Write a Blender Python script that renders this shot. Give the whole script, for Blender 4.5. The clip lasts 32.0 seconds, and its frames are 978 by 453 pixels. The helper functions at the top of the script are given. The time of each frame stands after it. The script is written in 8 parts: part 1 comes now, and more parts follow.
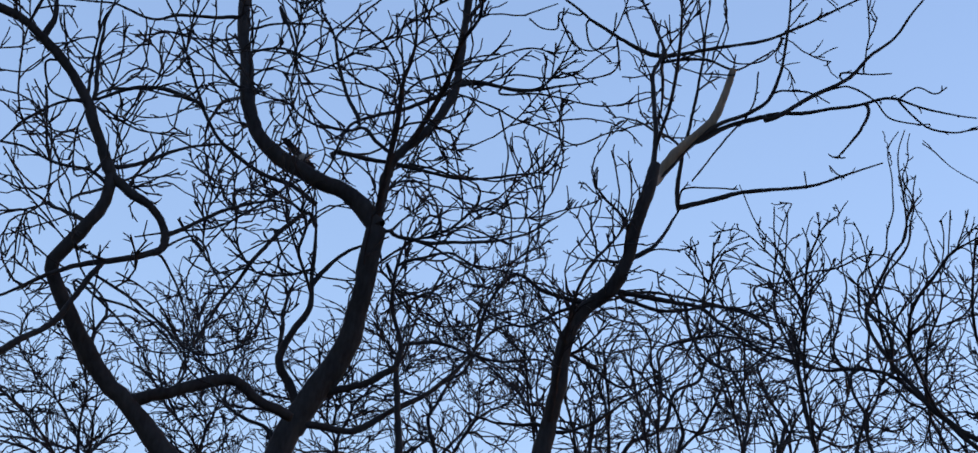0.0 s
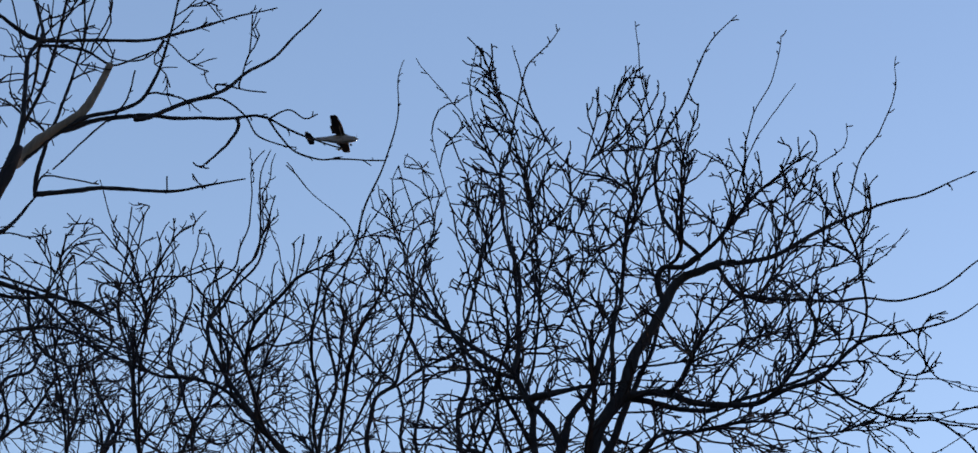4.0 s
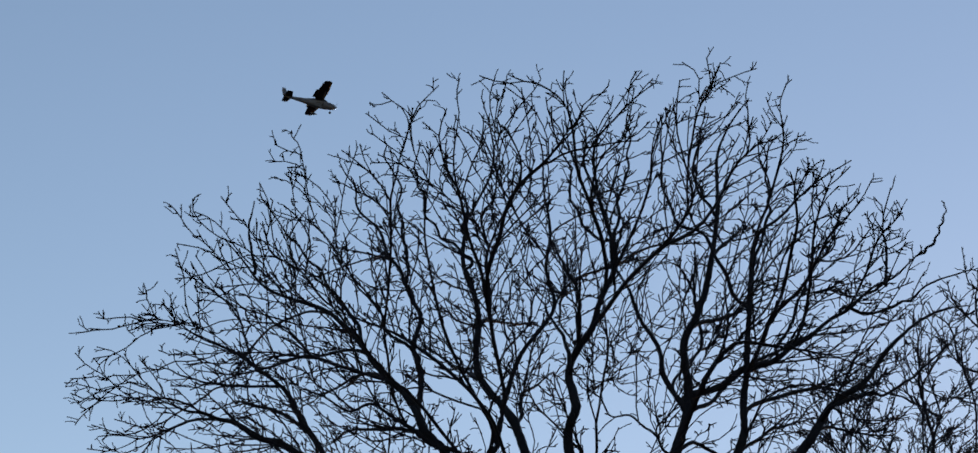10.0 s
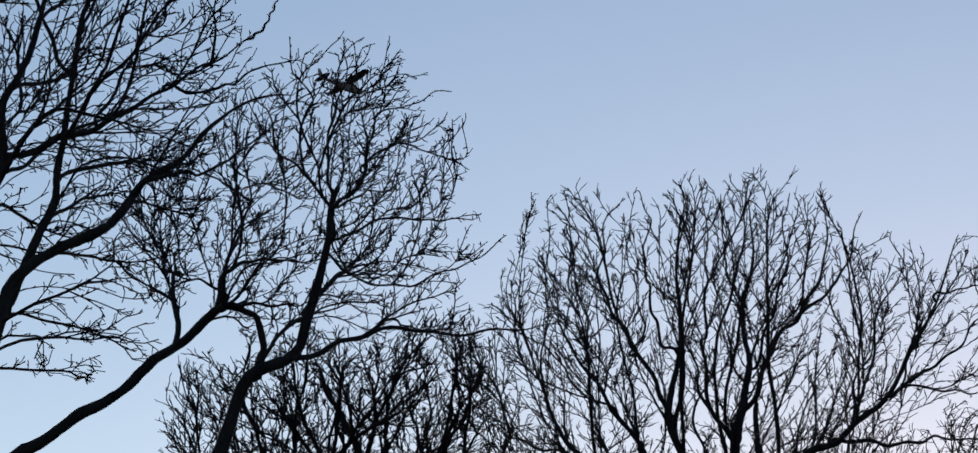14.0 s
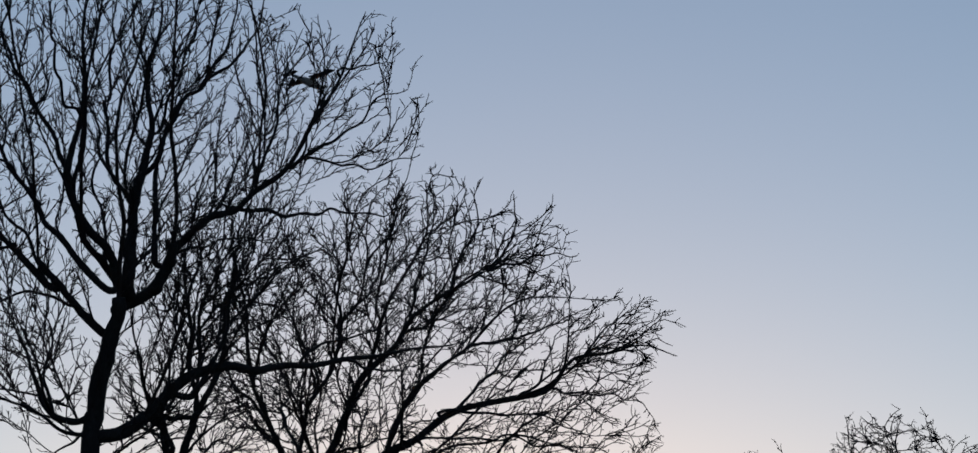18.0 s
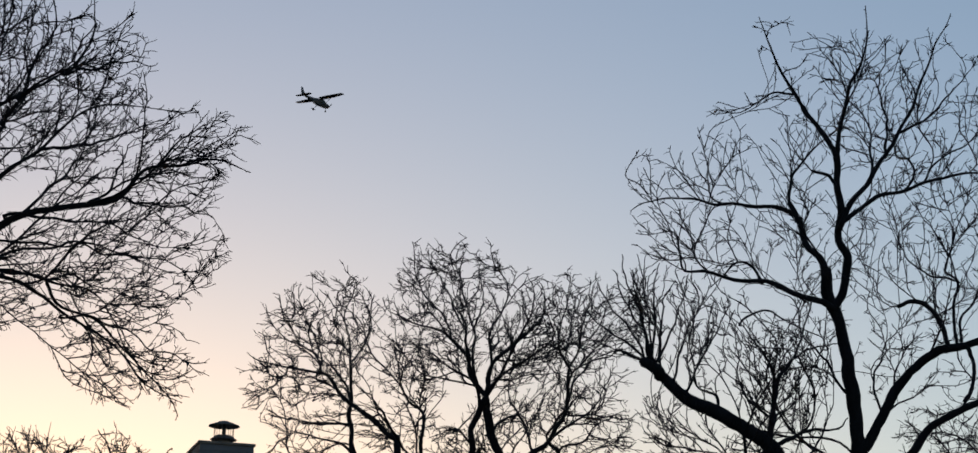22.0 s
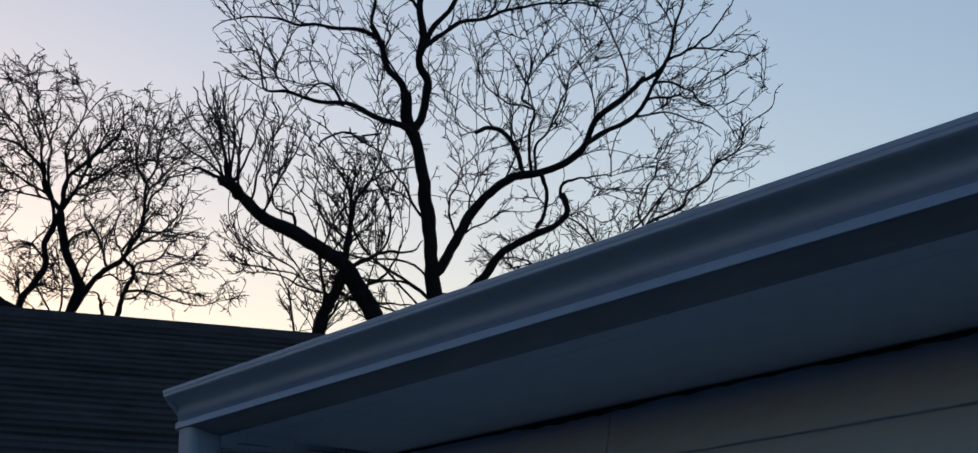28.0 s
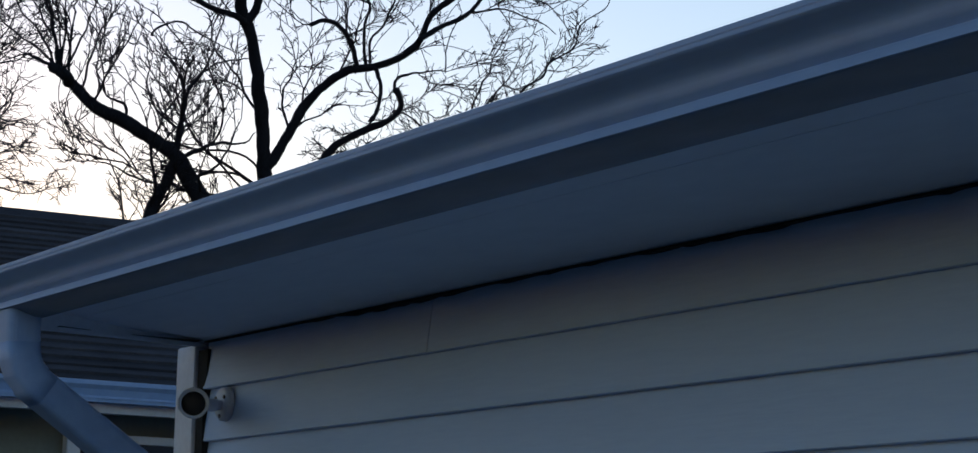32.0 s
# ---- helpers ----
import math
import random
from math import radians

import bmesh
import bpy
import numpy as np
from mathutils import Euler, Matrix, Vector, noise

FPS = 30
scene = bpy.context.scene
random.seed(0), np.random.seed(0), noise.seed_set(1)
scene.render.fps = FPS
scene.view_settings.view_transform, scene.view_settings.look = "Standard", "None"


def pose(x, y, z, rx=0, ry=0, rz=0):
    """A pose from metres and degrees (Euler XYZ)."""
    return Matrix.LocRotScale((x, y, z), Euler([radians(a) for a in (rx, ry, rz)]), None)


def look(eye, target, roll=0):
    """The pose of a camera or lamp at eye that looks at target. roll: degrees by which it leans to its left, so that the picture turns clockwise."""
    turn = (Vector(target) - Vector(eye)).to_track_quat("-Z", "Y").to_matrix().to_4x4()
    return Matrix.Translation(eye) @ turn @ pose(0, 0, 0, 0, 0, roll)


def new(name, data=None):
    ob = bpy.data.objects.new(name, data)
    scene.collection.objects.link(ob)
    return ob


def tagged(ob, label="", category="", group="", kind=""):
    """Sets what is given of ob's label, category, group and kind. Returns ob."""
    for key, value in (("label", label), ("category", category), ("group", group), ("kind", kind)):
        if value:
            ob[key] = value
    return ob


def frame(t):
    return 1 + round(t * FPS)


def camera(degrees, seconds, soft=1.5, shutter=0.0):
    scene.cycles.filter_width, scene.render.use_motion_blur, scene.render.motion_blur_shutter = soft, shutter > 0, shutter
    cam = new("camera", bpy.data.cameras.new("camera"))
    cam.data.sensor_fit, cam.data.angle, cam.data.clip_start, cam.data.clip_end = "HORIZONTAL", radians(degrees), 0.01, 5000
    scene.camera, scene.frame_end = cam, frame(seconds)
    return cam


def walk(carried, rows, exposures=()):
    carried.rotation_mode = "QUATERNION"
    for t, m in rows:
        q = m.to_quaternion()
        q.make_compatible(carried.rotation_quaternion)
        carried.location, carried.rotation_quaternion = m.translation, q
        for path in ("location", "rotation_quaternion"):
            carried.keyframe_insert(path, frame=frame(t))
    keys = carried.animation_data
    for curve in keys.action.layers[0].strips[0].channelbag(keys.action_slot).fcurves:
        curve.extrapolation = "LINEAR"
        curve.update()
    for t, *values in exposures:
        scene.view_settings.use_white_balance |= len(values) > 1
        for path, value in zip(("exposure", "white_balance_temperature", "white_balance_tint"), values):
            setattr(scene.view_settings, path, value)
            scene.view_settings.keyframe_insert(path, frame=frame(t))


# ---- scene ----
cam = camera(22.18, 32.0)
# seconds, eye x, y, z, yaw to the left of +y, pitch up, lean
LOOKS = [
    (0, -0.036, 0.030, 1.694, 60.60, 26.92, 6.83),
    (0.5, -0.036, 0.030, 1.694, 58.73, 27.22, 6.79),
    (1, -0.036, 0.030, 1.694, 56.85, 27.50, 6.70),
    (1.5, -0.036, 0.030, 1.694, 54.87, 27.82, 6.37),
    (2, -0.036, 0.030, 1.694, 52.85, 28.06, 6.34),
    (2.5, -0.036, 0.030, 1.694, 50.80, 28.28, 6.26),
    (4.5, -0.036, 0.030, 1.694, 41.63, 29.07, 7.16),
    (5, -0.036, 0.030, 1.694, 39.00, 29.33, 6.93),
    (5.5, -0.036, 0.030, 1.694, 36.21, 29.50, 6.78),
    (6, -0.036, 0.030, 1.694, 33.34, 29.59, 6.64),
    (6.5, -0.036, 0.030, 1.694, 30.53, 29.54, 6.61),
    (7, -0.036, 0.030, 1.694, 27.73, 29.44, 6.45),
    (7.5, -0.036, 0.030, 1.694, 25.01, 29.25, 6.52),
    (8, -0.036, 0.030, 1.694, 22.31, 29.03, 6.26),
    (8.5, -0.036, 0.030, 1.694, 19.66, 28.78, 5.94),
    (9, -0.036, 0.030, 1.694, 17.08, 28.51, 5.48),
    (9.5, -0.036, 0.030, 1.694, 14.69, 28.22, 5.16),
    (10, -0.036, 0.030, 1.694, 12.52, 27.93, 5.01),
    (10.5, -0.036, 0.030, 1.694, 10.52, 27.63, 4.95),
    (11, -0.036, 0.030, 1.694, 8.63, 27.26, 4.88),
    (11.5, -0.036, 0.030, 1.694, 6.67, 26.84, 4.73),
    (12, -0.036, 0.030, 1.694, 4.61, 26.33, 4.55),
    (12.5, -0.036, 0.030, 1.694, 2.40, 25.80, 4.39),
    (13, -0.036, 0.030, 1.694, -0.00, 25.20, 4.09),
    (13.5, -0.036, 0.030, 1.694, -2.53, 24.57, 3.67),
    (14, -0.036, 0.030, 1.694, -5.05, 23.87, 3.03),
    (14.5, -0.036, 0.030, 1.694, -7.35, 23.13, 2.37),
    (15, -0.036, 0.030, 1.694, -9.48, 22.36, 1.77),
    (15.5, -0.036, 0.030, 1.694, -11.36, 21.64, 1.28),
    (17.5, -0.036, 0.030, 1.694, -18.26, 19.42, 0.66),
    (18, -0.036, 0.030, 1.694, -19.86, 18.97, 0.84),
    (18.5, -0.036, 0.030, 1.694, -21.31, 18.56, 1.01),
    (19, -0.036, 0.030, 1.694, -22.68, 18.16, 1.24),
    (19.5, -0.036, 0.030, 1.694, -24.04, 17.70, 1.40),
    (20, -0.036, 0.030, 1.694, -25.39, 17.17, 1.53),
    (20.5, -0.036, 0.030, 1.694, -26.69, 16.60, 1.61),
    (21, -0.036, 0.030, 1.694, -27.91, 16.03, 1.57),
    (21.5, -0.036, 0.030, 1.694, -29.04, 15.48, 1.54),
    (22, -0.036, 0.030, 1.694, -30.10, 14.99, 1.47),
    (22.5, -0.034, 0.029, 1.692, -31.04, 14.54, 1.50),
    (23, -0.032, 0.027, 1.690, -31.91, 14.13, 1.55),
    (23.5, -0.030, 0.026, 1.688, -32.73, 13.74, 1.59),
    (24, -0.029, 0.024, 1.686, -33.54, 13.36, 1.63),
    (24.5, -0.027, 0.023, 1.683, -34.37, 12.99, 1.60),
    (25, -0.025, 0.021, 1.681, -35.20, 12.65, 1.49),
    (25.5, -0.023, 0.020, 1.679, -36.04, 12.37, 1.43),
    (27.5, -0.016, 0.014, 1.670, -39.30, 11.41, 1.01),
    (28, -0.014, 0.012, 1.668, -40.03, 11.09, 0.96),
    (28.5, -0.012, 0.011, 1.666, -40.70, 10.78, 1.01),
    (29, -0.011, 0.009, 1.663, -41.31, 10.45, 0.89),
    (29.5, -0.009, 0.008, 1.661, -41.84, 10.12, 0.87),
    (30, -0.007, 0.006, 1.659, -42.34, 9.79, 0.97),
    (30.5, -0.005, 0.005, 1.657, -42.81, 9.46, 1.09),
    (31, -0.004, 0.003, 1.654, -43.25, 9.19, 1.15),
    (31.5, -0.002, 0.002, 1.652, -43.63, 8.96, 1.21),
    (32, 0.000, 0.000, 1.650, -43.96, 8.78, 1.40),
]
walk(cam, [(t, pose(x, y, z, 90 + up, 0, yaw) @ pose(0, 0, 0, 0, 0, lean)) for t, x, y, z, yaw, up, lean in LOOKS],
     exposures=[(0, 3.03, 6550, 28), (9, 2.11, 6700, 21), (11, 2.08, 7050, 20), (13, 2.06, 7150, 18), (15, 1.80, 6650, 17), (19, 1.15, 6320, 12), (23, 1.13, 6300, 15), (25.5, 1.27, 6350, 17), (28, 1.38, 6400, 19), (30, 1.60, 6350, 20), (32, 1.91, 6300, 21)])

# ---- light: clear sky just after sunset ----
SUN_AZ, SUN_UP, SKY_SUN_UP = 20.0, 2.0, 1.6
world = bpy.data.worlds.new("dusk_sky")
scene.world = world
world.use_nodes = True
wn = world.node_tree.nodes
sky = wn.new("ShaderNodeTexSky")
sky.sky_type, sky.sun_disc = "NISHITA", False
sky.sun_elevation, sky.sun_rotation = radians(SKY_SUN_UP), radians(SUN_AZ)
sky.altitude, sky.air_density, sky.dust_density, sky.ozone_density = 100, 1.0, 0.4, 2.0
wn["Background"].inputs["Strength"].default_value = 0.15
world.node_tree.links.new(sky.outputs["Color"], wn["Background"].inputs["Color"])
sun = new("sun", bpy.data.lights.new("sun", "SUN"))
sun.data.energy, sun.data.angle, sun.data.color = 0.002, radians(3), (1.0, 0.86, 0.74)
sun.matrix_world = look((0, 0, 0), (-math.sin(radians(SUN_AZ)) * 10, -math.cos(radians(SUN_AZ)) * 10, -10 * math.tan(radians(SUN_UP))))


# ---- materials ----
def material(name, low, high, rough=0.8, scale=6.0, fine=60.0, bump=0.2, metal=0.0, stretch=(1, 1, 1), vary=0.0):
    """A surface that varies between two colours at a coarse and a fine scale, with relief."""
    m = bpy.data.materials.new(name)
    m.use_nodes = True
    nt, nd = m.node_tree, m.node_tree.nodes
    bsdf = nd["Principled BSDF"]
    co = nd.new("ShaderNodeTexCoord")
    mp = nd.new("ShaderNodeMapping")
    mp.inputs["Scale"].default_value = stretch
    nt.links.new(co.outputs["Object"], mp.inputs["Vector"])
    tex = []
    for s in (scale, fine):
        n = nd.new("ShaderNodeTexNoise")
        n.inputs["Scale"].default_value, n.inputs["Detail"].default_value = s, 5
        nt.links.new(mp.outputs["Vector"], n.inputs["Vector"])
        tex.append(n)
    mix = nd.new("ShaderNodeMath")
    mix.operation = "MULTIPLY_ADD"
    mix.inputs[1].default_value = 0.45
    nt.links.new(tex[1].outputs["Fac"], mix.inputs[0])
    half = nd.new("ShaderNodeMath")
    half.operation = "MULTIPLY"
    half.inputs[1].default_value = 0.55
    nt.links.new(tex[0].outputs["Fac"], half.inputs[0])
    nt.links.new(half.outputs[0], mix.inputs[2])
    ramp = nd.new("ShaderNodeValToRGB")
    ramp.color_ramp.elements[0].position, ramp.color_ramp.elements[1].position = 0.32, 0.68
    ramp.color_ramp.elements[0].color, ramp.color_ramp.elements[1].color = (*low, 1), (*high, 1)
    nt.links.new(mix.outputs[0], ramp.inputs["Fac"])
    colour = ramp.outputs["Color"]
    if vary:
        info = nd.new("ShaderNodeObjectInfo")
        hsv = nd.new("ShaderNodeHueSaturation")
        val = nd.new("ShaderNodeMapRange")
        val.inputs["To Min"].default_value, val.inputs["To Max"].default_value = 1 - vary, 1 + vary
        nt.links.new(info.outputs["Random"], val.inputs["Value"])
        nt.links.new(val.outputs["Result"], hsv.inputs["Value"])
        nt.links.new(colour, hsv.inputs["Color"])
        colour = hsv.outputs["Color"]
    nt.links.new(colour, bsdf.inputs["Base Color"])
    bsdf.inputs["Roughness"].default_value, bsdf.inputs["Metallic"].default_value = rough, metal
    if bump:
        b = nd.new("ShaderNodeBump")
        b.inputs["Strength"].default_value, b.inputs["Distance"].default_value = bump, 0.01
        nt.links.new(mix.outputs[0], b.inputs["Height"])
        nt.links.new(b.outputs["Normal"], bsdf.inputs["Normal"])
    return m


def glowing(name, colour, strength):
    m = bpy.data.materials.new(name)
    m.use_nodes = True
    e = m.node_tree.nodes["Principled BSDF"]
    e.inputs["Emission Color"].default_value, e.inputs["Emission Strength"].default_value = (*colour, 1), strength
    return m


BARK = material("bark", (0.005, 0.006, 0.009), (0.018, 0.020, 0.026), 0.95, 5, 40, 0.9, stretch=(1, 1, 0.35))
BARE_WOOD = material("weathered_bare_wood", (0.045, 0.042, 0.040), (0.12, 0.105, 0.09), 0.9, 5, 50, 0.6, stretch=(1, 1, 0.2))
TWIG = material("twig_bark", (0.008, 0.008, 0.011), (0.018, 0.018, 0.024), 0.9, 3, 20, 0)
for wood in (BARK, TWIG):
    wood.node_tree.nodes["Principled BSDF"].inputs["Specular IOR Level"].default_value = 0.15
SIDING = material("pale_blue_grey_lap_siding", (0.38, 0.56, 0.84), (0.455, 0.64, 0.90), 0.6, 1.2, 45, 0.15, stretch=(1, 0.25, 3))
TRIM = material("pale_grey_trim_paint", (0.50, 0.57, 0.67), (0.64, 0.72, 0.82), 0.5, 3, 60, 0.12)
SOFFIT = material("painted_soffit_board", (0.58, 0.67, 0.81), (0.68, 0.77, 0.90), 0.6, 1.0, 30, 0.12, stretch=(1, 0.3, 1))
ALUMINIUM = material("pale_enamelled_aluminium", (0.17, 0.29, 0.51), (0.23, 0.375, 0.61), 0.5, 1.5, 30, 0.05, metal=0.0, stretch=(1, 0.4, 1))
# darker gutter enamel: the shade of the underside is put into the colour
UNDER_SHADE = material("shade_darkened_enamel", (0.085, 0.135, 0.21), (0.17, 0.24, 0.35), 0.7, 3, 30, 0.1, stretch=(1, 0.2, 1))
GAP = material("dark_gap", (0.008, 0.008, 0.008), (0.02, 0.02, 0.02), 0.95, 8, 60, 0)
SHINGLE = material("dark_asphalt_shingle", (0.016, 0.019, 0.025), (0.046, 0.051, 0.062), 0.95, 4, 90, 0.5, vary=0.3)
SHINGLE.node_tree.nodes["Principled BSDF"].inputs["Specular IOR Level"].default_value = 0.12
CHIMNEY = material("grey_chimney_siding", (0.11, 0.12, 0.14), (0.165, 0.175, 0.20), 0.7, 2, 40, 0.2, vary=0.1)
STEEL = material("weathered_galvanised_steel", (0.10, 0.09, 0.085), (0.22, 0.20, 0.19), 0.55, 8, 60, 0.2, metal=0.6)
OLIVE = material("olive_house_paint", (0.24, 0.28, 0.25), (0.33, 0.37, 0.33), 0.7, 1.5, 40, 0.15)
SLATE = material("dark_slate_siding", (0.012, 0.013, 0.017), (0.022, 0.024, 0.03), 0.9, 1.5, 40, 0.15)
GLASS_DARK = material("dark_window_glass", (0.02, 0.022, 0.025), (0.03, 0.033, 0.036), 0.08, 1, 5, 0)
BLACK = material("black_plastic", (0.012, 0.012, 0.013), (0.025, 0.025, 0.027), 0.35, 8, 60, 0.05)
LENS = material("lens_glass", (0.004, 0.005, 0.008), (0.009, 0.010, 0.014), 0.55, 8, 60, 0)
GRASS = material("dormant_lawn", (0.024, 0.029, 0.030), (0.042, 0.048, 0.047), 0.95, 0.4, 14, 0.6)
PAINT_WHITE = material("pale_grey_aircraft_paint", (0.11, 0.125, 0.15), (0.17, 0.19, 0.22), 0.7, 0.8, 12, 0)
PAINT_DARK = material("dark_blue_aircraft_paint", (0.016, 0.018, 0.026), (0.026, 0.03, 0.042), 0.8, 0.8, 12, 0)
for paint in (PAINT_WHITE, PAINT_DARK):
    paint.node_tree.nodes["Principled BSDF"].inputs["Specular IOR Level"].default_value = 0.1
TYRE = material("black_rubber", (0.012, 0.012, 0.012), (0.025, 0.025, 0.025), 0.9, 8, 60, 0.1)
LAMP = glowing("landing_light", (1.0, 0.95, 0.85), 25.0)


# ---- mesh helpers ----
def mesh_of(name, bm, mat, smooth=False):
    me = bpy.data.meshes.new(name)
    bmesh.ops.recalc_face_normals(bm, faces=bm.faces)
    bm.to_mesh(me)
    bm.free()
    me.materials.append(mat)
    if smooth:
        for f in me.polygons:
            f.use_smooth = True
    return me


def part(name, bm, mat, parent, label="", smooth=False):
    ob = new(name, mesh_of(name, bm, mat, smooth))
    ob.parent = parent
    return tagged(ob, label)


def empty(name, m, label, category, group="", kind=""):
    ob = new(name)
    ob.matrix_basis = m
    return tagged(ob, label, category, group, kind)


def box(x0, x1, y0, y1, z0, z1, bevel=0.0, bm=None):
    bm = bm or bmesh.new()
    made = bmesh.ops.create_cube(bm, size=1)["verts"]
    for v in made:
        v.co = Vector(((x0 + x1) / 2 + v.co.x * (x1 - x0), (y0 + y1) / 2 + v.co.y * (y1 - y0), (z0 + z1) / 2 + v.co.z * (z1 - z0)))
    if bevel:
        edges = {e for v in made for e in v.link_edges}
        bmesh.ops.bevel(bm, geom=list(edges), offset=bevel, segments=2, affect="EDGES")
    return bm


def prism(profile, y0, y1, bm=None):
    """A closed profile of (x, z) drawn along y."""
    bm = bm or bmesh.new()
    a = [bm.verts.new((x, y0, z)) for x, z in profile]
    b = [bm.verts.new((x, y1, z)) for x, z in profile]
    n = len(profile)
    for i in range(n):
        bm.faces.new((a[i], a[(i + 1) % n], b[(i + 1) % n], b[i]))
    bm.faces.new(a[::-1])
    bm.faces.new(b)
    return bm


def loft(rings, bm=None, closed=True):
    """Faces between rings of points; the ends are closed."""
    bm = bm or bmesh.new()
    vs = [[bm.verts.new(p) for p in ring] for ring in rings]
    n = len(rings[0])
    for r, s in zip(vs, vs[1:]):
        for i in range(n):
            bm.faces.new((r[i], r[(i + 1) % n], s[(i + 1) % n], s[i]))
    if closed:
        bm.faces.new(vs[0][::-1])
        bm.faces.new(vs[-1])
    return bm


def turned(profile, sides=20, axis="z", at=(0, 0, 0), bm=None):
    """A body of revolution from (radius, height) pairs."""
    rings = []
    for r, hgt in profile:
        ring = []
        for i in range(sides):
            a = 2 * math.pi * i / sides
            c, s = max(r, 1e-4) * math.cos(a), max(r, 1e-4) * math.sin(a)
            q = {"z": (c, s, hgt), "y": (s, hgt, c), "x": (hgt, c, s)}[axis]
            ring.append((at[0] + q[0], at[1] + q[1], at[2] + q[2]))
        rings.append(ring)
    return loft(rings, bm)


def tubes(points, radii, starts, sides):
    """Vertices and quads of many tubes: the points of all chains after one another, starts marks each chain's first."""
    p, r = np.asarray(points, float), np.asarray(radii, float)
    n = len(p)
    first = np.zeros(n, bool)
    first[starts] = True
    last = np.roll(first, -1)
    last[-1] = True
    t = np.zeros_like(p)
    mid = ~first & ~last
    idx = np.arange(n)
    t[mid] = p[idx[mid] + 1] - p[idx[mid] - 1]
    t[first] = p[np.minimum(idx[first] + 1, n - 1)] - p[first]
    t[last & ~first] = p[last & ~first] - p[idx[last & ~first] - 1]
    t /= np.linalg.norm(t, axis=1, keepdims=True) + 1e-9
    # one reference axis a chain, the one it runs along least
    chain = np.cumsum(first) - 1
    spread = np.zeros((chain[-1] + 1, 3))
    np.add.at(spread, chain, np.abs(t))
    u = np.cross(t, np.eye(3)[spread.argmin(1)][chain])
    u /= np.linalg.norm(u, axis=1, keepdims=True) + 1e-9
    v = np.cross(t, u)
    a = 2 * np.pi * np.arange(sides) / sides
    verts = p[:, None] + r[:, None, None] * (np.cos(a)[None, :, None] * u[:, None] + np.sin(a)[None, :, None] * v[:, None])
    go = idx[~last]
    k = np.arange(sides)
    base, nxt = go[:, None] * sides, (go[:, None] + 1) * sides
    quads = np.stack([base + k, base + (k + 1) % sides, nxt + (k + 1) % sides, nxt + k], -1).reshape(-1, 4)
    return verts.reshape(-1, 3), quads


def quad_mesh(name, verts, quads, mat):
    me = bpy.data.meshes.new(name)
    me.vertices.add(len(verts))
    me.vertices.foreach_set("co", np.ascontiguousarray(verts, np.float32).ravel())
    me.loops.add(quads.size)
    me.loops.foreach_set("vertex_index", np.ascontiguousarray(quads, np.int32).ravel())
    me.polygons.add(len(quads))
    me.polygons.foreach_set("loop_start", np.arange(0, quads.size, 4, dtype=np.int32))
    me.polygons.foreach_set("use_smooth", np.ones(len(quads), bool))
    me.update(calc_edges=True)
    me.validate()
    me.materials.append(mat)
    return me


def spline(pts, step):
    """A smooth line through the points, in steps of about that length."""
    p = np.array(pts, float)
    if len(p) == 2:
        p = np.array([p[0], (p[0] + p[1]) / 2, p[1]])
    q = np.vstack([2 * p[0] - p[1], p, 2 * p[-1] - p[-2]])
    out = []
    for i in range(1, len(q) - 2):
        n = max(2, int(np.linalg.norm(q[i + 1] - q[i]) / step + 0.5))
        s = np.linspace(0, 1, n, endpoint=False)[:, None]
        a, b, c, d = q[i - 1], q[i], q[i + 1], q[i + 2]
        out.append(0.5 * (2 * b + (c - a) * s + (2 * a - 5 * b + 4 * c - d) * s**2 + (3 * b - a - 3 * c + d) * s**3))
    return np.vstack(out + [p[-1:]])


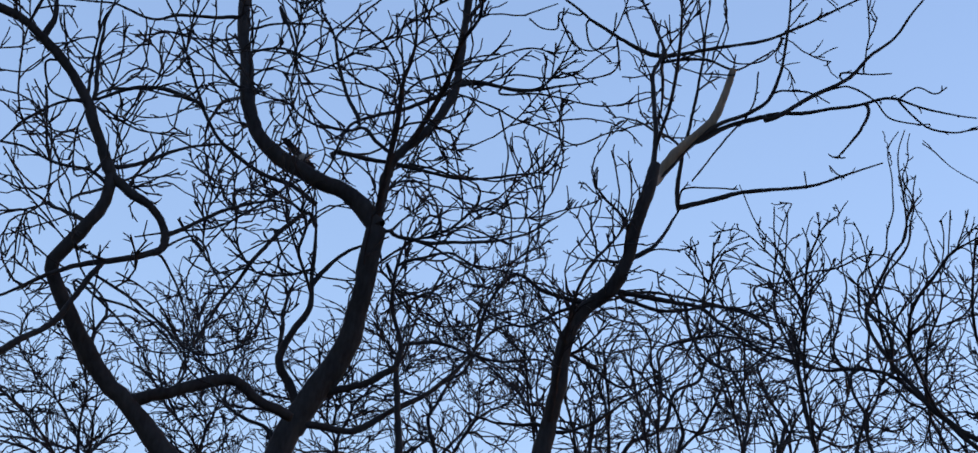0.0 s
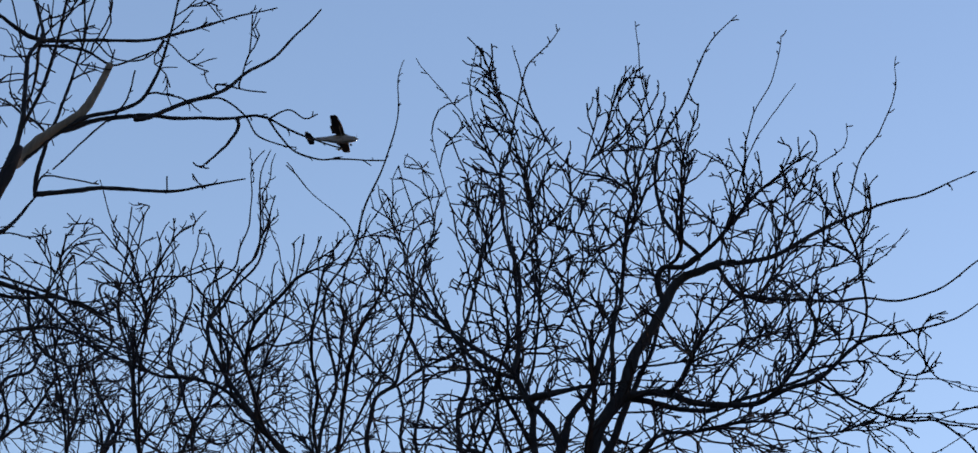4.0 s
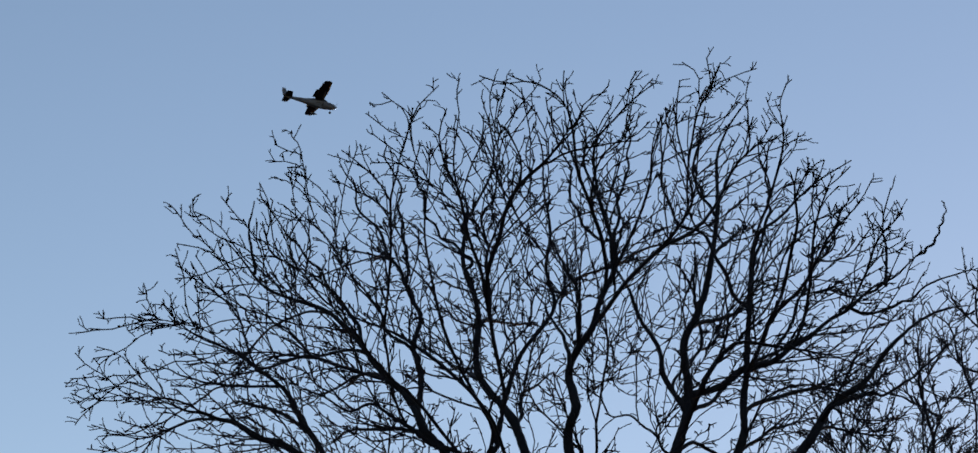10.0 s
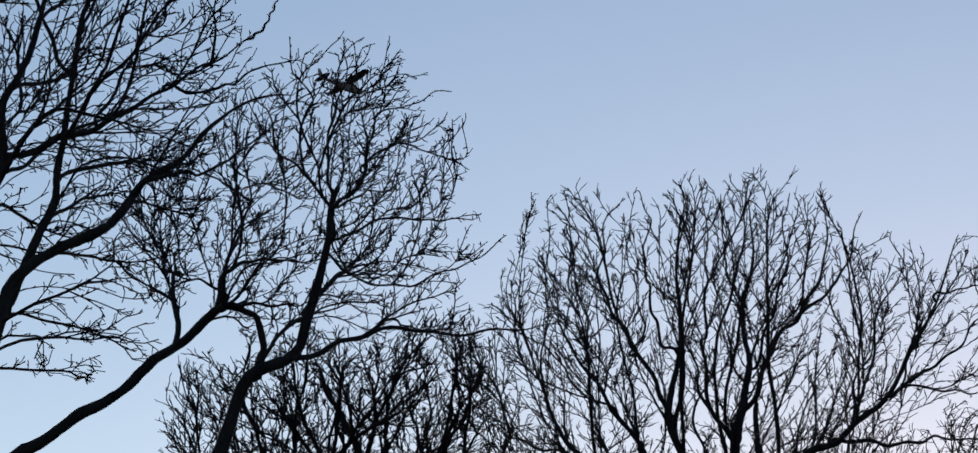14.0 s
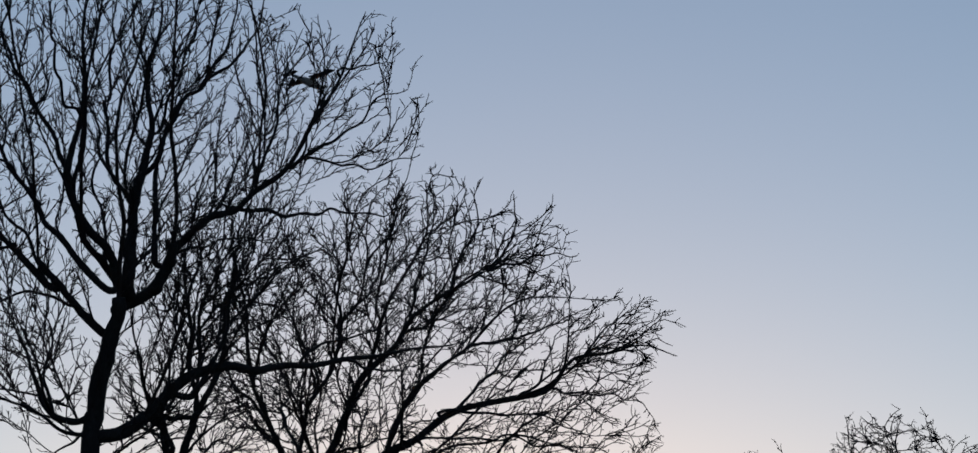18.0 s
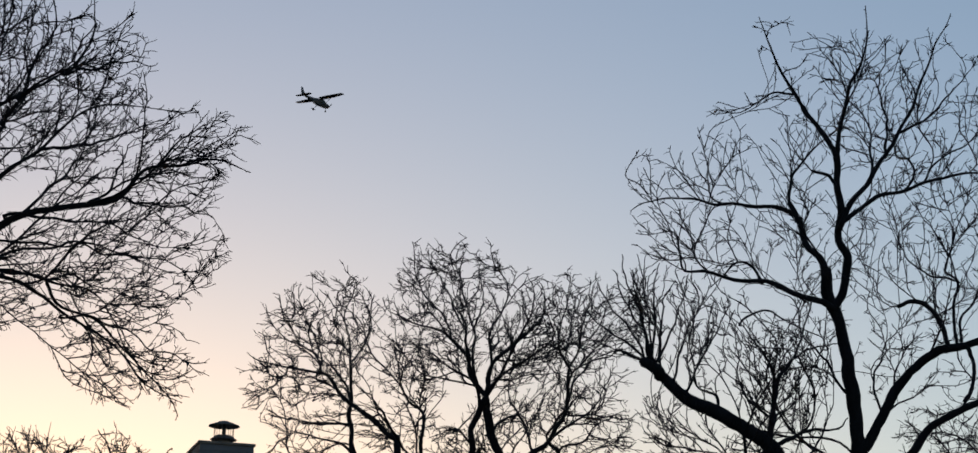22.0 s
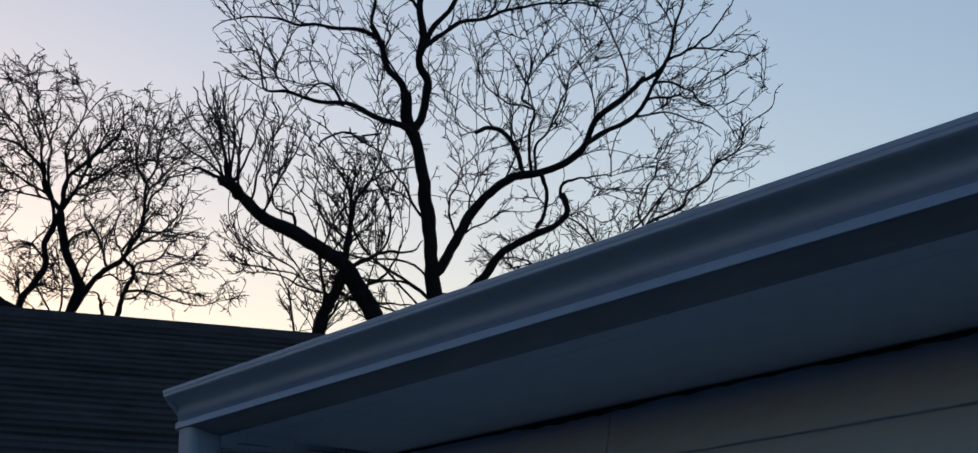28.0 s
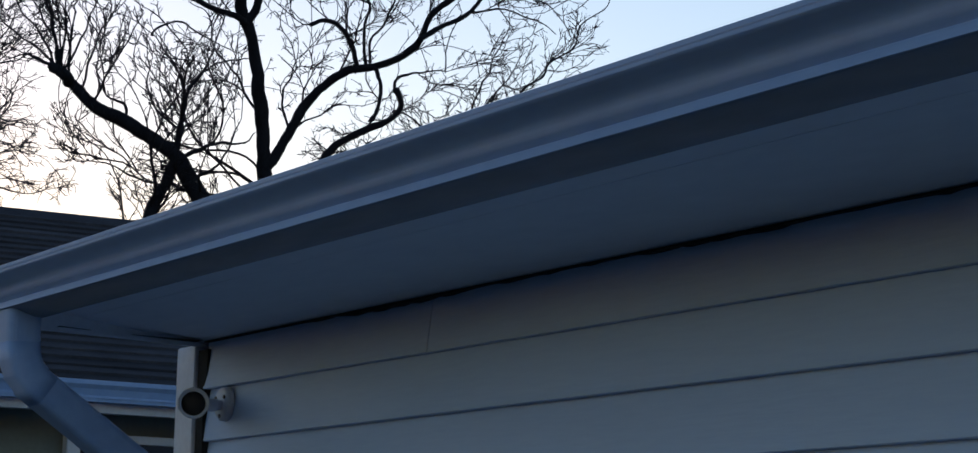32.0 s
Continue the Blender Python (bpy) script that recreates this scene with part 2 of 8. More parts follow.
# ---- trees ----
class Tree:
    """A bare tree: stems and limbs laid by hand, crown branches grown into its masses, twigs and spurs on them."""

    def __init__(self, x, y, turn):
        self.pose, self.limbs, self.masses = pose(x, y, 0, 0, 0, turn), [], []

    def limb(self, r0, r1, *pts):
        self.limbs.append((False, r0, r1, [Vector(p) for p in pts]))

    def stem(self, r0, r1, *pts):
        self.limbs.append((True, r0, r1, [Vector(p) for p in pts]))

    def mass(self, x, y, z, rx, ry, rz):
        self.masses.append((x, y, z, rx, ry, rz))

    def build(self, label, count, tip, spur=0.2, spurs=1.0, up=0.12, wild=0.3, fan=0.9, low_heart=0.75, wander=1.0, splay=40, knob=1.0, sides=3, seed=1, bare=()):
        rng = np.random.default_rng(seed)

        def unit(q):
            return q / (np.linalg.norm(q, axis=-1, keepdims=True) + 1e-9)

        root = empty("tree", self.pose, label, "tree", "bare trees of the yards")
        low = min(p[0].z for isroot, _, _, p in self.limbs if isroot)
        fork = 0.42 * low
        area = sum(r0**2 for isroot, r0, _, _ in self.limbs if isroot)
        r_trunk = max(math.sqrt(area) * 1.15, 0.10)
        # trunk with a flared foot
        zs = np.linspace(-0.1, fork, 9)
        foot = r_trunk * (1 + 0.9 * np.exp(-(zs + 0.1) / 0.35))
        line = np.stack([0.05 * np.sin(zs * 1.3), 0.05 * np.cos(zs * 0.9), zs], 1)
        ring, quads = tubes(line, foot, [0], 14)
        ring += 0.02 * rng.standard_normal(ring.shape)
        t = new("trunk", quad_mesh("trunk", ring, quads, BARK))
        t.parent = root
        top = Vector(line[-1])
        # crown masses: their volume sets how far the twigs stand apart
        ms = np.array(self.masses)
        vols = ms[:, 3:].prod(1)
        room = np.maximum(ms[:, 3:] - 0.7 * spur, 0.65 * ms[:, 3:])
        many = count * 8
        pick = rng.choice(len(vols), many, p=vols / vols.sum())
        goal = ms[pick, :3] + unit(rng.standard_normal((many, 3))) * (rng.random(many) ** 0.42)[:, None] * room[pick]
        held = ((((goal[:, None] - ms[None, :, :3]) / ms[None, :, 3:]) ** 2).sum(-1) < 1).sum(1)
        share = 1 / np.maximum(held, 1)
        gap = float((4.19 * vols.sum() * share.mean() / count) ** (1 / 3))
        goal = goal[rng.random(many) < share][:int(count * 3.2)]
        step = 0.42 * gap
        nodes, rad, heads, whips = [], [], [], []
        wood = []
        for n, (isroot, r0, r1, pts) in enumerate(self.limbs):
            slight = r0 < 2.2 * tip and n not in bare
            rs0 = 0.8 * r0 if slight else r0
            rs1 = min(r1, 0.9 * tip) if r1 < 3.2 * tip and n not in bare else r1
            pts = list(pts)
            if isroot:
                d = (pts[1] - pts[0]).normalized()
                reach = (pts[0] - top).length
                pts = [top - Vector((0, 0, 0.3)), top + (pts[0] - d * reach * 0.45 - top) * 0.6, pts[0] - d * reach * 0.22] + pts
            if not isroot and wood:
                # a limb springs from the nearest wood below it
                old = np.vstack(wood)
                off = np.linalg.norm(old - np.array(pts[0]), axis=1) + 0.8 * np.maximum(old[:, 2] - pts[0].z + 0.1, 0)
                q = Vector(old[off.argmin()])
                if 0.6 * r0 < (q - pts[0]).length < 1.6:
                    pts = [q] + pts
            p = spline(pts, max(0.03, r0 * 1.1))
            first = int(np.argmin(np.linalg.norm(p - np.array(pts[3]), axis=1))) if isroot else 0
            s = np.clip((np.arange(len(p)) - first) / max(len(p) - 1 - first, 1), 0, 1)
            r = rs0 + (rs1 - rs0) * s
            if isroot:
                below = np.arange(len(p)) < first
                r = np.where(below, rs0 * (1 + 0.35 * (pts[3].z - p[:, 2]) / max(pts[3].z - top.z, 0.1)), r)
            # slender limbs wander
            span = wander * np.linalg.norm(p[-1] - p[first]) * float(np.clip(5 * tip / r0, 0.15, 1.0))
            if n not in bare:
                for w, amp in ((2, 0.010), (4, 0.011), (7, 0.008), (11, 0.005)):
                    p = p + np.sin(math.pi * w * s)[:, None] * amp * span * rng.standard_normal((1, 3))
            wig = rng.standard_normal(p.shape) * (0.06 * r[:, None])
            wig[0] = wig[-1] = 0
            r = r * (1 + 0.06 * np.sin(np.arange(len(r)) * 0.6 + n) + 0.03 * rng.standard_normal(len(r)))
            pm, rm = p + wig, r.copy()
            pm, rm = np.vstack([pm, pm[-1:] + (pm[-1:] - pm[-2:-1]) * 0.15]), np.append(rm, r[-1] * (0.75 if n in bare else 0.3))
            v, q = tubes(pm, rm, [0], 10 if r0 > 0.03 else 6)
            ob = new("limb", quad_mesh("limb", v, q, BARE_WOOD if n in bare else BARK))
            ob.parent = root
            if n in bare:
                ob["label"] = "broken limb of pale bare wood"
            way = unit(np.gradient(p, axis=0))
            run = np.append(0, np.cumsum(np.linalg.norm(np.diff(p, axis=0), axis=1)))
            high = p[:, 2] > fork
            wood.append(p[high])
            # buds stand along the limb about one gap apart, and one at its end
            marks = np.arange(gap * rng.uniform(0.4, 0.9), run[-1], gap * 0.85)
            at = np.unique(np.append(np.searchsorted(run, marks), len(p) - 1).clip(0, len(p) - 1))
            at = at[high[at]]
            nodes.append(p[at])
            heads.append(way[at])
            rad.append(r[at])
            marks = np.arange(0.3 * run[-1], run[-1], 0.55 * spur)
            at = np.searchsorted(run, marks).clip(0, len(p) - 1)
            at = at[(r[at] < 2.0 * tip) & high[at]]
            whips.append((p[at], way[at]) if len(at) else (p[:0], way[:0]))
        base, way = np.vstack(nodes), np.vstack(heads)
        nb = len(base)
        # the crown grows outwards to the free points of its masses until each one is reached:
        # first the long branches to a few of them, then the branchlets to all
        heart = np.mean([np.array(p[0]) for isroot, _, _, p in self.limbs if isroot], 0)
        heart[2] *= low_heart

        def aim(at, way):
            return unit(way + fan * unit(at - heart)).astype(np.float32)

        P, H, parent, kids = [base], [way], [np.full(nb, -1)], np.zeros(nb, int)
        for goals, near, inertia, rough in ((goal[:len(goal) // 14], 1.1 * gap, 0.9, 0.6 * wild), (goal, 0.6 * gap, 0.5, wild)):
            best, who = np.full(len(goals), np.inf), np.full(len(goals), -1)
            reached = np.zeros(len(goals), bool)
            fresh, lean, first = np.vstack(P), np.vstack(H), 0
            g32 = goals.astype(np.float32)
            for turn in range(70):
                live = np.flatnonzero(~reached)
                if not len(live) or not len(fresh):
                    break
                f32, a32 = fresh.astype(np.float32), aim(fresh, lean)
                for i in range(0, len(live), 300):
                    some = live[i:i + 300]
                    v = g32[some, None] - f32[None]
                    d = np.sqrt((v * v).sum(-1)) + 1e-6
                    cost = d * 1.9 - 0.9 * (v * a32[None]).sum(-1)
                    j = cost.argmin(1)
                    c = cost[np.arange(len(some)), j]
                    closer = c < best[some]
                    best[some[closer]], who[some[closer]] = c[closer], first + j[closer]
                    reached[some] |= d.min(1) < near
                live = np.flatnonzero(~reached)
                if not len(live):
                    break
                allp, allh = np.vstack(P), np.vstack(H)
                pull = np.zeros((len(allp), 3))
                # a shoot follows only what lies ahead of it
                to = unit(goals[live] - allp[who[live]])
                ahead = (to * aim(allp[who[live]], allh[who[live]])).sum(1) > 0.45
                np.add.at(pull, who[live[ahead]], to[ahead])
                grow = np.flatnonzero(np.abs(pull).sum(1) > 0)
                tired = kids[grow] >= 3
                reached[live[np.isin(who[live], grow[tired])]] = True
                grow = grow[~tired]
                d = unit(pull[grow]) + inertia * allh[grow] + 0.35 * fan * unit(allp[grow] - heart) + rough * rng.standard_normal((len(grow), 3))
                d[:, 2] += up
                d = unit(d)
                fresh, lean, first = allp[grow] + d * step * rng.uniform(0.75, 1.2, (len(grow), 1)), d, len(allp)
                kids[grow] += 1
                kids = np.append(kids, np.zeros(len(grow), int))
                P.append(fresh)
                H.append(d)
                parent.append(grow)
        P, H, parent = np.vstack(P), np.vstack(H), np.concatenate(parent)
        n = len(P)
        load = np.zeros(n)
        for i in range(n - 1, nb - 1, -1):
            load[i] = max(load[i], 1)
            load[parent[i]] += load[i]
        heir = np.full(n, -1)
        for i in range(nb, n):
            q = parent[i]
            if q >= nb and (heir[q] < 0 or load[i] > load[heir[q]]):
                heir[q] = i
        # ease the kinks a little
        inner = np.flatnonzero(heir >= 0)
        P[inner] = 0.6 * P[inner] + 0.2 * P[parent[inner]] + 0.2 * P[heir[inner]]
        radius = np.append(np.concatenate(rad), np.zeros(n - nb))
        for i in range(nb, n):
            radius[i] = min(tip * load[i] ** 0.42, radius[parent[i]] if parent[i] >= nb else max(0.75 * radius[parent[i]], tip), 6 * tip)
        lead = np.ones(n, bool)
        lead[heir[inner]] = False
        pts, rr, starts, rank = [], [], [], np.zeros(n, int)
        for a in range(nb, n):
            if lead[a]:
                starts.append(len(pts))
                pts.append(P[parent[a]])
                rr.append(radius[a])
                i, k = a, 0
                while i >= 0:
                    pts.append(P[i])
                    rr.append(radius[i])
                    rank[i] = k
                    i, k = heir[i], k + 1
        pts, rr = [np.array(pts)], [np.array(rr)]
        total = len(pts[0])
        # side shoots stand alternately along the young wood, and fork once more
        young = np.flatnonzero((radius < 2.3 * tip) & (np.arange(n) >= nb))
        seat = np.vstack([P[young]] + [w[0] for w in whips])
        way = unit(np.vstack([P[young] - P[parent[young]]] + [w[1] for w in whips]))
        slide = np.concatenate([np.linalg.norm(P[young] - P[parent[young]], axis=1)] + [np.full(len(w[0]), 0.3 * spur) for w in whips])
        order = np.concatenate([rank[young]] + [np.arange(len(w[0])) for w in whips])
        size = np.concatenate([np.full(len(young), spur)] + [np.full(len(w[0]), 0.38 * spur) for w in whips])
        last = np.concatenate([heir[young] < 0] + [np.zeros(len(w[0]), bool) for w in whips])
        for gen, per in ((0, spurs), (1, 0.42 * spurs)):
            if gen == 0:
                src = np.concatenate([np.flatnonzero(rng.random(len(seat)) < per - i) for i in range(int(math.ceil(per)))] + [np.flatnonzero(last)])
            else:
                src = np.flatnonzero(rng.random(len(seat)) < per)
            m = len(src)
            t = way[src]
            u = unit(np.cross(t, [0.31, 0.22, 0.92]))
            w = np.cross(t, u)
            a = (math.pi * order[src] + 2.4 * (order[src] // 2) + rng.normal(0, 0.5, m))[:, None]
            side = np.cos(a) * u + np.sin(a) * w
            lean = np.radians(rng.uniform(splay - 16, splay + 16, (m, 1)))
            d = t * np.cos(lean) + side * np.sin(lean)
            d[:, 2] += 0.7 * up
            d = unit(d)
            ln = size[src][:, None] * rng.uniform(0.35, 1.25, (m, 1)) ** 1.2
            at = seat[src] - t * (slide[src] * rng.uniform(0, 0.9, m))[:, None]
            k = 4 - gen
            line = [at]
            for j in range(k - 1):
                line.append(line[-1] + d * ln / (k - 1))
                d = d + 0.24 * rng.standard_normal((m, 3))
                d[:, 2] += 0.5 * up
                d = unit(d)
            line = np.stack(line, 1)
            taper = np.linspace(1.0, 0.7, k) * tip * (0.95, 0.85)[gen]
            taper[-1] *= knob
            pts.append(line.reshape(-1, 3))
            rr.append(np.tile(taper, m))
            starts = starts + list(total + k * np.arange(m))
            total += k * m
            if gen == 0:
                seat = line[:, 1:3].reshape(-1, 3)
                way = unit(np.diff(line, axis=1)[:, :2]).reshape(-1, 3)
                slide = np.repeat(ln[:, 0] / 3, 2)
                order = rng.integers(0, 9, 2 * m)
                size = np.repeat(0.55 * ln[:, 0], 2)
        v, q = tubes(np.vstack(pts), np.concatenate(rr), starts, sides)
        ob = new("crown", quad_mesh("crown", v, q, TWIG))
        ob.parent = root
        tagged(ob, "fine bare twigs and branchlets")
        return root


# ---- ground ----
def ground():
    bm = bmesh.new()
    n, reach = 40, 2500.0
    grid = {}
    for i in range(n + 1):
        for j in range(n + 1):
            a, b = 2 * i / n - 1, 2 * j / n - 1
            x, y = reach * a * abs(a) ** 2, reach * b * abs(b) ** 2
            near = math.exp(-(x * x + y * y) / 3000)
            z = -0.02 + 0.12 * noise.noise(Vector((x * 0.06, y * 0.06, 0))) * (1 - near) * min(1, (abs(x) + abs(y)) / 60)
            grid[i, j] = bm.verts.new((x, y, z))
    for i in range(n):
        for j in range(n):
            bm.faces.new((grid[i, j], grid[i + 1, j], grid[i + 1, j + 1], grid[i, j + 1]))
    ob = new("ground", mesh_of("ground", bm, GRASS, True))
    tagged(ob, "dormant brown-green winter lawn", "ground", kind="structure")


# ---- the houses, in their own axes: x across, y along the near wall, z up ----
HOUSE = pose(0, 0, 0, 0, 0, -14.608)
WALL_X, SOFFIT_Z, FASCIA_X, END_Y = 2.46, 2.305, 1.93, 5.95


def near_house():
    house = empty("house", HOUSE, "pale blue-grey single-storey house with lap siding and a boxed eave", "house")
    core = part("wall", box(WALL_X + 0.02, 9.0, -7.0, END_Y - 0.03, 0.0, 2.42), SIDING, house, "painted wall behind the lap boards")
    # lap boards: exposure 0.131 m, the upper edge tucked under the board above
    seams = {0: (4.61, -0.4), 1: (5.315, 1.7), 2: (3.4, -1.2), 3: (5.0, 0.9), 4: (2.6,), 5: (4.3, -0.6)}
    z_top, n = SOFFIT_Z + 0.03, 0
    z_low = 2.185
    while z_low > 0.1:
        cuts = [5.80] + list(seams.get(n % 6, ())) + [-7.0]
        for y1, y0 in zip(cuts, cuts[1:]):
            g = 0.0009
            wave = 0.002 * math.sin(n * 2.1 + y0)
            prof = [(WALL_X + 0.018, z_top + 0.012), (WALL_X + 0.008 + wave, z_top + 0.012), (WALL_X - 0.009 + wave, z_low + 0.002),
                    (WALL_X - 0.007 + wave, z_low), (WALL_X + 0.018, z_low)]
            part("board", prism(prof, y0 + g, y1 - g), SIDING, core)
        z_top, n = z_low, n + 1
        z_low -= 0.131
    part("corner_trim", box(WALL_X - 0.02, WALL_X + 0.09, 5.838, 5.955, 0.05, SOFFIT_Z - 0.006, 0.003), TRIM, house, "pale corner board, caulk cracked away")
    # dark irregular crack between corner board and siding, and along the soffit
    random.seed(11)
    rings = []
    for i in range(24):
        z0 = SOFFIT_Z - 0.02 - i * 0.03
        w = (0.022, 0.020, 0.016, 0.008, 0.005)[i] * random.uniform(0.8, 1.15) if i < 5 else 0.006 * random.uniform(0.5, 1.4)
        ring = [(WALL_X - 0.0105, 5.80 - w, z0), (WALL_X - 0.0105, 5.84, z0), (WALL_X + 0.019, 5.84, z0), (WALL_X + 0.019, 5.80 - w, z0)]
        rings.append(ring)
    part("caulk_gap", loft(rings), GAP, house, "dark open joint beside the corner board")
    rings, y, w = [], 5.79, 0.002
    while y > -5:
        w = max(0.0015, min(0.010, w + random.uniform(-0.0035, 0.0036))) if y < 5.2 else 0.002
        rings.append([(WALL_X - 0.017, y, SOFFIT_Z - 0.0005), (WALL_X - 0.003, y, SOFFIT_Z - 0.0005), (WALL_X - 0.003, y, SOFFIT_Z - w - 0.001), (WALL_X - 0.017, y, SOFFIT_Z - w - 0.001)])
        y -= random.uniform(0.02, 0.07)
    bm = loft(rings)
    part("soffit_crack", bm, GAP, house, "ragged dark crack between soffit and siding")
    for xa, ya, xb, yb, wa, wb in ((2.24, 5.765, 2.43, 5.815, 0.002, 0.045), (2.03, 5.716, 2.12, 5.735, 0.014, 0.002)):
        zc = SOFFIT_Z - 0.0016
        part("soffit_crack", loft([[(xa, ya, zc), (xa, ya - wa, zc), (xa, ya - wa, zc + 0.001), (xa, ya, zc + 0.001)], [(xb, yb, zc), (xb, yb - wb, zc), (xb, yb - wb, zc + 0.001), (xb, yb, zc + 0.001)]]), GAP, house, "open dark joint at the soffit end")
    part("rake_edge", loft([[(1.95, 5.722, z), (1.95, 5.738, z), (2.46, 5.845, z), (2.46, 5.828, z)] for z in (SOFFIT_Z - 0.010, SOFFIT_Z - 0.003)]), TRIM, house, "pale edge strip at the soffit end")
    # the boards rise a little towards the fascia
    def rising(x0, x1, e0, e1):
        za, zb = (SOFFIT_Z + 0.045 * (WALL_X - x) / 0.554 for x in (x0, x1))
        return loft([[(x0, y0, za), (x1, y1, zb), (x1, y1, zb + 0.011), (x0, y0, za + 0.011)] for y0, y1 in ((-7.0, -7.0), (e0, e1))])
    part("soffit", rising(2.10, WALL_X + 0.02, 5.75, 5.86), SOFFIT, house, "painted soffit board")
    part("soffit", rising(1.906, 2.0985, 5.70, 5.749), SOFFIT, house, "painted outer soffit strip")
    part("fascia", box(FASCIA_X - 0.02, FASCIA_X, -7.0, 5.68, SOFFIT_Z + 0.004, 2.385, 0.002), TRIM, house, "pale fascia board")
    part("end_fascia", loft([[(FASCIA_X - 0.02, 5.702, z), (FASCIA_X - 0.02, 5.72, z), (WALL_X + 0.1, 5.90, z), (WALL_X + 0.1, 5.884, z)] for z in (SOFFIT_Z - 0.006, 2.37)]), TRIM, house, "pale rake return at the eave end")
    # roof slope over the eave, rising to a ridge
    roof = part("roof", prism([(1.865, 2.395), (1.865, 2.41), (5.9, 3.74), (9.9, 2.41), (9.9, 2.39), (5.9, 3.71)], -7.1, 5.70), SHINGLE, house, "dark asphalt shingle roof")
    part("drip_edge", box(1.855, 1.875, -7.1, 5.70, 2.385, 2.397), ALUMINIUM, roof)
    gable = bmesh.new()
    prism([(WALL_X, 2.4), (WALL_X, 2.55), (5.9, 3.69), (9.0, 2.65), (9.0, 2.4)], END_Y - 0.03, END_Y - 0.005, gable)
    part("gable_wall", gable, SIDING, house)
    return house


def gutter():
    g = empty("rain_gutter", HOUSE, "pale blue-grey enamelled aluminium gutter along the eave", "gutter")
    # ogee face: flat band at the foot, hollow above, rolled lip
    ogee = spline([(1.8335, 2.3300, 0), (1.8300, 2.3360, 0), (1.8262, 2.3430, 0), (1.8245, 2.3510, 0), (1.8236, 2.3600, 0), (1.8205, 2.3690, 0), (1.8125, 2.3780, 0), (1.8015, 2.3860, 0), (1.7925, 2.3920, 0), (1.7892, 2.3965, 0)], 0.002)
    def squat(z):
        return 2.310 + (z - 2.307) * 0.84
    face = [(float(q[0]), float(q[1])) for q in ogee]
    outer = [(1.905, 2.307), (1.833, 2.307), (1.824, 2.3075), (1.8205, 2.3085), (1.8250, 2.3255), (1.8270, 2.3275), (1.8325, 2.3285)] + face + [(1.7895, 2.4035), (1.7888, 2.406), (1.7892, 2.4145), (1.793, 2.417)]
    inner = [(1.800, 2.412)] + [(x + 0.005, z - 0.001) for x, z in face[::-1]] + [(1.838, 2.327), (1.831, 2.323), (1.831, 2.313), (1.901, 2.311), (1.901, 2.383), (1.905, 2.383)]
    outer, inner = [(x, squat(z)) for x, z in outer], [(x, squat(z)) for x, z in inner]
    prof = outer + inner
    trough = part("trough", prism(prof, -7.0, 5.56), ALUMINIUM, g, "moulded gutter trough with a rolled lip", True)
    for p in trough.data.polygons:
        p.use_smooth = abs(p.normal.y) < 0.5 and p.area < 0.05 and p.center.z > 2.3285
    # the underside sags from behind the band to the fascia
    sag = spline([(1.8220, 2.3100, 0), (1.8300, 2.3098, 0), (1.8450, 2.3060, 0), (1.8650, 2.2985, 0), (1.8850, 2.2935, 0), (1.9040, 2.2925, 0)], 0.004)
    # the dark enamel here paints in the shade below the gutter
    under = part("underside", prism([(float(q[0]), float(q[1])) for q in sag] + [(1.904, 2.3097)], -7.0, 5.55), UNDER_SHADE, g, "gutter underside, shade painted in as darker enamel", True)
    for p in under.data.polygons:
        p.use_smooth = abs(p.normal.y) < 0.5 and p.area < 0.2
    cap = [(1.908, 2.305), (1.831, 2.305), (1.824, 2.311), (1.824, 2.326), (1.832, 2.333), (1.827, 2.35), (1.805, 2.377), (1.797, 2.39), (1.790, 2.405), (1.790, 2.415), (1.80, 2.419), (1.908, 2.383)]
    part("end_cap", prism([(x, squat(z)) for x, z in cap], 5.555, 5.57), ALUMINIUM, g, "crimped end cap")
    part("seam_band", prism([(x - 0.0015, z) for x, z in outer] + [(1.905, 2.373)], 2.06, 2.075), ALUMINIUM, g)
    # hidden hanger ends on the lip
    for y in (5.1, 4.3, 3.55, 2.75, 2.0, 1.2):
        part("hanger", box(1.825, 1.905, y - 0.012, y + 0.012, 2.366, 2.370), STEEL, g)
    # downspout: outlet, two bends and the drop along the wall
    pipe = empty("downspout", HOUSE, "pale blue-grey downspout with crimped elbows under the gutter end", "downspout")
    path = [(1.866, 5.512, 2.31), (1.866, 5.512, 2.235), (1.87, 5.512, 2.205), (1.88, 5.512, 2.178), (1.90, 5.512, 2.152), (1.93, 5.515, 2.128), (2.22, 5.53, 1.93), (2.36, 5.54, 1.83), (2.39, 5.54, 1.80), (2.405, 5.54, 1.76), (2.41, 5.54, 1.70), (2.41, 5.54, 0.0)]
    names = [("outlet", 0, 1), ("elbow", 1, 5), ("offset_pipe", 5, 7), ("elbow", 7, 10), ("pipe", 10, 11)]
    P = [Vector(p) for p in path]
    half_y, half_x = 0.052, 0.041
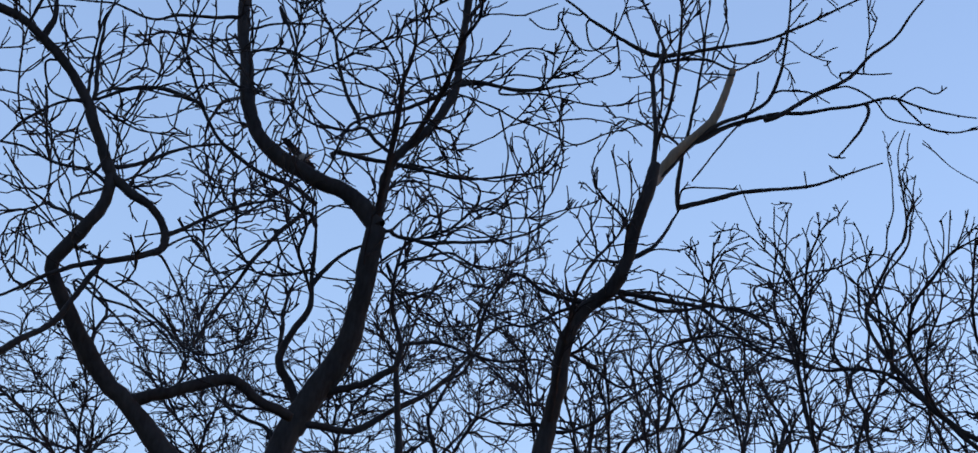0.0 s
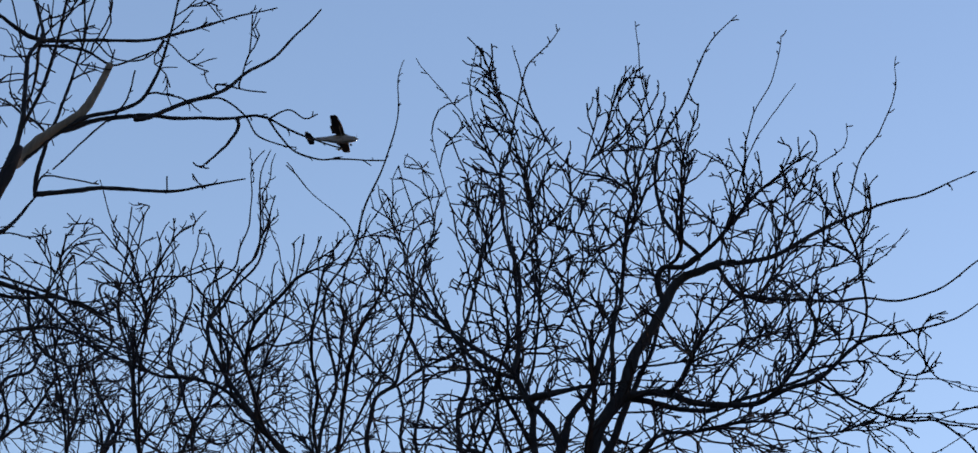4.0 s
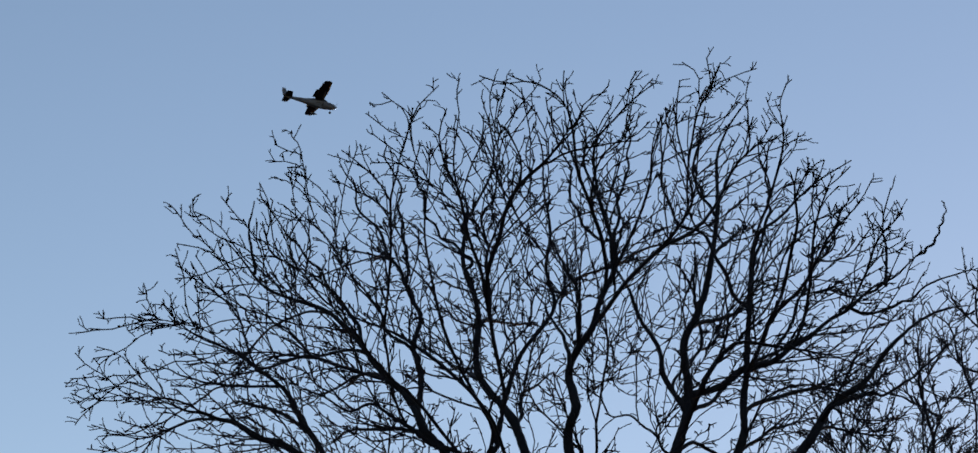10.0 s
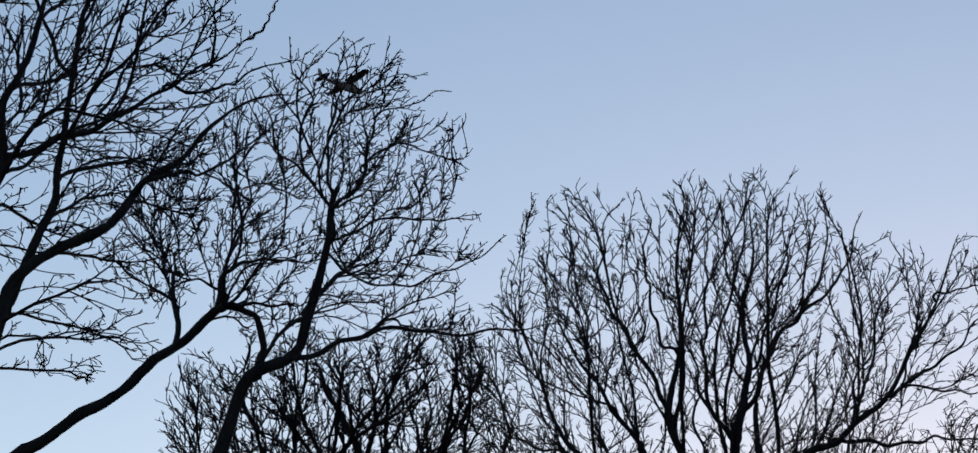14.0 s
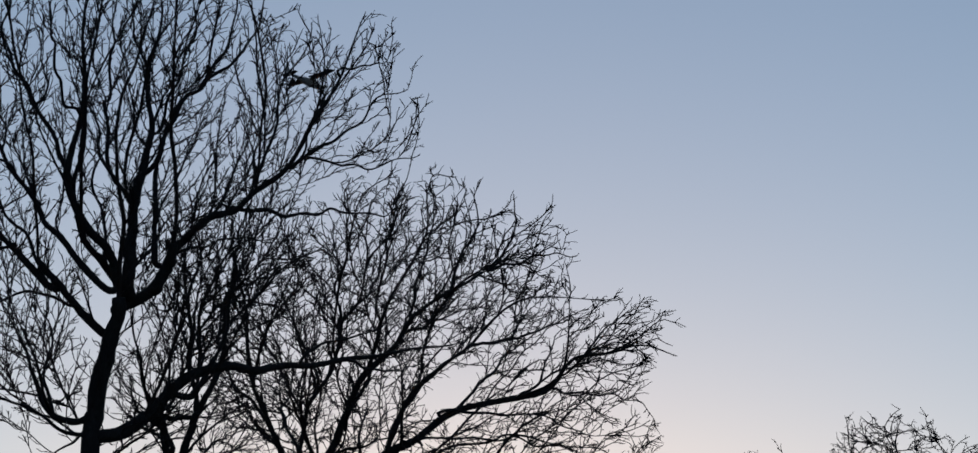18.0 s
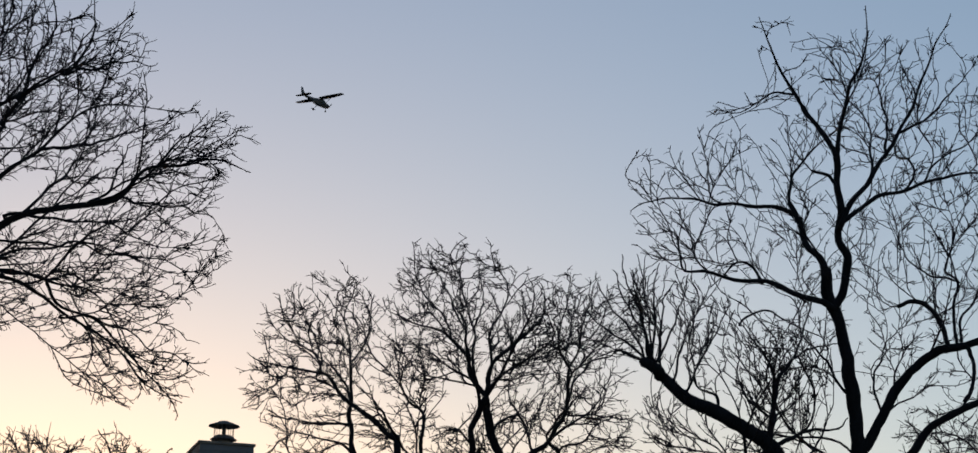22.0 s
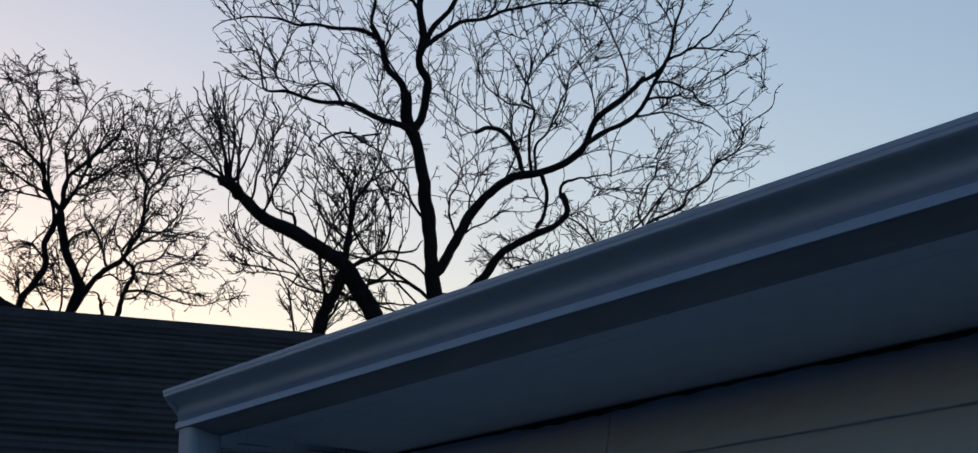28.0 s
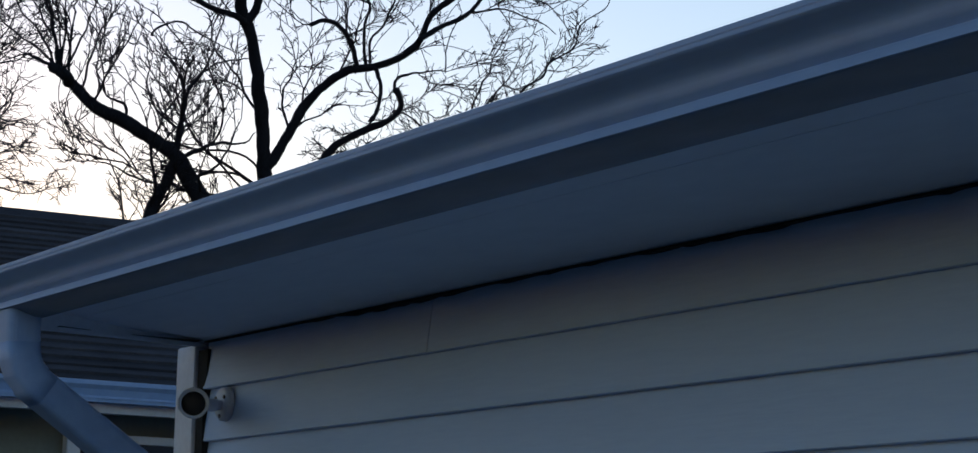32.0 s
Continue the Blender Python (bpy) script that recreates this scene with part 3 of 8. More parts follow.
    def ring(i, grow=1.0):
        t = (P[min(i + 1, len(P) - 1)] - P[max(i - 1, 0)]).normalized()
        along = Vector((0, 1, 0))
        n = along.cross(t).normalized()
        pts = []
        for k in range(24):
            a = 2 * math.pi * k / 24
            c, s = math.cos(a), math.sin(a)
            sx = math.copysign(abs(c) ** 0.45, c) * half_x * grow
            sy = math.copysign(abs(s) ** 0.45, s) * half_y * grow
            pts.append(P[i] + n * sx + along * sy)
        return pts
    for nm, a, b in names:
        rings = []
        for i in range(a, b + 1):
            if nm == "elbow" and a < i < b:
                rings += [[q + (Vector(ring(i, 0.99)[k]) - q) for k, q in enumerate(ring(i))]]
                rings += [[q + Vector((0, 0, -0.004)) for q in ring(i, 1.008)]]
            else:
                rings.append(ring(i, 1.0 if nm != "elbow" else 1.012))
        part(nm, loft(rings), ALUMINIUM, pipe, "rounded elbow" if nm == "elbow" else "", nm == "elbow")
    part("pipe_strap", box(2.38, 2.465, 5.485, 5.595, 1.20, 1.225, 0.002), ALUMINIUM, pipe)
    return g


def security_camera():
    m = HOUSE @ pose(2.342, 5.60, 2.130)
    aim = Vector((-2.372, -5.6, -0.42))
    thing = empty("security_camera", m, "white bullet security camera on a swivel bracket on the siding", "security camera")
    turn = aim.to_track_quat("-Y", "Z").to_matrix()
    def aimed(bm):
        bmesh.ops.rotate(bm, verts=bm.verts, matrix=turn, cent=(0, 0, 0))
        return bm
    # local -y points out of the lens
    part("body", aimed(turned([(0.0, 0.10), (0.022, 0.10), (0.029, 0.092), (0.031, 0.0), (0.031, -0.035), (0.029, -0.038)], 28, "y")), TRIM, thing, "white cylindrical housing", True)
    part("front_ring", aimed(turned([(0.031, -0.03), (0.0365, -0.034), (0.0365, -0.052), (0.034, -0.055), (0.029, -0.053), (0.030, -0.04), (0.0, -0.039)], 28, "y")), TRIM, thing, "white front bezel", True)
    part("lens", aimed(turned([(0.0, -0.040), (0.0295, -0.041), (0.0295, -0.047), (0.012, -0.049), (0.0, -0.050)], 24, "y")), LENS, thing, "dark glass lens window", True)
    hood = []
    for y in (-0.066, 0.05):
        ringp = []
        for k in range(25):
            a = math.radians(-25 + 230 * k / 24)
            ringp.append((0.0385 * math.cos(a), y, 0.0385 * math.sin(a)))
        for k in range(24, -1, -1):
            a = math.radians(-25 + 230 * k / 24)
            ringp.append((0.0355 * math.cos(a), y, 0.0355 * math.sin(a)))
        hood.append(ringp)
    part("sun_hood", aimed(loft(hood)), TRIM, thing, "white sun hood", True)
    arm = bmesh.new()
    rings = []
    for s, r in ((0.0, 0.014), (0.25, 0.013), (0.5, 0.016), (0.65, 0.016), (0.8, 0.013), (1.0, 0.014)):
        c = Vector((0.028, 0.045, 0.0)).lerp(Vector((0.108, 0.066, 0.008)), s)
        rings.append([c + Vector((0, r * math.cos(2 * math.pi * k / 14), r * math.sin(2 * math.pi * k / 14))) for k in range(14)])
    part("bracket", loft(rings, arm), TRIM, thing, "white swivel arm", True)
    part("mount_plate", turned([(0.0, 0.098), (0.036, 0.098), (0.042, 0.104), (0.043, 0.118), (0.0, 0.119)], 28, "x", (0, 0.066, 0.010)), TRIM, thing, "round white mounting plate", True)
    for k in range(3):
        a = 2.1 * k + 0.5
        part("screw", turned([(0.0, 0.094), (0.005, 0.095), (0.005, 0.099), (0.0, 0.0995)], 8, "x", (0, 0.066 + 0.030 * math.cos(a), 0.010 + 0.030 * math.sin(a))), STEEL, thing)
    return thing


def shingle_slope(parent, x0, x1, y_low, z_low, y_high, z_high, courses, tab=0.0):
    """Courses of shingles up a slope that faces -y: thin wedges, each lapping the one below."""
    for i in range(courses):
        a, b = i / courses, (i + 1.25) / courses
        ya, za = y_low + (y_high - y_low) * a, z_low + (z_high - z_low) * a
        yb, zb = y_low + (y_high - y_low) * min(b, 1), z_low + (z_high - z_low) * min(b, 1)
        w = 0.004 * math.sin(i * 1.7)
        lift = 0.022
        bm = bmesh.new()
        cols, prev = 26, None
        for k in range(cols + 1):
            x = x0 + (x1 - x0) * k / cols
            dz = 0.006 * noise.noise(Vector((x * 1.3, i * 0.7, 0.0)))
            cur = [bm.verts.new(c) for c in ((x, ya + w, za + lift + dz), (x, yb, zb + 0.004), (x, yb, zb - 0.02), (x, ya + w, za - 0.004 + dz))]
            if prev:
                for q in range(4):
                    bm.faces.new((prev[q], prev[(q + 1) % 4], cur[(q + 1) % 4], cur[q]))
            else:
                bm.faces.new(cur)
            prev = cur
        bm.faces.new(prev[::-1])
        part("shingle_course", bm, SHINGLE, parent)


def wing_house():
    """The low wing across the yard: dark shingles, white gutter, olive wall."""
    w = empty("neighbouring_house", HOUSE, "low olive house with dark shingle roof and white gutter", "house")
    y_e, z_e, y_r, z_r = 11.32, 2.70, 14.6, 4.00
    x0, x1 = 2.95, 13.5
    wall = part("wall", box(x0 + 0.35, x1, 11.75, 17.4, 0.0, 2.62), OLIVE, w, "olive painted clapboard wall")
    for i in range(18):
        z = 0.15 + i * 0.14
        part("clapboard", prism([(0, 0), (0, 0.135), (0.006, 0.14), (0.022, 0.0)], x0 + 0.35, x1), OLIVE, wall)
        ob = bpy.context.scene.collection.objects[-1]
        ob.matrix_basis = pose(0, 11.75, z, 0, 0, 90) @ Matrix.Scale(-1, 4, (0, 1, 0))
    roof = part("roof", prism([(0, z_e - 0.05), (0, z_e - 0.02), (y_r - y_e, z_r - 0.02), (2 * (y_r - y_e), z_e - 0.02), (2 * (y_r - y_e), z_e - 0.05), (y_r - y_e, z_r - 0.06)], -x1, -x0), SHINGLE, w, "dark roof deck")
    roof.matrix_basis = pose(0, y_e, 0, 0, 0, 90)
    shingle_slope(roof_host(w), x0, x1, y_e, z_e - 0.02, y_r, z_r - 0.012, 26)
    part("ridge_cap", prism([(-0.13, z_r - 0.05), (0, z_r + 0.028), (0.13, z_r - 0.05), (0.12, z_r - 0.07), (0, z_r), (-0.12, z_r - 0.07)], -x1, -x0 + 0.03), SHINGLE, w, "ridge cap shingles").matrix_basis = pose(0, y_r, 0, 0, 0, 90)
    part("fascia", box(x0, x1, 11.36, 11.39, 2.55, 2.69, 0.003), TRIM, w, "pale fascia board")
    part("soffit", box(x0, x1, 11.39, 11.76, 2.575, 2.59), TRIM, w)
    gut = [(0.0, 2.595), (-0.085, 2.595), (-0.088, 2.62), (-0.10, 2.655), (-0.115, 2.675), (-0.115, 2.695), (-0.105, 2.697), (-0.10, 2.68), (-0.088, 2.662), (-0.078, 2.605), (-0.006, 2.603), (-0.006, 2.70), (0.0, 2.70)]
    bm = bmesh.new()
    rings = [[(x, 11.36 + a, z) for a, z in gut] for x in (x0, x1)]
    loft(rings, bm)
    part("gutter", bm, ALUMINIUM, w, "white gutter on the neighbouring eave")
    part("gutter_band", box(x0, x1, 11.268, 11.28, 2.612, 2.624), ALUMINIUM, w)
    # window under the eave
    win = part("window", box(4.28, 5.6, 11.70, 11.76, 1.35, 2.44), GLASS_DARK, w, "dark window glass")
    for a in ((4.22, 4.29, 1.28, 2.47), (5.59, 5.68, 1.28, 2.47), (4.29, 5.59, 2.43, 2.47), (4.29, 5.59, 1.28, 1.36), (4.87, 4.92, 1.36, 2.43)):
        part("window_frame", box(a[0], a[1], 11.66, 11.73, a[2], a[3], 0.004), TRIM, win, "white window trim")
    return w


def roof_host(w):
    """The slope that carries the shingle courses."""
    host = new("roof_slope", mesh_of("roof_slope", box(2.97, 13.48, 11.6, 11.62, 2.62, 2.66), SHINGLE))
    host.parent = w
    return host


def far_house():
    """The taller house behind, of which the ridge, a gable and the boxed chimney rise over the wing."""
    f = empty("far_house", HOUSE, "dark two-storey house with a low ridge and side gable", "house")
    part("wall", box(-8.0, 7.5, 27.0, 33.0, 0.0, 5.0), SLATE, f)
    bm = prism([(0, 4.9), (3.4, 6.26), (6.8, 4.9)], -5.25, 9.0)
    part("roof", bm, SHINGLE, f, "dark shingle roof").matrix_basis = pose(0, 26.4, 0, 0, 0, 90)
    part("rear_wall", box(4.6, 9.5, 29.0, 32.5, 0.0, 6.0), SLATE, f, "dark upper wall behind the wing")
    gable = part("cross_gable", loft([[(5.0, y, 5.8), (5.0, y, 5.99), (5.557, y, 6.245), (5.80, y, 6.12), (5.80, y, 5.8)] for y in (28.62, 32.0)]), SLATE, f, "small cross gable clad in siding")
    for xa, za, xb, zb in ((5.557, 6.272, 4.96, 5.995), (5.557, 6.272, 5.86, 6.115)):
        part("gable_roof", loft([[(xa, y, za), (xb, y, zb), (xb, y, zb - 0.025), (xa, y, za - 0.025)] for y in (28.55, 32.1)]), SHINGLE, gable, "dark shingle slope")
    c = empty("chimney", HOUSE, "grey boxed chimney clad in lap siding with a metal cap", "chimney")
    x0, x1, y0, y1, z0, z1 = 4.61, 5.27, 29.6, 30.5, 4.9, 6.90
    part("chase", box(x0 + 0.012, x1 - 0.012, y0 + 0.012, y1 - 0.012, z0, z1 - 0.01), CHIMNEY, c)
    n = 14
    for i in range(n):
        za = z0 + 0.8 + (z1 - z0 - 0.83) * i / n
        zb = z0 + 0.8 + (z1 - z0 - 0.83) * (i + 1) / n
        bm = loft([[(x0 - 0.0035, y0 - 0.0035, za), (x1 + 0.0035, y0 - 0.0035, za), (x1 + 0.0035, y1 + 0.0035, za), (x0 - 0.0035, y1 + 0.0035, za)],
                   [(x0 + 0.003, y0 + 0.003, zb), (x1 - 0.003, y0 + 0.003, zb), (x1 - 0.003, y1 - 0.003, zb), (x0 + 0.003, y1 - 0.003, zb)]])
        part("siding_course", bm, CHIMNEY, c)
    part("crown", box(x0 - 0.02, x1 + 0.02, y0 - 0.02, y1 + 0.02, z1 - 0.035, z1, 0.006), STEEL, c, "metal chase cover")
    cx, cy = 4.97, 30.05
    part("flue", turned([(0.088, z1 - 0.01), (0.088, z1 + 0.13), (0.075, z1 + 0.14), (0.0, z1 + 0.14)], 20, "z", (cx, cy, 0)), STEEL, c, "round metal flue", True)
    part("storm_collar", turned([(0.085, z1 + 0.135), (0.165, z1 + 0.10), (0.165, z1 + 0.107), (0.10, z1 + 0.155), (0.0, z1 + 0.16)], 24, "z", (cx, cy, 0)), STEEL, c, "sloped storm collar", True)
    part("inner_pipe", turned([(0.025, z1 + 0.15), (0.025, z1 + 0.30)], 10, "z", (cx, cy, 0)), STEEL, c)
    for k in range(10):
        a = 2 * math.pi * k / 10
        part("spark_screen_wire", turned([(0.004, z1 + 0.14), (0.004, z1 + 0.29)], 5, "z", (cx + 0.12 * math.cos(a), cy + 0.12 * math.sin(a), 0)), STEEL, c)
    part("cap", turned([(0.0, z1 + 0.345), (0.05, z1 + 0.335), (0.188, z1 + 0.28), (0.192, z1 + 0.268), (0.18, z1 + 0.268), (0.0, z1 + 0.30)], 28, "z", (cx, cy, 0)), STEEL, c, "conical rain cap", True)
    return f


# ---- the light aircraft: nose along +y, wings along x ----
def aircraft():
    a = empty("light_aircraft", pose(0, 0, 0), "small pale grey high-wing propeller aircraft with dark wings, in flight", "airplane")
    def section(y, w, h, zc, n=18, sq=0.75):
        out = []
        for k in range(n):
            t = 2 * math.pi * k / n
            c, s = math.cos(t), math.sin(t)
            out.append((w * math.copysign(abs(c) ** sq, c), y, zc + h * math.copysign(abs(s) ** sq, s)))
        return out
    body = [section(2.55, 0.16, 0.16, -0.05), section(2.45, 0.36, 0.34, -0.06), section(1.9, 0.46, 0.44, -0.08), section(1.3, 0.52, 0.55, -0.05), section(0.85, 0.55, 0.70, 0.05),
            section(-0.4, 0.55, 0.72, 0.06), section(-1.1, 0.50, 0.60, 0.02), section(-2.2, 0.34, 0.40, 0.05), section(-3.8, 0.20, 0.24, 0.12), section(-5.0, 0.10, 0.16, 0.18), section(-5.35, 0.03, 0.08, 0.2)]
    fus = part("fuselage", loft(body), PAINT_WHITE, a, "pale grey fuselage", True)
    part("stripe", loft([section(2.2, 0.44, 0.10, -0.12), section(1.3, 0.535, 0.10, -0.10), section(-0.4, 0.565, 0.10, -0.08), section(-2.2, 0.36, 0.07, 0.02), section(-4.2, 0.185, 0.04, 0.12)]), PAINT_DARK, fus, "dark stripe", True)
    part("windscreen", loft([section(1.16, 0.45, 0.16, 0.42), section(0.85, 0.53, 0.20, 0.50), section(0.60, 0.50, 0.18, 0.58)]), GLASS_DARK, fus, "cabin windscreen", True)
    for s in (-1, 1):
        part("side_window", box(s * 0.535 - 0.03, s * 0.535 + 0.03, -0.7, 0.7, 0.28, 0.62, 0.02), GLASS_DARK, fus)
        foil = lambda x, y0, ch, z, th: [(x, y0 + ch * u, z + th * v) for u, v in ((0.0, 0.0), (0.25, 0.5), (0.6, 1.0), (0.85, 0.8), (1.0, 0.1), (0.85, -0.35), (0.5, -0.3), (0.2, -0.1))]
        wing = part("wing", loft([foil(s * 0.3, -0.95, 1.63, 0.78, 0.14), foil(s * 2.9, -0.95, 1.63, 0.83, 0.13), foil(s * 5.3, -0.72, 1.15, 0.90, 0.08), foil(s * 5.5, -0.55, 0.8, 0.91, 0.05)]), PAINT_DARK, a, "dark wing seen from below", True)
        part("flap", loft([foil(s * 0.6, -1.25, 0.36, 0.68, 0.03), foil(s * 2.8, -1.25, 0.36, 0.74, 0.03)]), PAINT_DARK, wing, "lowered flap")
        part("strut", loft([[(s * 0.5 + q[0], 0.45 + q[1], -0.42) for q in ((-0.02, 0), (0, 0.06), (0.02, 0), (0, -0.06))], [(s * 2.7 + q[0], 0.2 + q[1], 0.82) for q in ((-0.02, 0), (0, 0.06), (0.02, 0), (0, -0.06))]]), PAINT_WHITE, a, "wing strut")
        part("tailplane", loft([foil(s * 0.05, -5.45, 1.30, 0.22, 0.05), foil(s * 1.65, -5.35, 0.85, 0.22, 0.03), foil(s * 1.72, -5.25, 0.6, 0.22, 0.02)]), PAINT_DARK, a, "dark tailplane", True)
        leg = part("gear_leg", loft([[(s * 0.45 + q, -0.35 + e, -0.50) for q, e in ((-0.03, -0.07), (0.03, -0.07), (0.03, 0.07), (-0.03, 0.07))], [(s * 1.15 + q, -0.40 + e, -1.10) for q, e in ((-0.02, -0.04), (0.02, -0.04), (0.02, 0.04), (-0.02, 0.04))]]), PAINT_WHITE, a, "spring steel gear leg")
        part("wheel", turned([(0.0, -0.07), (0.12, -0.08), (0.21, -0.06), (0.22, 0.0), (0.21, 0.06), (0.12, 0.08), (0.0, 0.07)], 18, "x", (s * 1.22, -0.40, -1.15)), TYRE, leg, "black tyre", True)
        part("wheel_fairing", loft([section(0.15, 0.05, 0.05, -1.12, 10), section(-0.2, 0.11, 0.13, -1.10, 10), section(-0.6, 0.10, 0.11, -1.08, 10), section(-0.95, 0.02, 0.03, -1.05, 10)]), PAINT_WHITE, leg, "grey wheel fairing", True).matrix_basis = pose(s * 1.22, 0, 0)
    part("fin", loft([[(-0.05, -4.1, 0.25), (0.05, -4.1, 0.25), (0.04, -5.6, 0.25), (-0.04, -5.6, 0.25)], [(-0.025, -4.95, 0.9), (0.025, -4.95, 0.9), (0.02, -5.75, 0.9), (-0.02, -5.75, 0.9)], [(-0.015, -5.3, 1.55), (0.015, -5.3, 1.55), (0.01, -5.8, 1.55), (-0.01, -5.8, 1.55)]]), PAINT_WHITE, a, "pale grey tail fin")
    nose = part("nose_leg", turned([(0.04, -0.45), (0.035, -1.0)], 10, "z", (0, 1.75, 0)), PAINT_WHITE, a, "nose gear leg")
    part("nose_wheel", turned([(0.0, -0.06), (0.10, -0.07), (0.18, -0.05), (0.19, 0.0), (0.18, 0.05), (0.10, 0.07), (0.0, 0.06)], 18, "x", (0, 1.75, -1.12)), TYRE, nose, "black nose tyre", True)
    part("spinner", turned([(0.17, 2.5), (0.14, 2.68), (0.06, 2.82), (0.0, 2.86)], 18, "y", (0, 0, -0.05)), PAINT_WHITE, a, "propeller spinner", True)
    for s in (-1, 1):
        part("propeller_blade", loft([[(s * 0.1 + 0.0, 2.64, -0.05), (s * 0.1, 2.66, 0.03), (s * 0.1, 2.68, -0.05), (s * 0.1, 2.66, -0.12)], [(s * 0.55, 2.64, 0.25), (s * 0.5, 2.66, 0.36), (s * 0.55, 2.68, 0.26), (s * 0.6, 2.66, 0.18)], [(s * 0.78, 2.65, 0.46), (s * 0.76, 2.66, 0.5), (s * 0.78, 2.67, 0.46), (s * 0.80, 2.66, 0.42)]]), BLACK, a, "black propeller blade")
    part("landing_light", turned([(0.0, 2.50), (0.06, 2.50), (0.05, 2.525), (0.0, 2.535)], 14, "y", (0.0, 0, -0.28)), LAMP, a, "lit landing light")
    return a


ground()
near_house()
gutter()
security_camera()
wing_house()
far_house()
plane = aircraft()

# ---- the trees ----
curvy = Tree(-12.42, 5.40, 66.6)
curvy.stem(0.064, 0.035, (-0.30, 0.00, 6.81), (-0.44, -0.01, 6.95), (-0.55, -0.02, 7.06), (-0.71, -0.04, 7.19), (-0.87, -0.09, 7.38), (-1.01, -0.16, 7.57), (-1.11, -0.22, 7.73), (-1.08, -0.26, 7.82), (-0.98, -0.31, 7.95), (-0.87, -0.36, 8.15), (-0.87, -0.39, 8.32))
curvy.limb(0.035, 0.025, (-0.87, -0.39, 8.32), (-0.98, -0.40, 8.55), (-1.09, -0.42, 8.76), (-1.24, -0.45, 8.94), (-1.39, -0.48, 9.07), (-1.55, -0.53, 9.16), (-1.70, -0.57, 9.19), (-1.87, -0.63, 9.20))
curvy.limb(0.026, 0.019, (-1.41, -0.48, 9.08), (-1.37, -0.48, 9.21), (-1.38, -0.46, 9.37), (-1.39, -0.40, 9.59))
curvy.limb(0.032, 0.019, (-0.89, -0.39, 8.34), (-0.74, -0.39, 8.22), (-0.60, -0.39, 8.13), (-0.50, -0.38, 8.01), (-0.50, -0.38, 7.90), (-0.61, -0.38, 7.83), (-0.79, -0.37, 7.77), (-0.94, -0.36, 7.73), (-1.08, -0.35, 7.66), (-1.19, -0.33, 7.59), (-1.35, -0.32, 7.48), (-1.52, -0.31, 7.40))
curvy.limb(0.016, 0.023, (-0.82, -0.37, 7.75), (-0.91, -0.38, 7.59), (-0.99, -0.41, 7.37), (-1.12, -0.46, 7.21), (-1.27, -0.53, 7.05), (-1.41, -0.63, 6.89))
curvy.limb(0.016, 0.008, (-0.51, -0.38, 7.97), (-0.37, -0.39, 8.07), (-0.17, -0.39, 8.21), (0.07, -0.41, 8.30), (0.21, -0.42, 8.30))
curvy.limb(0.018, 0.008, (-0.92, -0.39, 8.35), (-0.74, -0.39, 8.40), (-0.51, -0.40, 8.54), (-0.30, -0.40, 8.62), (-0.17, -0.40, 8.60))
curvy.limb(0.013, 0.006, (-0.98, -0.39, 8.31), (-1.20, -0.41, 8.32), (-1.40, -0.45, 8.37), (-1.52, -0.48, 8.36), (-1.70, -0.56, 8.33))
curvy.limb(0.041, 0.029, (-0.54, -0.02, 7.07), (-0.46, -0.02, 7.11), (-0.36, -0.01, 7.16), (-0.19, 0.01, 7.25), (0.02, 0.04, 7.34), (0.20, 0.08, 7.25), (0.40, 0.14, 7.20))
curvy.limb(0.011, 0.006, (-1.07, -0.42, 8.71), (-1.01, -0.42, 8.83), (-0.82, -0.45, 8.87), (-0.63, -0.51, 8.83), (-0.47, -0.58, 8.79))
curvy.limb(0.013, 0.006, (-1.09, -0.42, 8.78), (-1.10, -0.42, 9.07), (-1.09, -0.44, 9.29), (-1.00, -0.46, 9.48))
curvy.limb(0.017, 0.013, (-1.20, -0.00, 8.24), (-1.26, 0.00, 8.27), (-1.38, 0.00, 8.34))
curvy.limb(0.015, 0.007, (-1.05, -0.42, 8.77), (-1.06, -0.42, 8.98), (-1.08, -0.43, 9.19), (-1.07, -0.43, 9.32), (-1.04, -0.44, 9.45))
curvy.limb(0.010, 0.005, (-1.36, -0.45, 8.95), (-1.31, -0.44, 8.78), (-1.19, -0.44, 8.73), (-1.04, -0.43, 8.72), (-0.91, -0.42, 8.62), (-0.82, -0.40, 8.48))
curvy.limb(0.008, 0.005, (-1.12, -0.43, 9.18), (-1.30, -0.42, 9.10), (-1.41, -0.39, 8.95), (-1.48, -0.37, 8.90), (-1.63, -0.33, 8.91))
curvy.limb(0.008, 0.005, (-1.01, -0.42, 8.75), (-0.91, -0.41, 8.69), (-0.79, -0.39, 8.64), (-0.62, -0.35, 8.65), (-0.47, -0.29, 8.65), (-0.31, -0.20, 8.62))
curvy.limb(0.012, 0.005, (-0.85, -0.37, 7.67), (-0.66, -0.37, 7.59), (-0.42, -0.39, 7.42), (-0.25, -0.42, 7.28), (-0.11, -0.45, 7.26), (0.09, -0.50, 7.35), (0.22, -0.54, 7.39))
curvy.limb(0.010, 0.005, (-0.95, -0.38, 7.61), (-0.71, -0.37, 7.46), (-0.50, -0.34, 7.28), (-0.25, -0.30, 7.32))
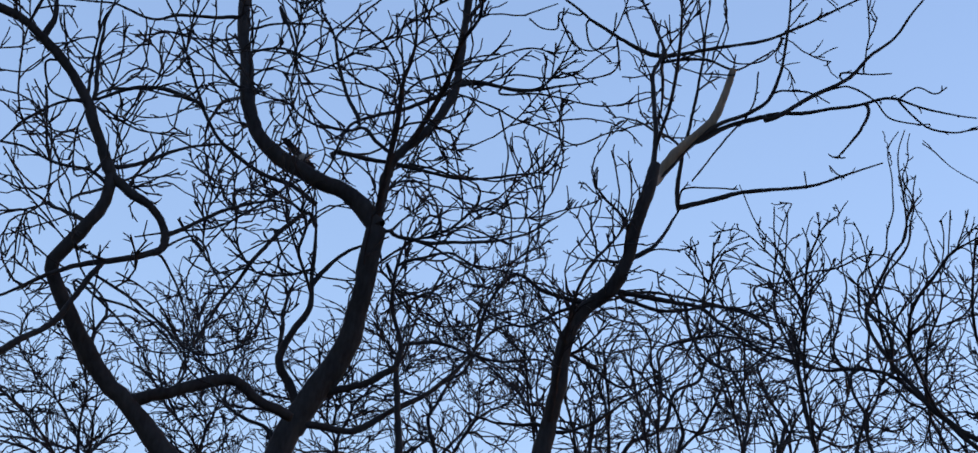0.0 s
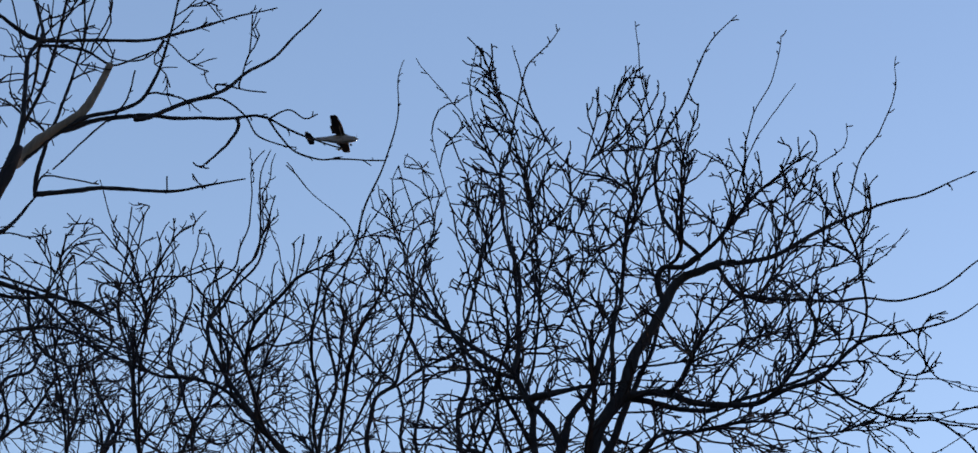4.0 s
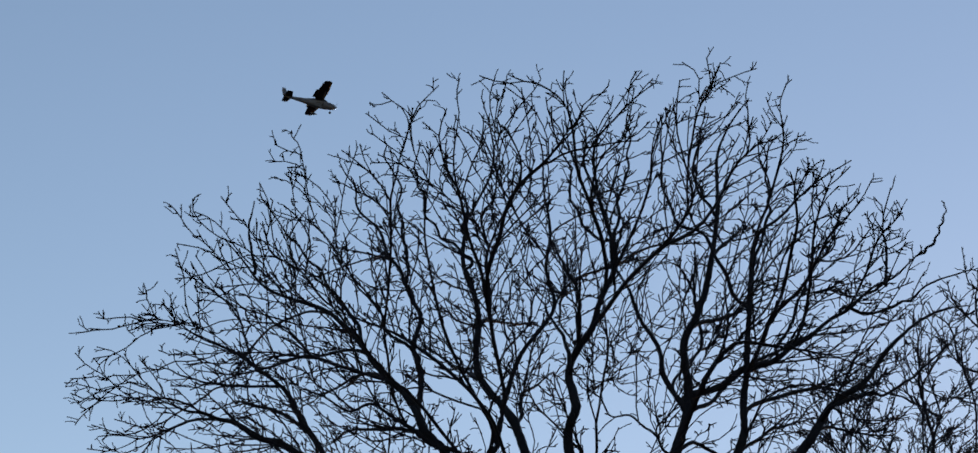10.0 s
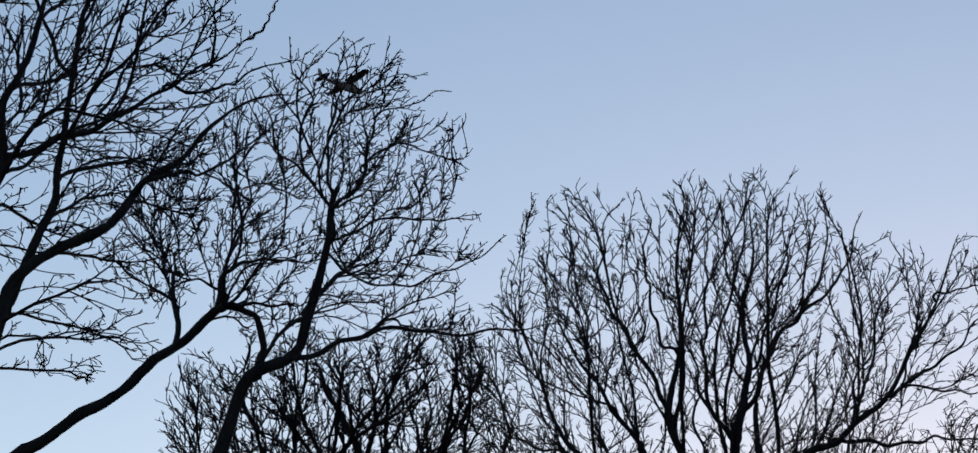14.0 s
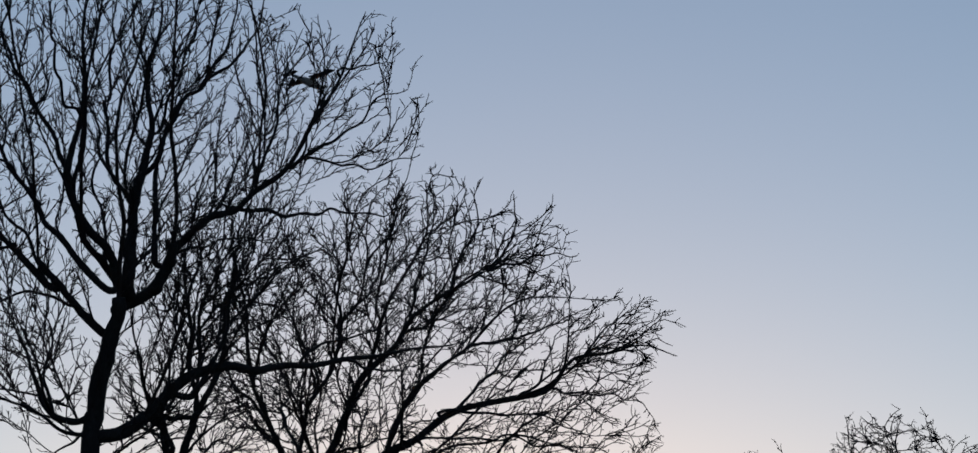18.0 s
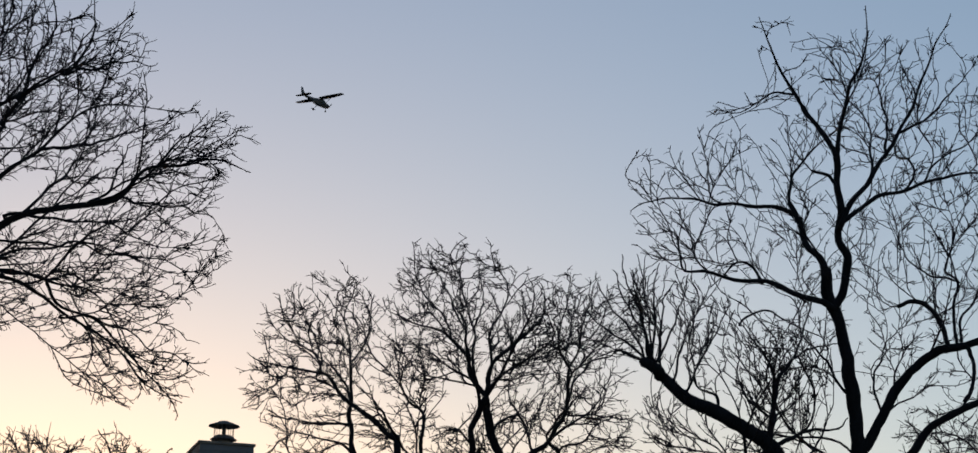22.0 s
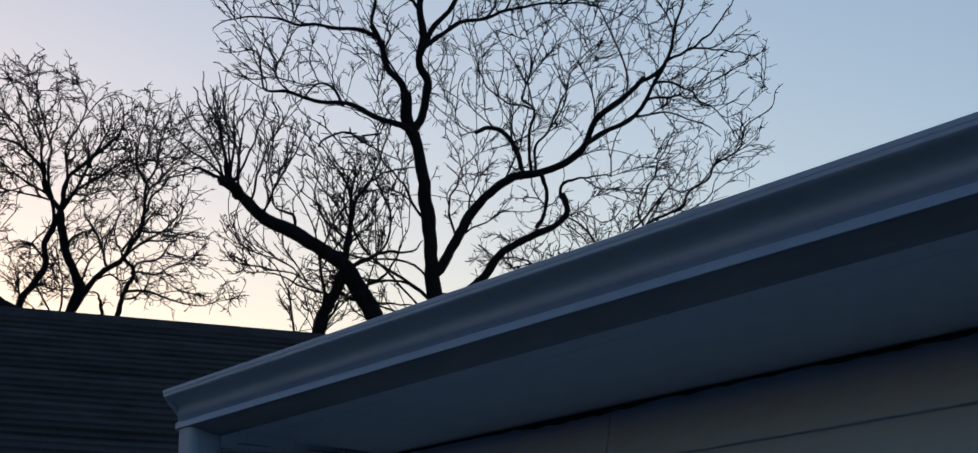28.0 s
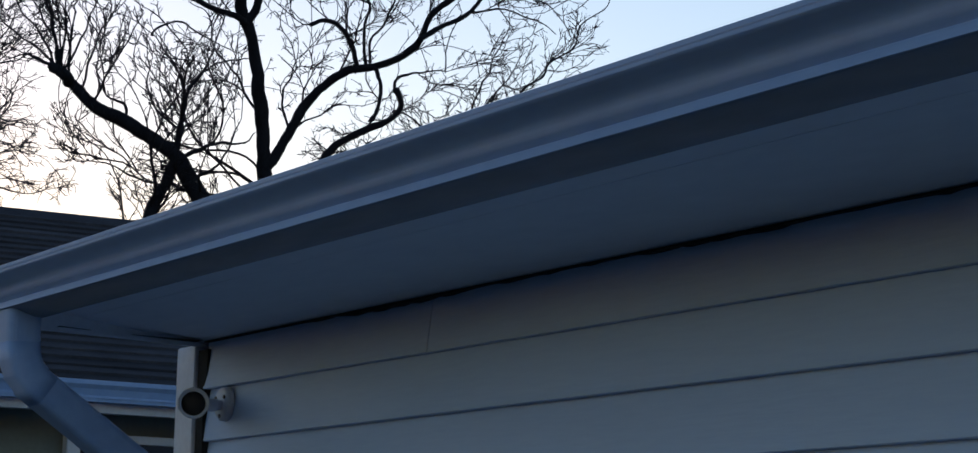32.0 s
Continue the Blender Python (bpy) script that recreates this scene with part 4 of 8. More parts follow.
curvy.limb(0.010, 0.005, (-0.79, -0.37, 7.53), (-0.57, -0.36, 7.49), (-0.37, -0.33, 7.36), (-0.20, -0.29, 7.19), (-0.05, -0.25, 7.16))
curvy.limb(0.010, 0.005, (-0.47, -0.38, 7.82), (-0.34, -0.39, 7.60), (-0.23, -0.43, 7.36), (-0.25, -0.46, 7.23))
curvy.limb(0.010, 0.005, (-0.51, -0.38, 7.89), (-0.33, -0.40, 8.00), (-0.19, -0.46, 7.79), (-0.10, -0.53, 7.62), (-0.18, -0.63, 7.40))
curvy.limb(0.008, 0.005, (-1.08, -0.26, 7.93), (-1.26, -0.23, 8.11), (-1.40, -0.16, 8.29), (-1.52, -0.10, 8.34))
curvy.limb(0.008, 0.005, (-1.08, -0.42, 8.72), (-1.11, -0.43, 8.50), (-1.07, -0.46, 8.24), (-0.96, -0.49, 8.26))
curvy.mass(-1.3, -0.0, 9.2, 0.7, 1.5, 0.5)
curvy.mass(-1.3, 0.0, 8.2, 0.6, 1.3, 0.5)
curvy.mass(-0.7, 0.0, 8.9, 0.5, 1.4, 0.5)
curvy.mass(-0.8, 0.0, 7.7, 0.6, 1.3, 0.3)

forked = Tree(-12.79, 5.80, 65.7)
forked.stem(0.083, 0.060, (0.14, 0.00, 7.09), (0.20, -0.00, 7.29), (0.32, -0.02, 7.55), (0.45, -0.05, 7.81), (0.50, -0.09, 8.13), (0.51, -0.14, 8.41), (0.53, -0.18, 8.61))
forked.limb(0.060, 0.033, (0.53, -0.18, 8.61), (0.45, -0.18, 8.71), (0.30, -0.17, 8.83), (0.13, -0.15, 8.88), (-0.12, -0.11, 9.01), (-0.28, -0.07, 9.16), (-0.37, -0.02, 9.38), (-0.44, 0.06, 9.74), (-0.50, 0.12, 10.01), (-0.53, 0.16, 10.28), (-0.56, 0.20, 10.55))
forked.limb(0.033, 0.024, (0.51, -0.18, 8.65), (0.53, -0.18, 8.77), (0.54, -0.18, 8.96), (0.59, -0.18, 9.13), (0.72, -0.17, 9.29), (0.84, -0.16, 9.49), (0.91, -0.15, 9.69), (0.92, -0.14, 9.92), (0.93, -0.12, 10.18), (0.92, -0.11, 10.40), (0.92, -0.10, 10.61))
forked.limb(0.018, 0.014, (0.91, -0.12, 10.14), (0.96, -0.12, 10.31), (1.03, -0.13, 10.41), (1.11, -0.13, 10.59))
forked.limb(0.019, 0.014, (0.91, -0.15, 9.68), (0.76, -0.15, 9.59), (0.57, -0.13, 9.48), (0.32, -0.09, 9.38), (0.25, -0.06, 9.28), (0.20, -0.01, 9.10), (0.14, 0.03, 8.99))
forked.limb(0.015, 0.008, (0.32, -0.09, 9.38), (0.23, -0.10, 9.54), (0.15, -0.13, 9.74), (0.07, -0.20, 9.93), (-0.01, -0.27, 10.05), (-0.07, -0.35, 10.18))
forked.limb(0.011, 0.007, (0.10, -0.20, 9.91), (0.21, -0.19, 10.06), (0.30, -0.18, 10.19), (0.46, -0.14, 10.37))
forked.limb(0.036, 0.018, (0.26, -0.00, 7.30), (0.15, -0.01, 7.53), (0.07, -0.01, 7.69), (0.11, -0.02, 7.88), (0.20, -0.04, 8.07), (0.18, -0.06, 8.31), (0.17, -0.10, 8.59), (0.14, -0.12, 8.73))
forked.limb(0.018, 0.008, (0.14, -0.12, 8.73), (-0.03, -0.12, 8.83), (-0.24, -0.14, 8.87), (-0.46, -0.19, 8.98), (-0.59, -0.23, 9.11), (-0.71, -0.30, 9.32), (-0.81, -0.40, 9.52), (-0.89, -0.47, 9.66), (-0.98, -0.52, 9.77))
forked.limb(0.017, 0.008, (0.09, -0.12, 8.66), (-0.11, -0.11, 8.42), (-0.26, -0.09, 8.15), (-0.39, -0.06, 7.88), (-0.48, -0.02, 7.67), (-0.52, 0.02, 7.50))
forked.limb(0.027, 0.017, (0.21, -0.00, 7.31), (0.39, 0.00, 7.32), (0.59, 0.02, 7.33), (0.77, 0.06, 7.48), (0.99, 0.13, 7.69), (1.17, 0.22, 7.94), (1.35, 0.34, 8.25), (1.53, 0.42, 8.39))
forked.limb(0.027, 0.021, (0.36, -0.02, 7.52), (0.55, -0.03, 7.60), (0.67, -0.06, 7.66), (0.77, -0.11, 7.73))
forked.stem(0.023, 0.011, (0.86, -0.00, 7.23), (0.81, 0.00, 7.50), (0.78, 0.01, 7.75), (0.79, 0.02, 7.94), (0.70, 0.04, 8.19), (0.70, 0.07, 8.46), (0.76, 0.09, 8.68), (0.99, 0.13, 8.79))
forked.limb(0.017, 0.007, (0.90, -0.15, 9.71), (1.02, -0.15, 9.75), (1.12, -0.16, 9.76), (1.34, -0.18, 9.74), (1.57, -0.22, 9.80), (1.77, -0.26, 9.85))
forked.limb(0.021, 0.014, (0.54, -0.18, 8.58), (0.62, -0.18, 8.60), (0.68, -0.15, 8.70))
forked.limb(0.015, 0.008, (0.68, -0.18, 8.57), (0.88, -0.17, 8.57), (1.15, -0.15, 8.63), (1.42, -0.10, 8.74), (1.68, -0.03, 8.97))
forked.limb(0.017, 0.008, (0.20, -0.01, 9.18), (0.48, -0.02, 9.15), (0.83, -0.06, 9.11), (1.19, -0.14, 9.10), (1.49, -0.24, 9.14))
forked.limb(0.013, 0.007, (0.73, 0.07, 8.51), (1.01, 0.09, 8.64), (1.28, 0.14, 8.60), (1.60, 0.26, 8.87))
forked.limb(0.017, 0.008, (0.21, -0.06, 8.24), (0.36, -0.05, 8.46), (0.62, -0.01, 8.64))
forked.limb(0.011, 0.007, (-0.03, -0.12, 8.85), (-0.21, -0.12, 8.66), (-0.45, -0.09, 8.48), (-0.71, -0.05, 8.42), (-0.93, -0.00, 8.37))
forked.limb(0.013, 0.007, (-0.39, -0.02, 9.46), (-0.55, -0.02, 9.59), (-0.72, 0.01, 9.78), (-0.91, 0.06, 9.89), (-1.18, 0.15, 9.86))
forked.limb(0.013, 0.007, (-0.45, 0.06, 9.82), (-0.24, 0.06, 9.90), (-0.02, 0.05, 9.85), (0.19, 0.03, 9.80))
forked.limb(0.011, 0.007, (0.92, -0.14, 9.88), (1.10, -0.13, 9.96), (1.35, -0.09, 10.12), (1.57, -0.04, 10.15))
forked.limb(0.017, 0.008, (-0.70, -0.30, 9.22), (-0.91, -0.30, 9.25), (-1.14, -0.27, 9.23), (-1.32, -0.24, 9.14), (-1.53, -0.18, 9.12), (-1.73, -0.11, 9.00), (-1.86, -0.03, 8.87), (-2.04, 0.06, 8.79))
forked.limb(0.015, 0.008, (-0.53, 0.12, 10.11), (-0.71, 0.12, 10.08), (-0.92, 0.09, 10.05), (-1.10, 0.05, 9.95), (-1.35, -0.04, 9.97), (-1.58, -0.14, 9.89))
forked.limb(0.013, 0.008, (-0.44, 0.12, 10.05), (-0.27, 0.14, 10.13), (-0.07, 0.18, 10.19), (0.08, 0.24, 10.20))
forked.limb(0.013, 0.008, (-0.29, 0.14, 10.26), (-0.20, 0.13, 10.08), (-0.11, 0.13, 9.90), (0.02, 0.11, 9.85), (0.14, 0.10, 9.84))
forked.limb(0.010, 0.005, (-0.40, 0.06, 9.86), (-0.20, 0.06, 9.87), (-0.03, 0.06, 9.88), (0.08, 0.05, 9.94))
forked.limb(0.015, 0.008, (0.57, -0.18, 9.13), (0.44, -0.18, 9.21), (0.37, -0.19, 9.28), (0.27, -0.20, 9.24), (0.07, -0.24, 9.22), (-0.05, -0.28, 9.25), (-0.14, -0.32, 9.30), (-0.22, -0.35, 9.29), (-0.32, -0.39, 9.29))
forked.limb(0.010, 0.005, (-0.39, -0.39, 9.37), (-0.29, -0.39, 9.48), (-0.13, -0.37, 9.48), (0.06, -0.33, 9.58))
forked.limb(0.010, 0.005, (-0.53, 0.12, 9.97), (-0.61, 0.12, 9.93), (-0.85, 0.11, 9.90), (-0.99, 0.10, 9.91), (-1.08, 0.09, 9.84), (-1.21, 0.06, 9.65), (-1.39, 0.01, 9.50), (-1.48, -0.02, 9.37))
forked.limb(0.008, 0.005, (-0.40, -0.39, 9.32), (-0.60, -0.38, 9.33), (-0.65, -0.37, 9.28), (-0.77, -0.33, 9.11), (-1.00, -0.26, 9.06), (-1.19, -0.18, 9.16))
forked.limb(0.010, 0.005, (-0.79, -0.40, 9.45), (-0.89, -0.40, 9.31), (-1.04, -0.42, 9.32), (-1.15, -0.44, 9.24), (-1.23, -0.48, 9.07))
forked.limb(0.008, 0.005, (0.21, 0.03, 9.86), (0.38, 0.03, 9.85), (0.56, 0.04, 9.75), (0.64, 0.04, 9.72), (0.80, 0.05, 9.78))
forked.limb(0.008, 0.005, (0.09, -0.20, 9.89), (0.28, -0.20, 9.83), (0.42, -0.22, 9.95), (0.44, -0.23, 10.06))
forked.limb(0.008, 0.005, (0.91, -0.14, 10.02), (0.81, -0.13, 10.19), (0.70, -0.12, 10.27))
forked.limb(0.015, 0.005, (0.96, -0.15, 9.76), (1.10, -0.16, 9.77), (1.18, -0.17, 9.75), (1.42, -0.20, 9.76), (1.56, -0.26, 9.90), (1.65, -0.30, 9.97))
forked.limb(0.010, 0.005, (1.02, -0.15, 9.72), (1.18, -0.16, 9.82), (1.29, -0.17, 9.87), (1.49, -0.20, 9.85), (1.65, -0.24, 9.89), (1.79, -0.30, 10.02), (1.88, -0.34, 10.08))
forked.limb(0.010, 0.005, (1.19, -0.17, 9.70), (1.39, -0.16, 9.74), (1.59, -0.14, 9.75), (1.84, -0.10, 9.78), (2.05, -0.06, 9.85), (2.22, -0.01, 9.96))
forked.limb(0.010, 0.005, (0.99, -0.15, 9.65), (1.20, -0.15, 9.58), (1.41, -0.13, 9.53), (1.63, -0.10, 9.48), (1.75, -0.07, 9.49), (1.95, -0.03, 9.64), (2.16, 0.03, 9.76))
forked.limb(0.008, 0.005, (1.45, -0.13, 9.54), (1.77, -0.12, 9.65), (2.02, -0.11, 9.63), (2.15, -0.10, 9.53))
forked.limb(0.010, 0.005, (0.69, -0.18, 9.08), (0.94, -0.16, 9.06), (1.18, -0.12, 9.09), (1.38, -0.06, 9.18), (1.54, 0.01, 9.33), (1.65, 0.10, 9.56))
forked.limb(0.010, 0.005, (0.63, -0.18, 8.95), (0.87, -0.19, 8.95), (1.11, -0.22, 8.85), (1.39, -0.27, 8.78), (1.65, -0.34, 8.84), (1.86, -0.42, 8.92))
forked.limb(0.008, 0.005, (1.20, -0.15, 9.58), (1.29, -0.13, 9.32), (1.30, -0.10, 9.08), (1.38, -0.03, 8.85), (1.40, 0.07, 8.60))
forked.limb(0.013, 0.005, (0.19, -0.06, 8.32), (0.03, -0.07, 8.24), (-0.12, -0.10, 8.21), (-0.24, -0.13, 8.21), (-0.37, -0.19, 8.07))
forked.limb(0.010, 0.005, (-0.09, -0.11, 8.51), (0.02, -0.09, 8.32), (0.18, -0.06, 8.28), (0.42, 0.03, 8.32), (0.57, 0.12, 8.43))
forked.limb(0.013, 0.008, (0.68, -0.18, 8.57), (0.88, -0.17, 8.54), (1.08, -0.15, 8.48), (1.28, -0.13, 8.48))
forked.limb(0.015, 0.008, (0.78, 0.02, 7.93), (1.01, 0.03, 7.99), (1.21, 0.04, 7.96), (1.41, 0.05, 7.94), (1.64, 0.07, 8.01), (1.80, 0.09, 7.98))
forked.limb(0.010, 0.005, (0.96, -0.00, 8.31), (1.07, 0.01, 8.12), (1.24, 0.06, 8.00), (1.42, 0.13, 7.89), (1.69, 0.28, 7.83))
forked.limb(0.010, 0.005, (0.63, 0.07, 8.50), (0.74, 0.08, 8.27), (0.96, 0.10, 8.14), (1.23, 0.15, 8.21), (1.46, 0.22, 8.37), (1.72, 0.30, 8.36))
forked.limb(0.017, 0.010, (0.07, -0.00, 7.24), (-0.09, 0.01, 7.30), (-0.26, 0.04, 7.41), (-0.36, 0.10, 7.58))
forked.limb(0.010, 0.005, (0.77, -0.16, 9.44), (0.83, -0.17, 9.26), (0.99, -0.22, 9.23), (1.17, -0.31, 9.30))
forked.limb(0.008, 0.005, (0.30, -0.01, 9.16), (0.48, -0.02, 9.01), (0.46, -0.03, 8.87), (0.27, -0.05, 8.78))
forked.limb(0.010, 0.005, (0.56, 0.12, 8.47), (0.70, 0.11, 8.62), (0.92, 0.06, 8.77), (1.15, -0.01, 8.73), (1.41, -0.14, 8.76))
forked.mass(-0.3, 0.0, 9.6, 0.8, 1.8, 0.7)
forked.mass(0.7, 0.0, 9.6, 0.7, 1.8, 0.7)
forked.mass(-0.2, 0.0, 8.4, 0.7, 1.6, 0.5)
forked.mass(0.9, 0.0, 8.5, 0.7, 1.6, 0.5)
forked.mass(1.5, 0.0, 9.7, 0.4, 1.4, 0.5)
forked.mass(1.5, 0.0, 9.0, 0.4, 1.2, 0.4)
forked.mass(0.6, 0.0, 8.4, 0.6, 1.2, 0.2)

broken = Tree(-13.30, 7.04, 62.1)
broken.stem(0.058, 0.039, (0.92, -0.00, 7.77), (0.95, -0.01, 8.02), (0.98, -0.03, 8.33), (1.00, -0.05, 8.52), (1.08, -0.08, 8.72), (1.24, -0.13, 8.89), (1.34, -0.19, 9.12), (1.37, -0.26, 9.34), (1.43, -0.29, 9.55), (1.46, -0.32, 9.79))
broken.limb(0.041, 0.024, (1.50, 0.00, 9.83), (1.59, -0.01, 10.01), (1.71, -0.02, 10.17), (1.85, -0.03, 10.33), (1.92, -0.05, 10.53), (1.97, -0.07, 10.75))
broken.limb(0.021, 0.013, (1.45, -0.32, 9.78), (1.43, -0.31, 10.12), (1.41, -0.27, 10.49), (1.45, -0.24, 10.69), (1.41, -0.20, 10.88), (1.31, -0.14, 11.11), (1.24, -0.08, 11.31), (1.14, -0.00, 11.57))
broken.limb(0.022, 0.011, (1.53, -0.00, 9.86), (1.73, -0.01, 10.13), (1.89, -0.04, 10.31), (2.09, -0.07, 10.41), (2.23, -0.11, 10.52), (2.30, -0.17, 10.75), (2.30, -0.26, 11.00), (2.29, -0.34, 11.21), (2.29, -0.39, 11.38))
broken.limb(0.021, 0.007, (1.77, -0.01, 10.18), (2.10, -0.02, 10.39), (2.49, -0.05, 10.49), (2.83, -0.09, 10.58), (3.12, -0.14, 10.65), (3.38, -0.19, 10.55), (3.66, -0.22, 10.53))
broken.limb(0.019, 0.011, (2.24, -0.11, 10.38), (2.56, -0.11, 10.62), (2.81, -0.11, 10.81), (2.94, -0.11, 11.01), (3.15, -0.11, 11.25), (3.28, -0.12, 11.48), (3.37, -0.12, 11.67))
broken.limb(0.011, 0.008, (3.12, -0.14, 10.64), (3.31, -0.12, 10.48), (3.53, -0.09, 10.47), (3.71, -0.05, 10.54), (4.06, 0.06, 10.70))
broken.limb(0.024, 0.018, (1.37, -0.00, 9.21), (1.53, 0.02, 9.34), (1.67, 0.11, 9.64), (1.70, 0.15, 9.74))
broken.limb(0.021, 0.013, (1.70, 0.15, 9.73), (1.95, 0.16, 9.85), (2.16, 0.17, 9.94), (2.56, 0.22, 10.05), (2.83, 0.26, 10.19), (3.13, 0.33, 10.39))
broken.limb(0.019, 0.011, (1.69, 0.15, 9.74), (1.68, 0.14, 10.03), (1.71, 0.12, 10.32), (1.76, 0.05, 10.74), (1.75, -0.02, 11.01), (1.77, -0.10, 11.27))
broken.limb(0.024, 0.011, (1.26, 0.00, 8.95), (1.56, 0.00, 8.94), (1.82, 0.01, 8.93), (2.03, 0.01, 8.82), (2.30, 0.02, 8.68), (2.64, 0.04, 8.60))
broken.limb(0.019, 0.011, (1.15, 0.00, 8.83), (0.85, 0.01, 8.88), (0.63, 0.03, 9.00), (0.48, 0.05, 8.80), (0.42, 0.08, 8.62), (0.39, 0.13, 8.36), (0.19, 0.20, 8.18))
broken.limb(0.021, 0.011, (1.48, -0.00, 10.82), (1.19, -0.03, 10.89), (0.90, -0.11, 11.00), (0.75, -0.17, 11.07), (0.61, -0.26, 11.15))
broken.limb(0.016, 0.008, (1.48, -0.00, 10.82), (1.85, 0.01, 10.96), (2.25, 0.04, 11.12), (2.56, 0.08, 11.35), (2.83, 0.13, 11.56), (3.11, 0.18, 11.77))
broken.limb(0.014, 0.008, (2.93, -0.09, 10.56), (2.91, -0.09, 10.46), (2.84, -0.10, 10.31), (2.73, -0.12, 10.14))
broken.limb(0.014, 0.006, (1.46, -0.00, 10.77), (1.77, 0.01, 10.85), (2.00, 0.02, 10.81), (2.26, 0.04, 11.02))
broken.limb(0.016, 0.008, (1.19, -0.00, 8.88), (0.95, 0.01, 8.76), (0.75, 0.03, 8.64), (0.54, 0.06, 8.67), (0.36, 0.10, 8.80))
broken.limb(0.014, 0.008, (1.77, 0.01, 8.92), (1.83, 0.01, 8.70), (1.97, 0.03, 8.54), (2.19, 0.05, 8.52), (2.39, 0.10, 8.73))
broken.limb(0.016, 0.008, (0.97, 0.00, 8.48), (1.19, 0.00, 8.38), (1.40, 0.00, 8.27), (1.64, 0.01, 8.40))
broken.limb(0.014, 0.008, (0.86, -0.00, 7.93), (0.62, 0.00, 7.90), (0.41, 0.02, 7.96))
broken.limb(0.014, 0.008, (1.11, -0.00, 7.92), (1.34, -0.02, 8.08), (1.56, -0.08, 8.26), (1.71, -0.15, 8.34))
broken.limb(0.016, 0.008, (1.35, -0.00, 8.90), (1.69, -0.00, 8.86), (1.94, -0.00, 8.94), (2.19, -0.00, 8.93), (2.45, -0.00, 8.87), (2.58, -0.00, 8.85))
broken.limb(0.011, 0.006, (1.63, 0.01, 8.58), (1.87, -0.00, 8.70), (2.12, -0.04, 8.72), (2.36, -0.10, 8.64), (2.60, -0.18, 8.59), (2.83, -0.29, 8.48))
broken.limb(0.011, 0.006, (2.32, -0.11, 10.61), (2.51, -0.11, 10.62), (2.65, -0.11, 10.56))
broken.limb(0.011, 0.006, (2.72, -0.11, 10.81), (2.95, -0.11, 10.84), (3.08, -0.10, 10.87))
broken.limb(0.011, 0.006, (2.56, -0.11, 10.62), (2.77, -0.10, 10.72), (2.96, -0.08, 10.65), (3.10, -0.04, 10.54), (3.29, 0.01, 10.55), (3.39, 0.03, 10.58))
broken.limb(0.009, 0.006, (3.12, -0.14, 10.64), (3.25, -0.14, 10.76), (3.38, -0.15, 10.72), (3.46, -0.16, 10.78))
broken.limb(0.009, 0.006, (2.88, -0.11, 10.87), (2.90, -0.16, 11.10), (2.92, -0.19, 11.14))
broken.limb(0.009, 0.006, (2.06, -0.02, 10.37), (1.90, -0.02, 10.12), (1.75, -0.01, 9.86))
broken.limb(0.009, 0.006, (1.46, -0.00, 10.82), (1.64, -0.01, 10.74), (1.77, -0.04, 10.70), (1.98, -0.10, 10.69))
broken.limb(0.009, 0.006, (1.85, 0.01, 10.94), (1.99, 0.02, 10.86), (2.17, 0.04, 10.91), (2.28, 0.07, 11.04), (2.32, 0.09, 11.17))
broken.limb(0.009, 0.006, (2.06, -0.02, 10.35), (2.14, -0.03, 10.55), (2.15, -0.05, 10.77))
broken.limb(0.011, 0.006, (1.76, -0.02, 10.93), (1.73, -0.02, 11.11), (1.69, -0.04, 11.30))
broken.limb(0.009, 0.006, (1.85, 0.01, 10.96), (1.91, 0.04, 11.23), (1.90, 0.09, 11.42))
broken.limb(0.009, 0.006, (0.86, -0.11, 11.00), (0.72, -0.11, 11.00), (0.71, -0.11, 10.87), (0.60, -0.12, 10.85), (0.51, -0.14, 10.90))
broken.limb(0.009, 0.006, (0.91, -0.11, 10.93), (0.97, -0.11, 10.75), (1.14, -0.14, 10.77))
broken.limb(0.009, 0.006, (0.73, -0.11, 10.95), (0.83, -0.11, 10.76), (0.97, -0.12, 10.72), (1.09, -0.14, 10.83), (1.11, -0.17, 11.02))
broken.limb(0.009, 0.006, (1.13, -0.14, 10.84), (1.15, -0.14, 10.59), (0.94, -0.14, 10.48), (0.77, -0.15, 10.50))
broken.limb(0.011, 0.006, (1.45, -0.00, 10.97), (1.61, -0.02, 11.09), (1.68, -0.10, 11.26))
broken.limb(0.009, 0.006, (2.73, -0.12, 10.14), (2.69, -0.12, 10.13), (2.66, -0.12, 10.15))
broken.limb(0.009, 0.006, (2.73, -0.12, 10.14), (2.75, -0.12, 10.13), (2.78, -0.10, 10.15))
broken.limb(0.009, 0.006, (1.69, -0.01, 9.78), (1.84, -0.01, 9.82), (2.07, 0.00, 9.85))
broken.limb(0.006, 0.006, (2.58, 0.22, 10.05), (2.56, 0.23, 10.18))
broken.limb(0.009, 0.006, (2.85, 0.26, 10.19), (2.79, 0.28, 10.23))
broken.limb(0.009, 0.006, (1.41, -0.00, 9.22), (1.53, 0.01, 9.31), (1.71, 0.05, 9.35), (1.84, 0.09, 9.44))
broken.mass(1.5, 0.0, 10.8, 0.6, 1.5, 0.5)
broken.mass(1.8, -0.0, 8.9, 0.6, 1.2, 0.4)
broken.mass(1.0, 0.0, 8.5, 0.6, 1.2, 0.5)
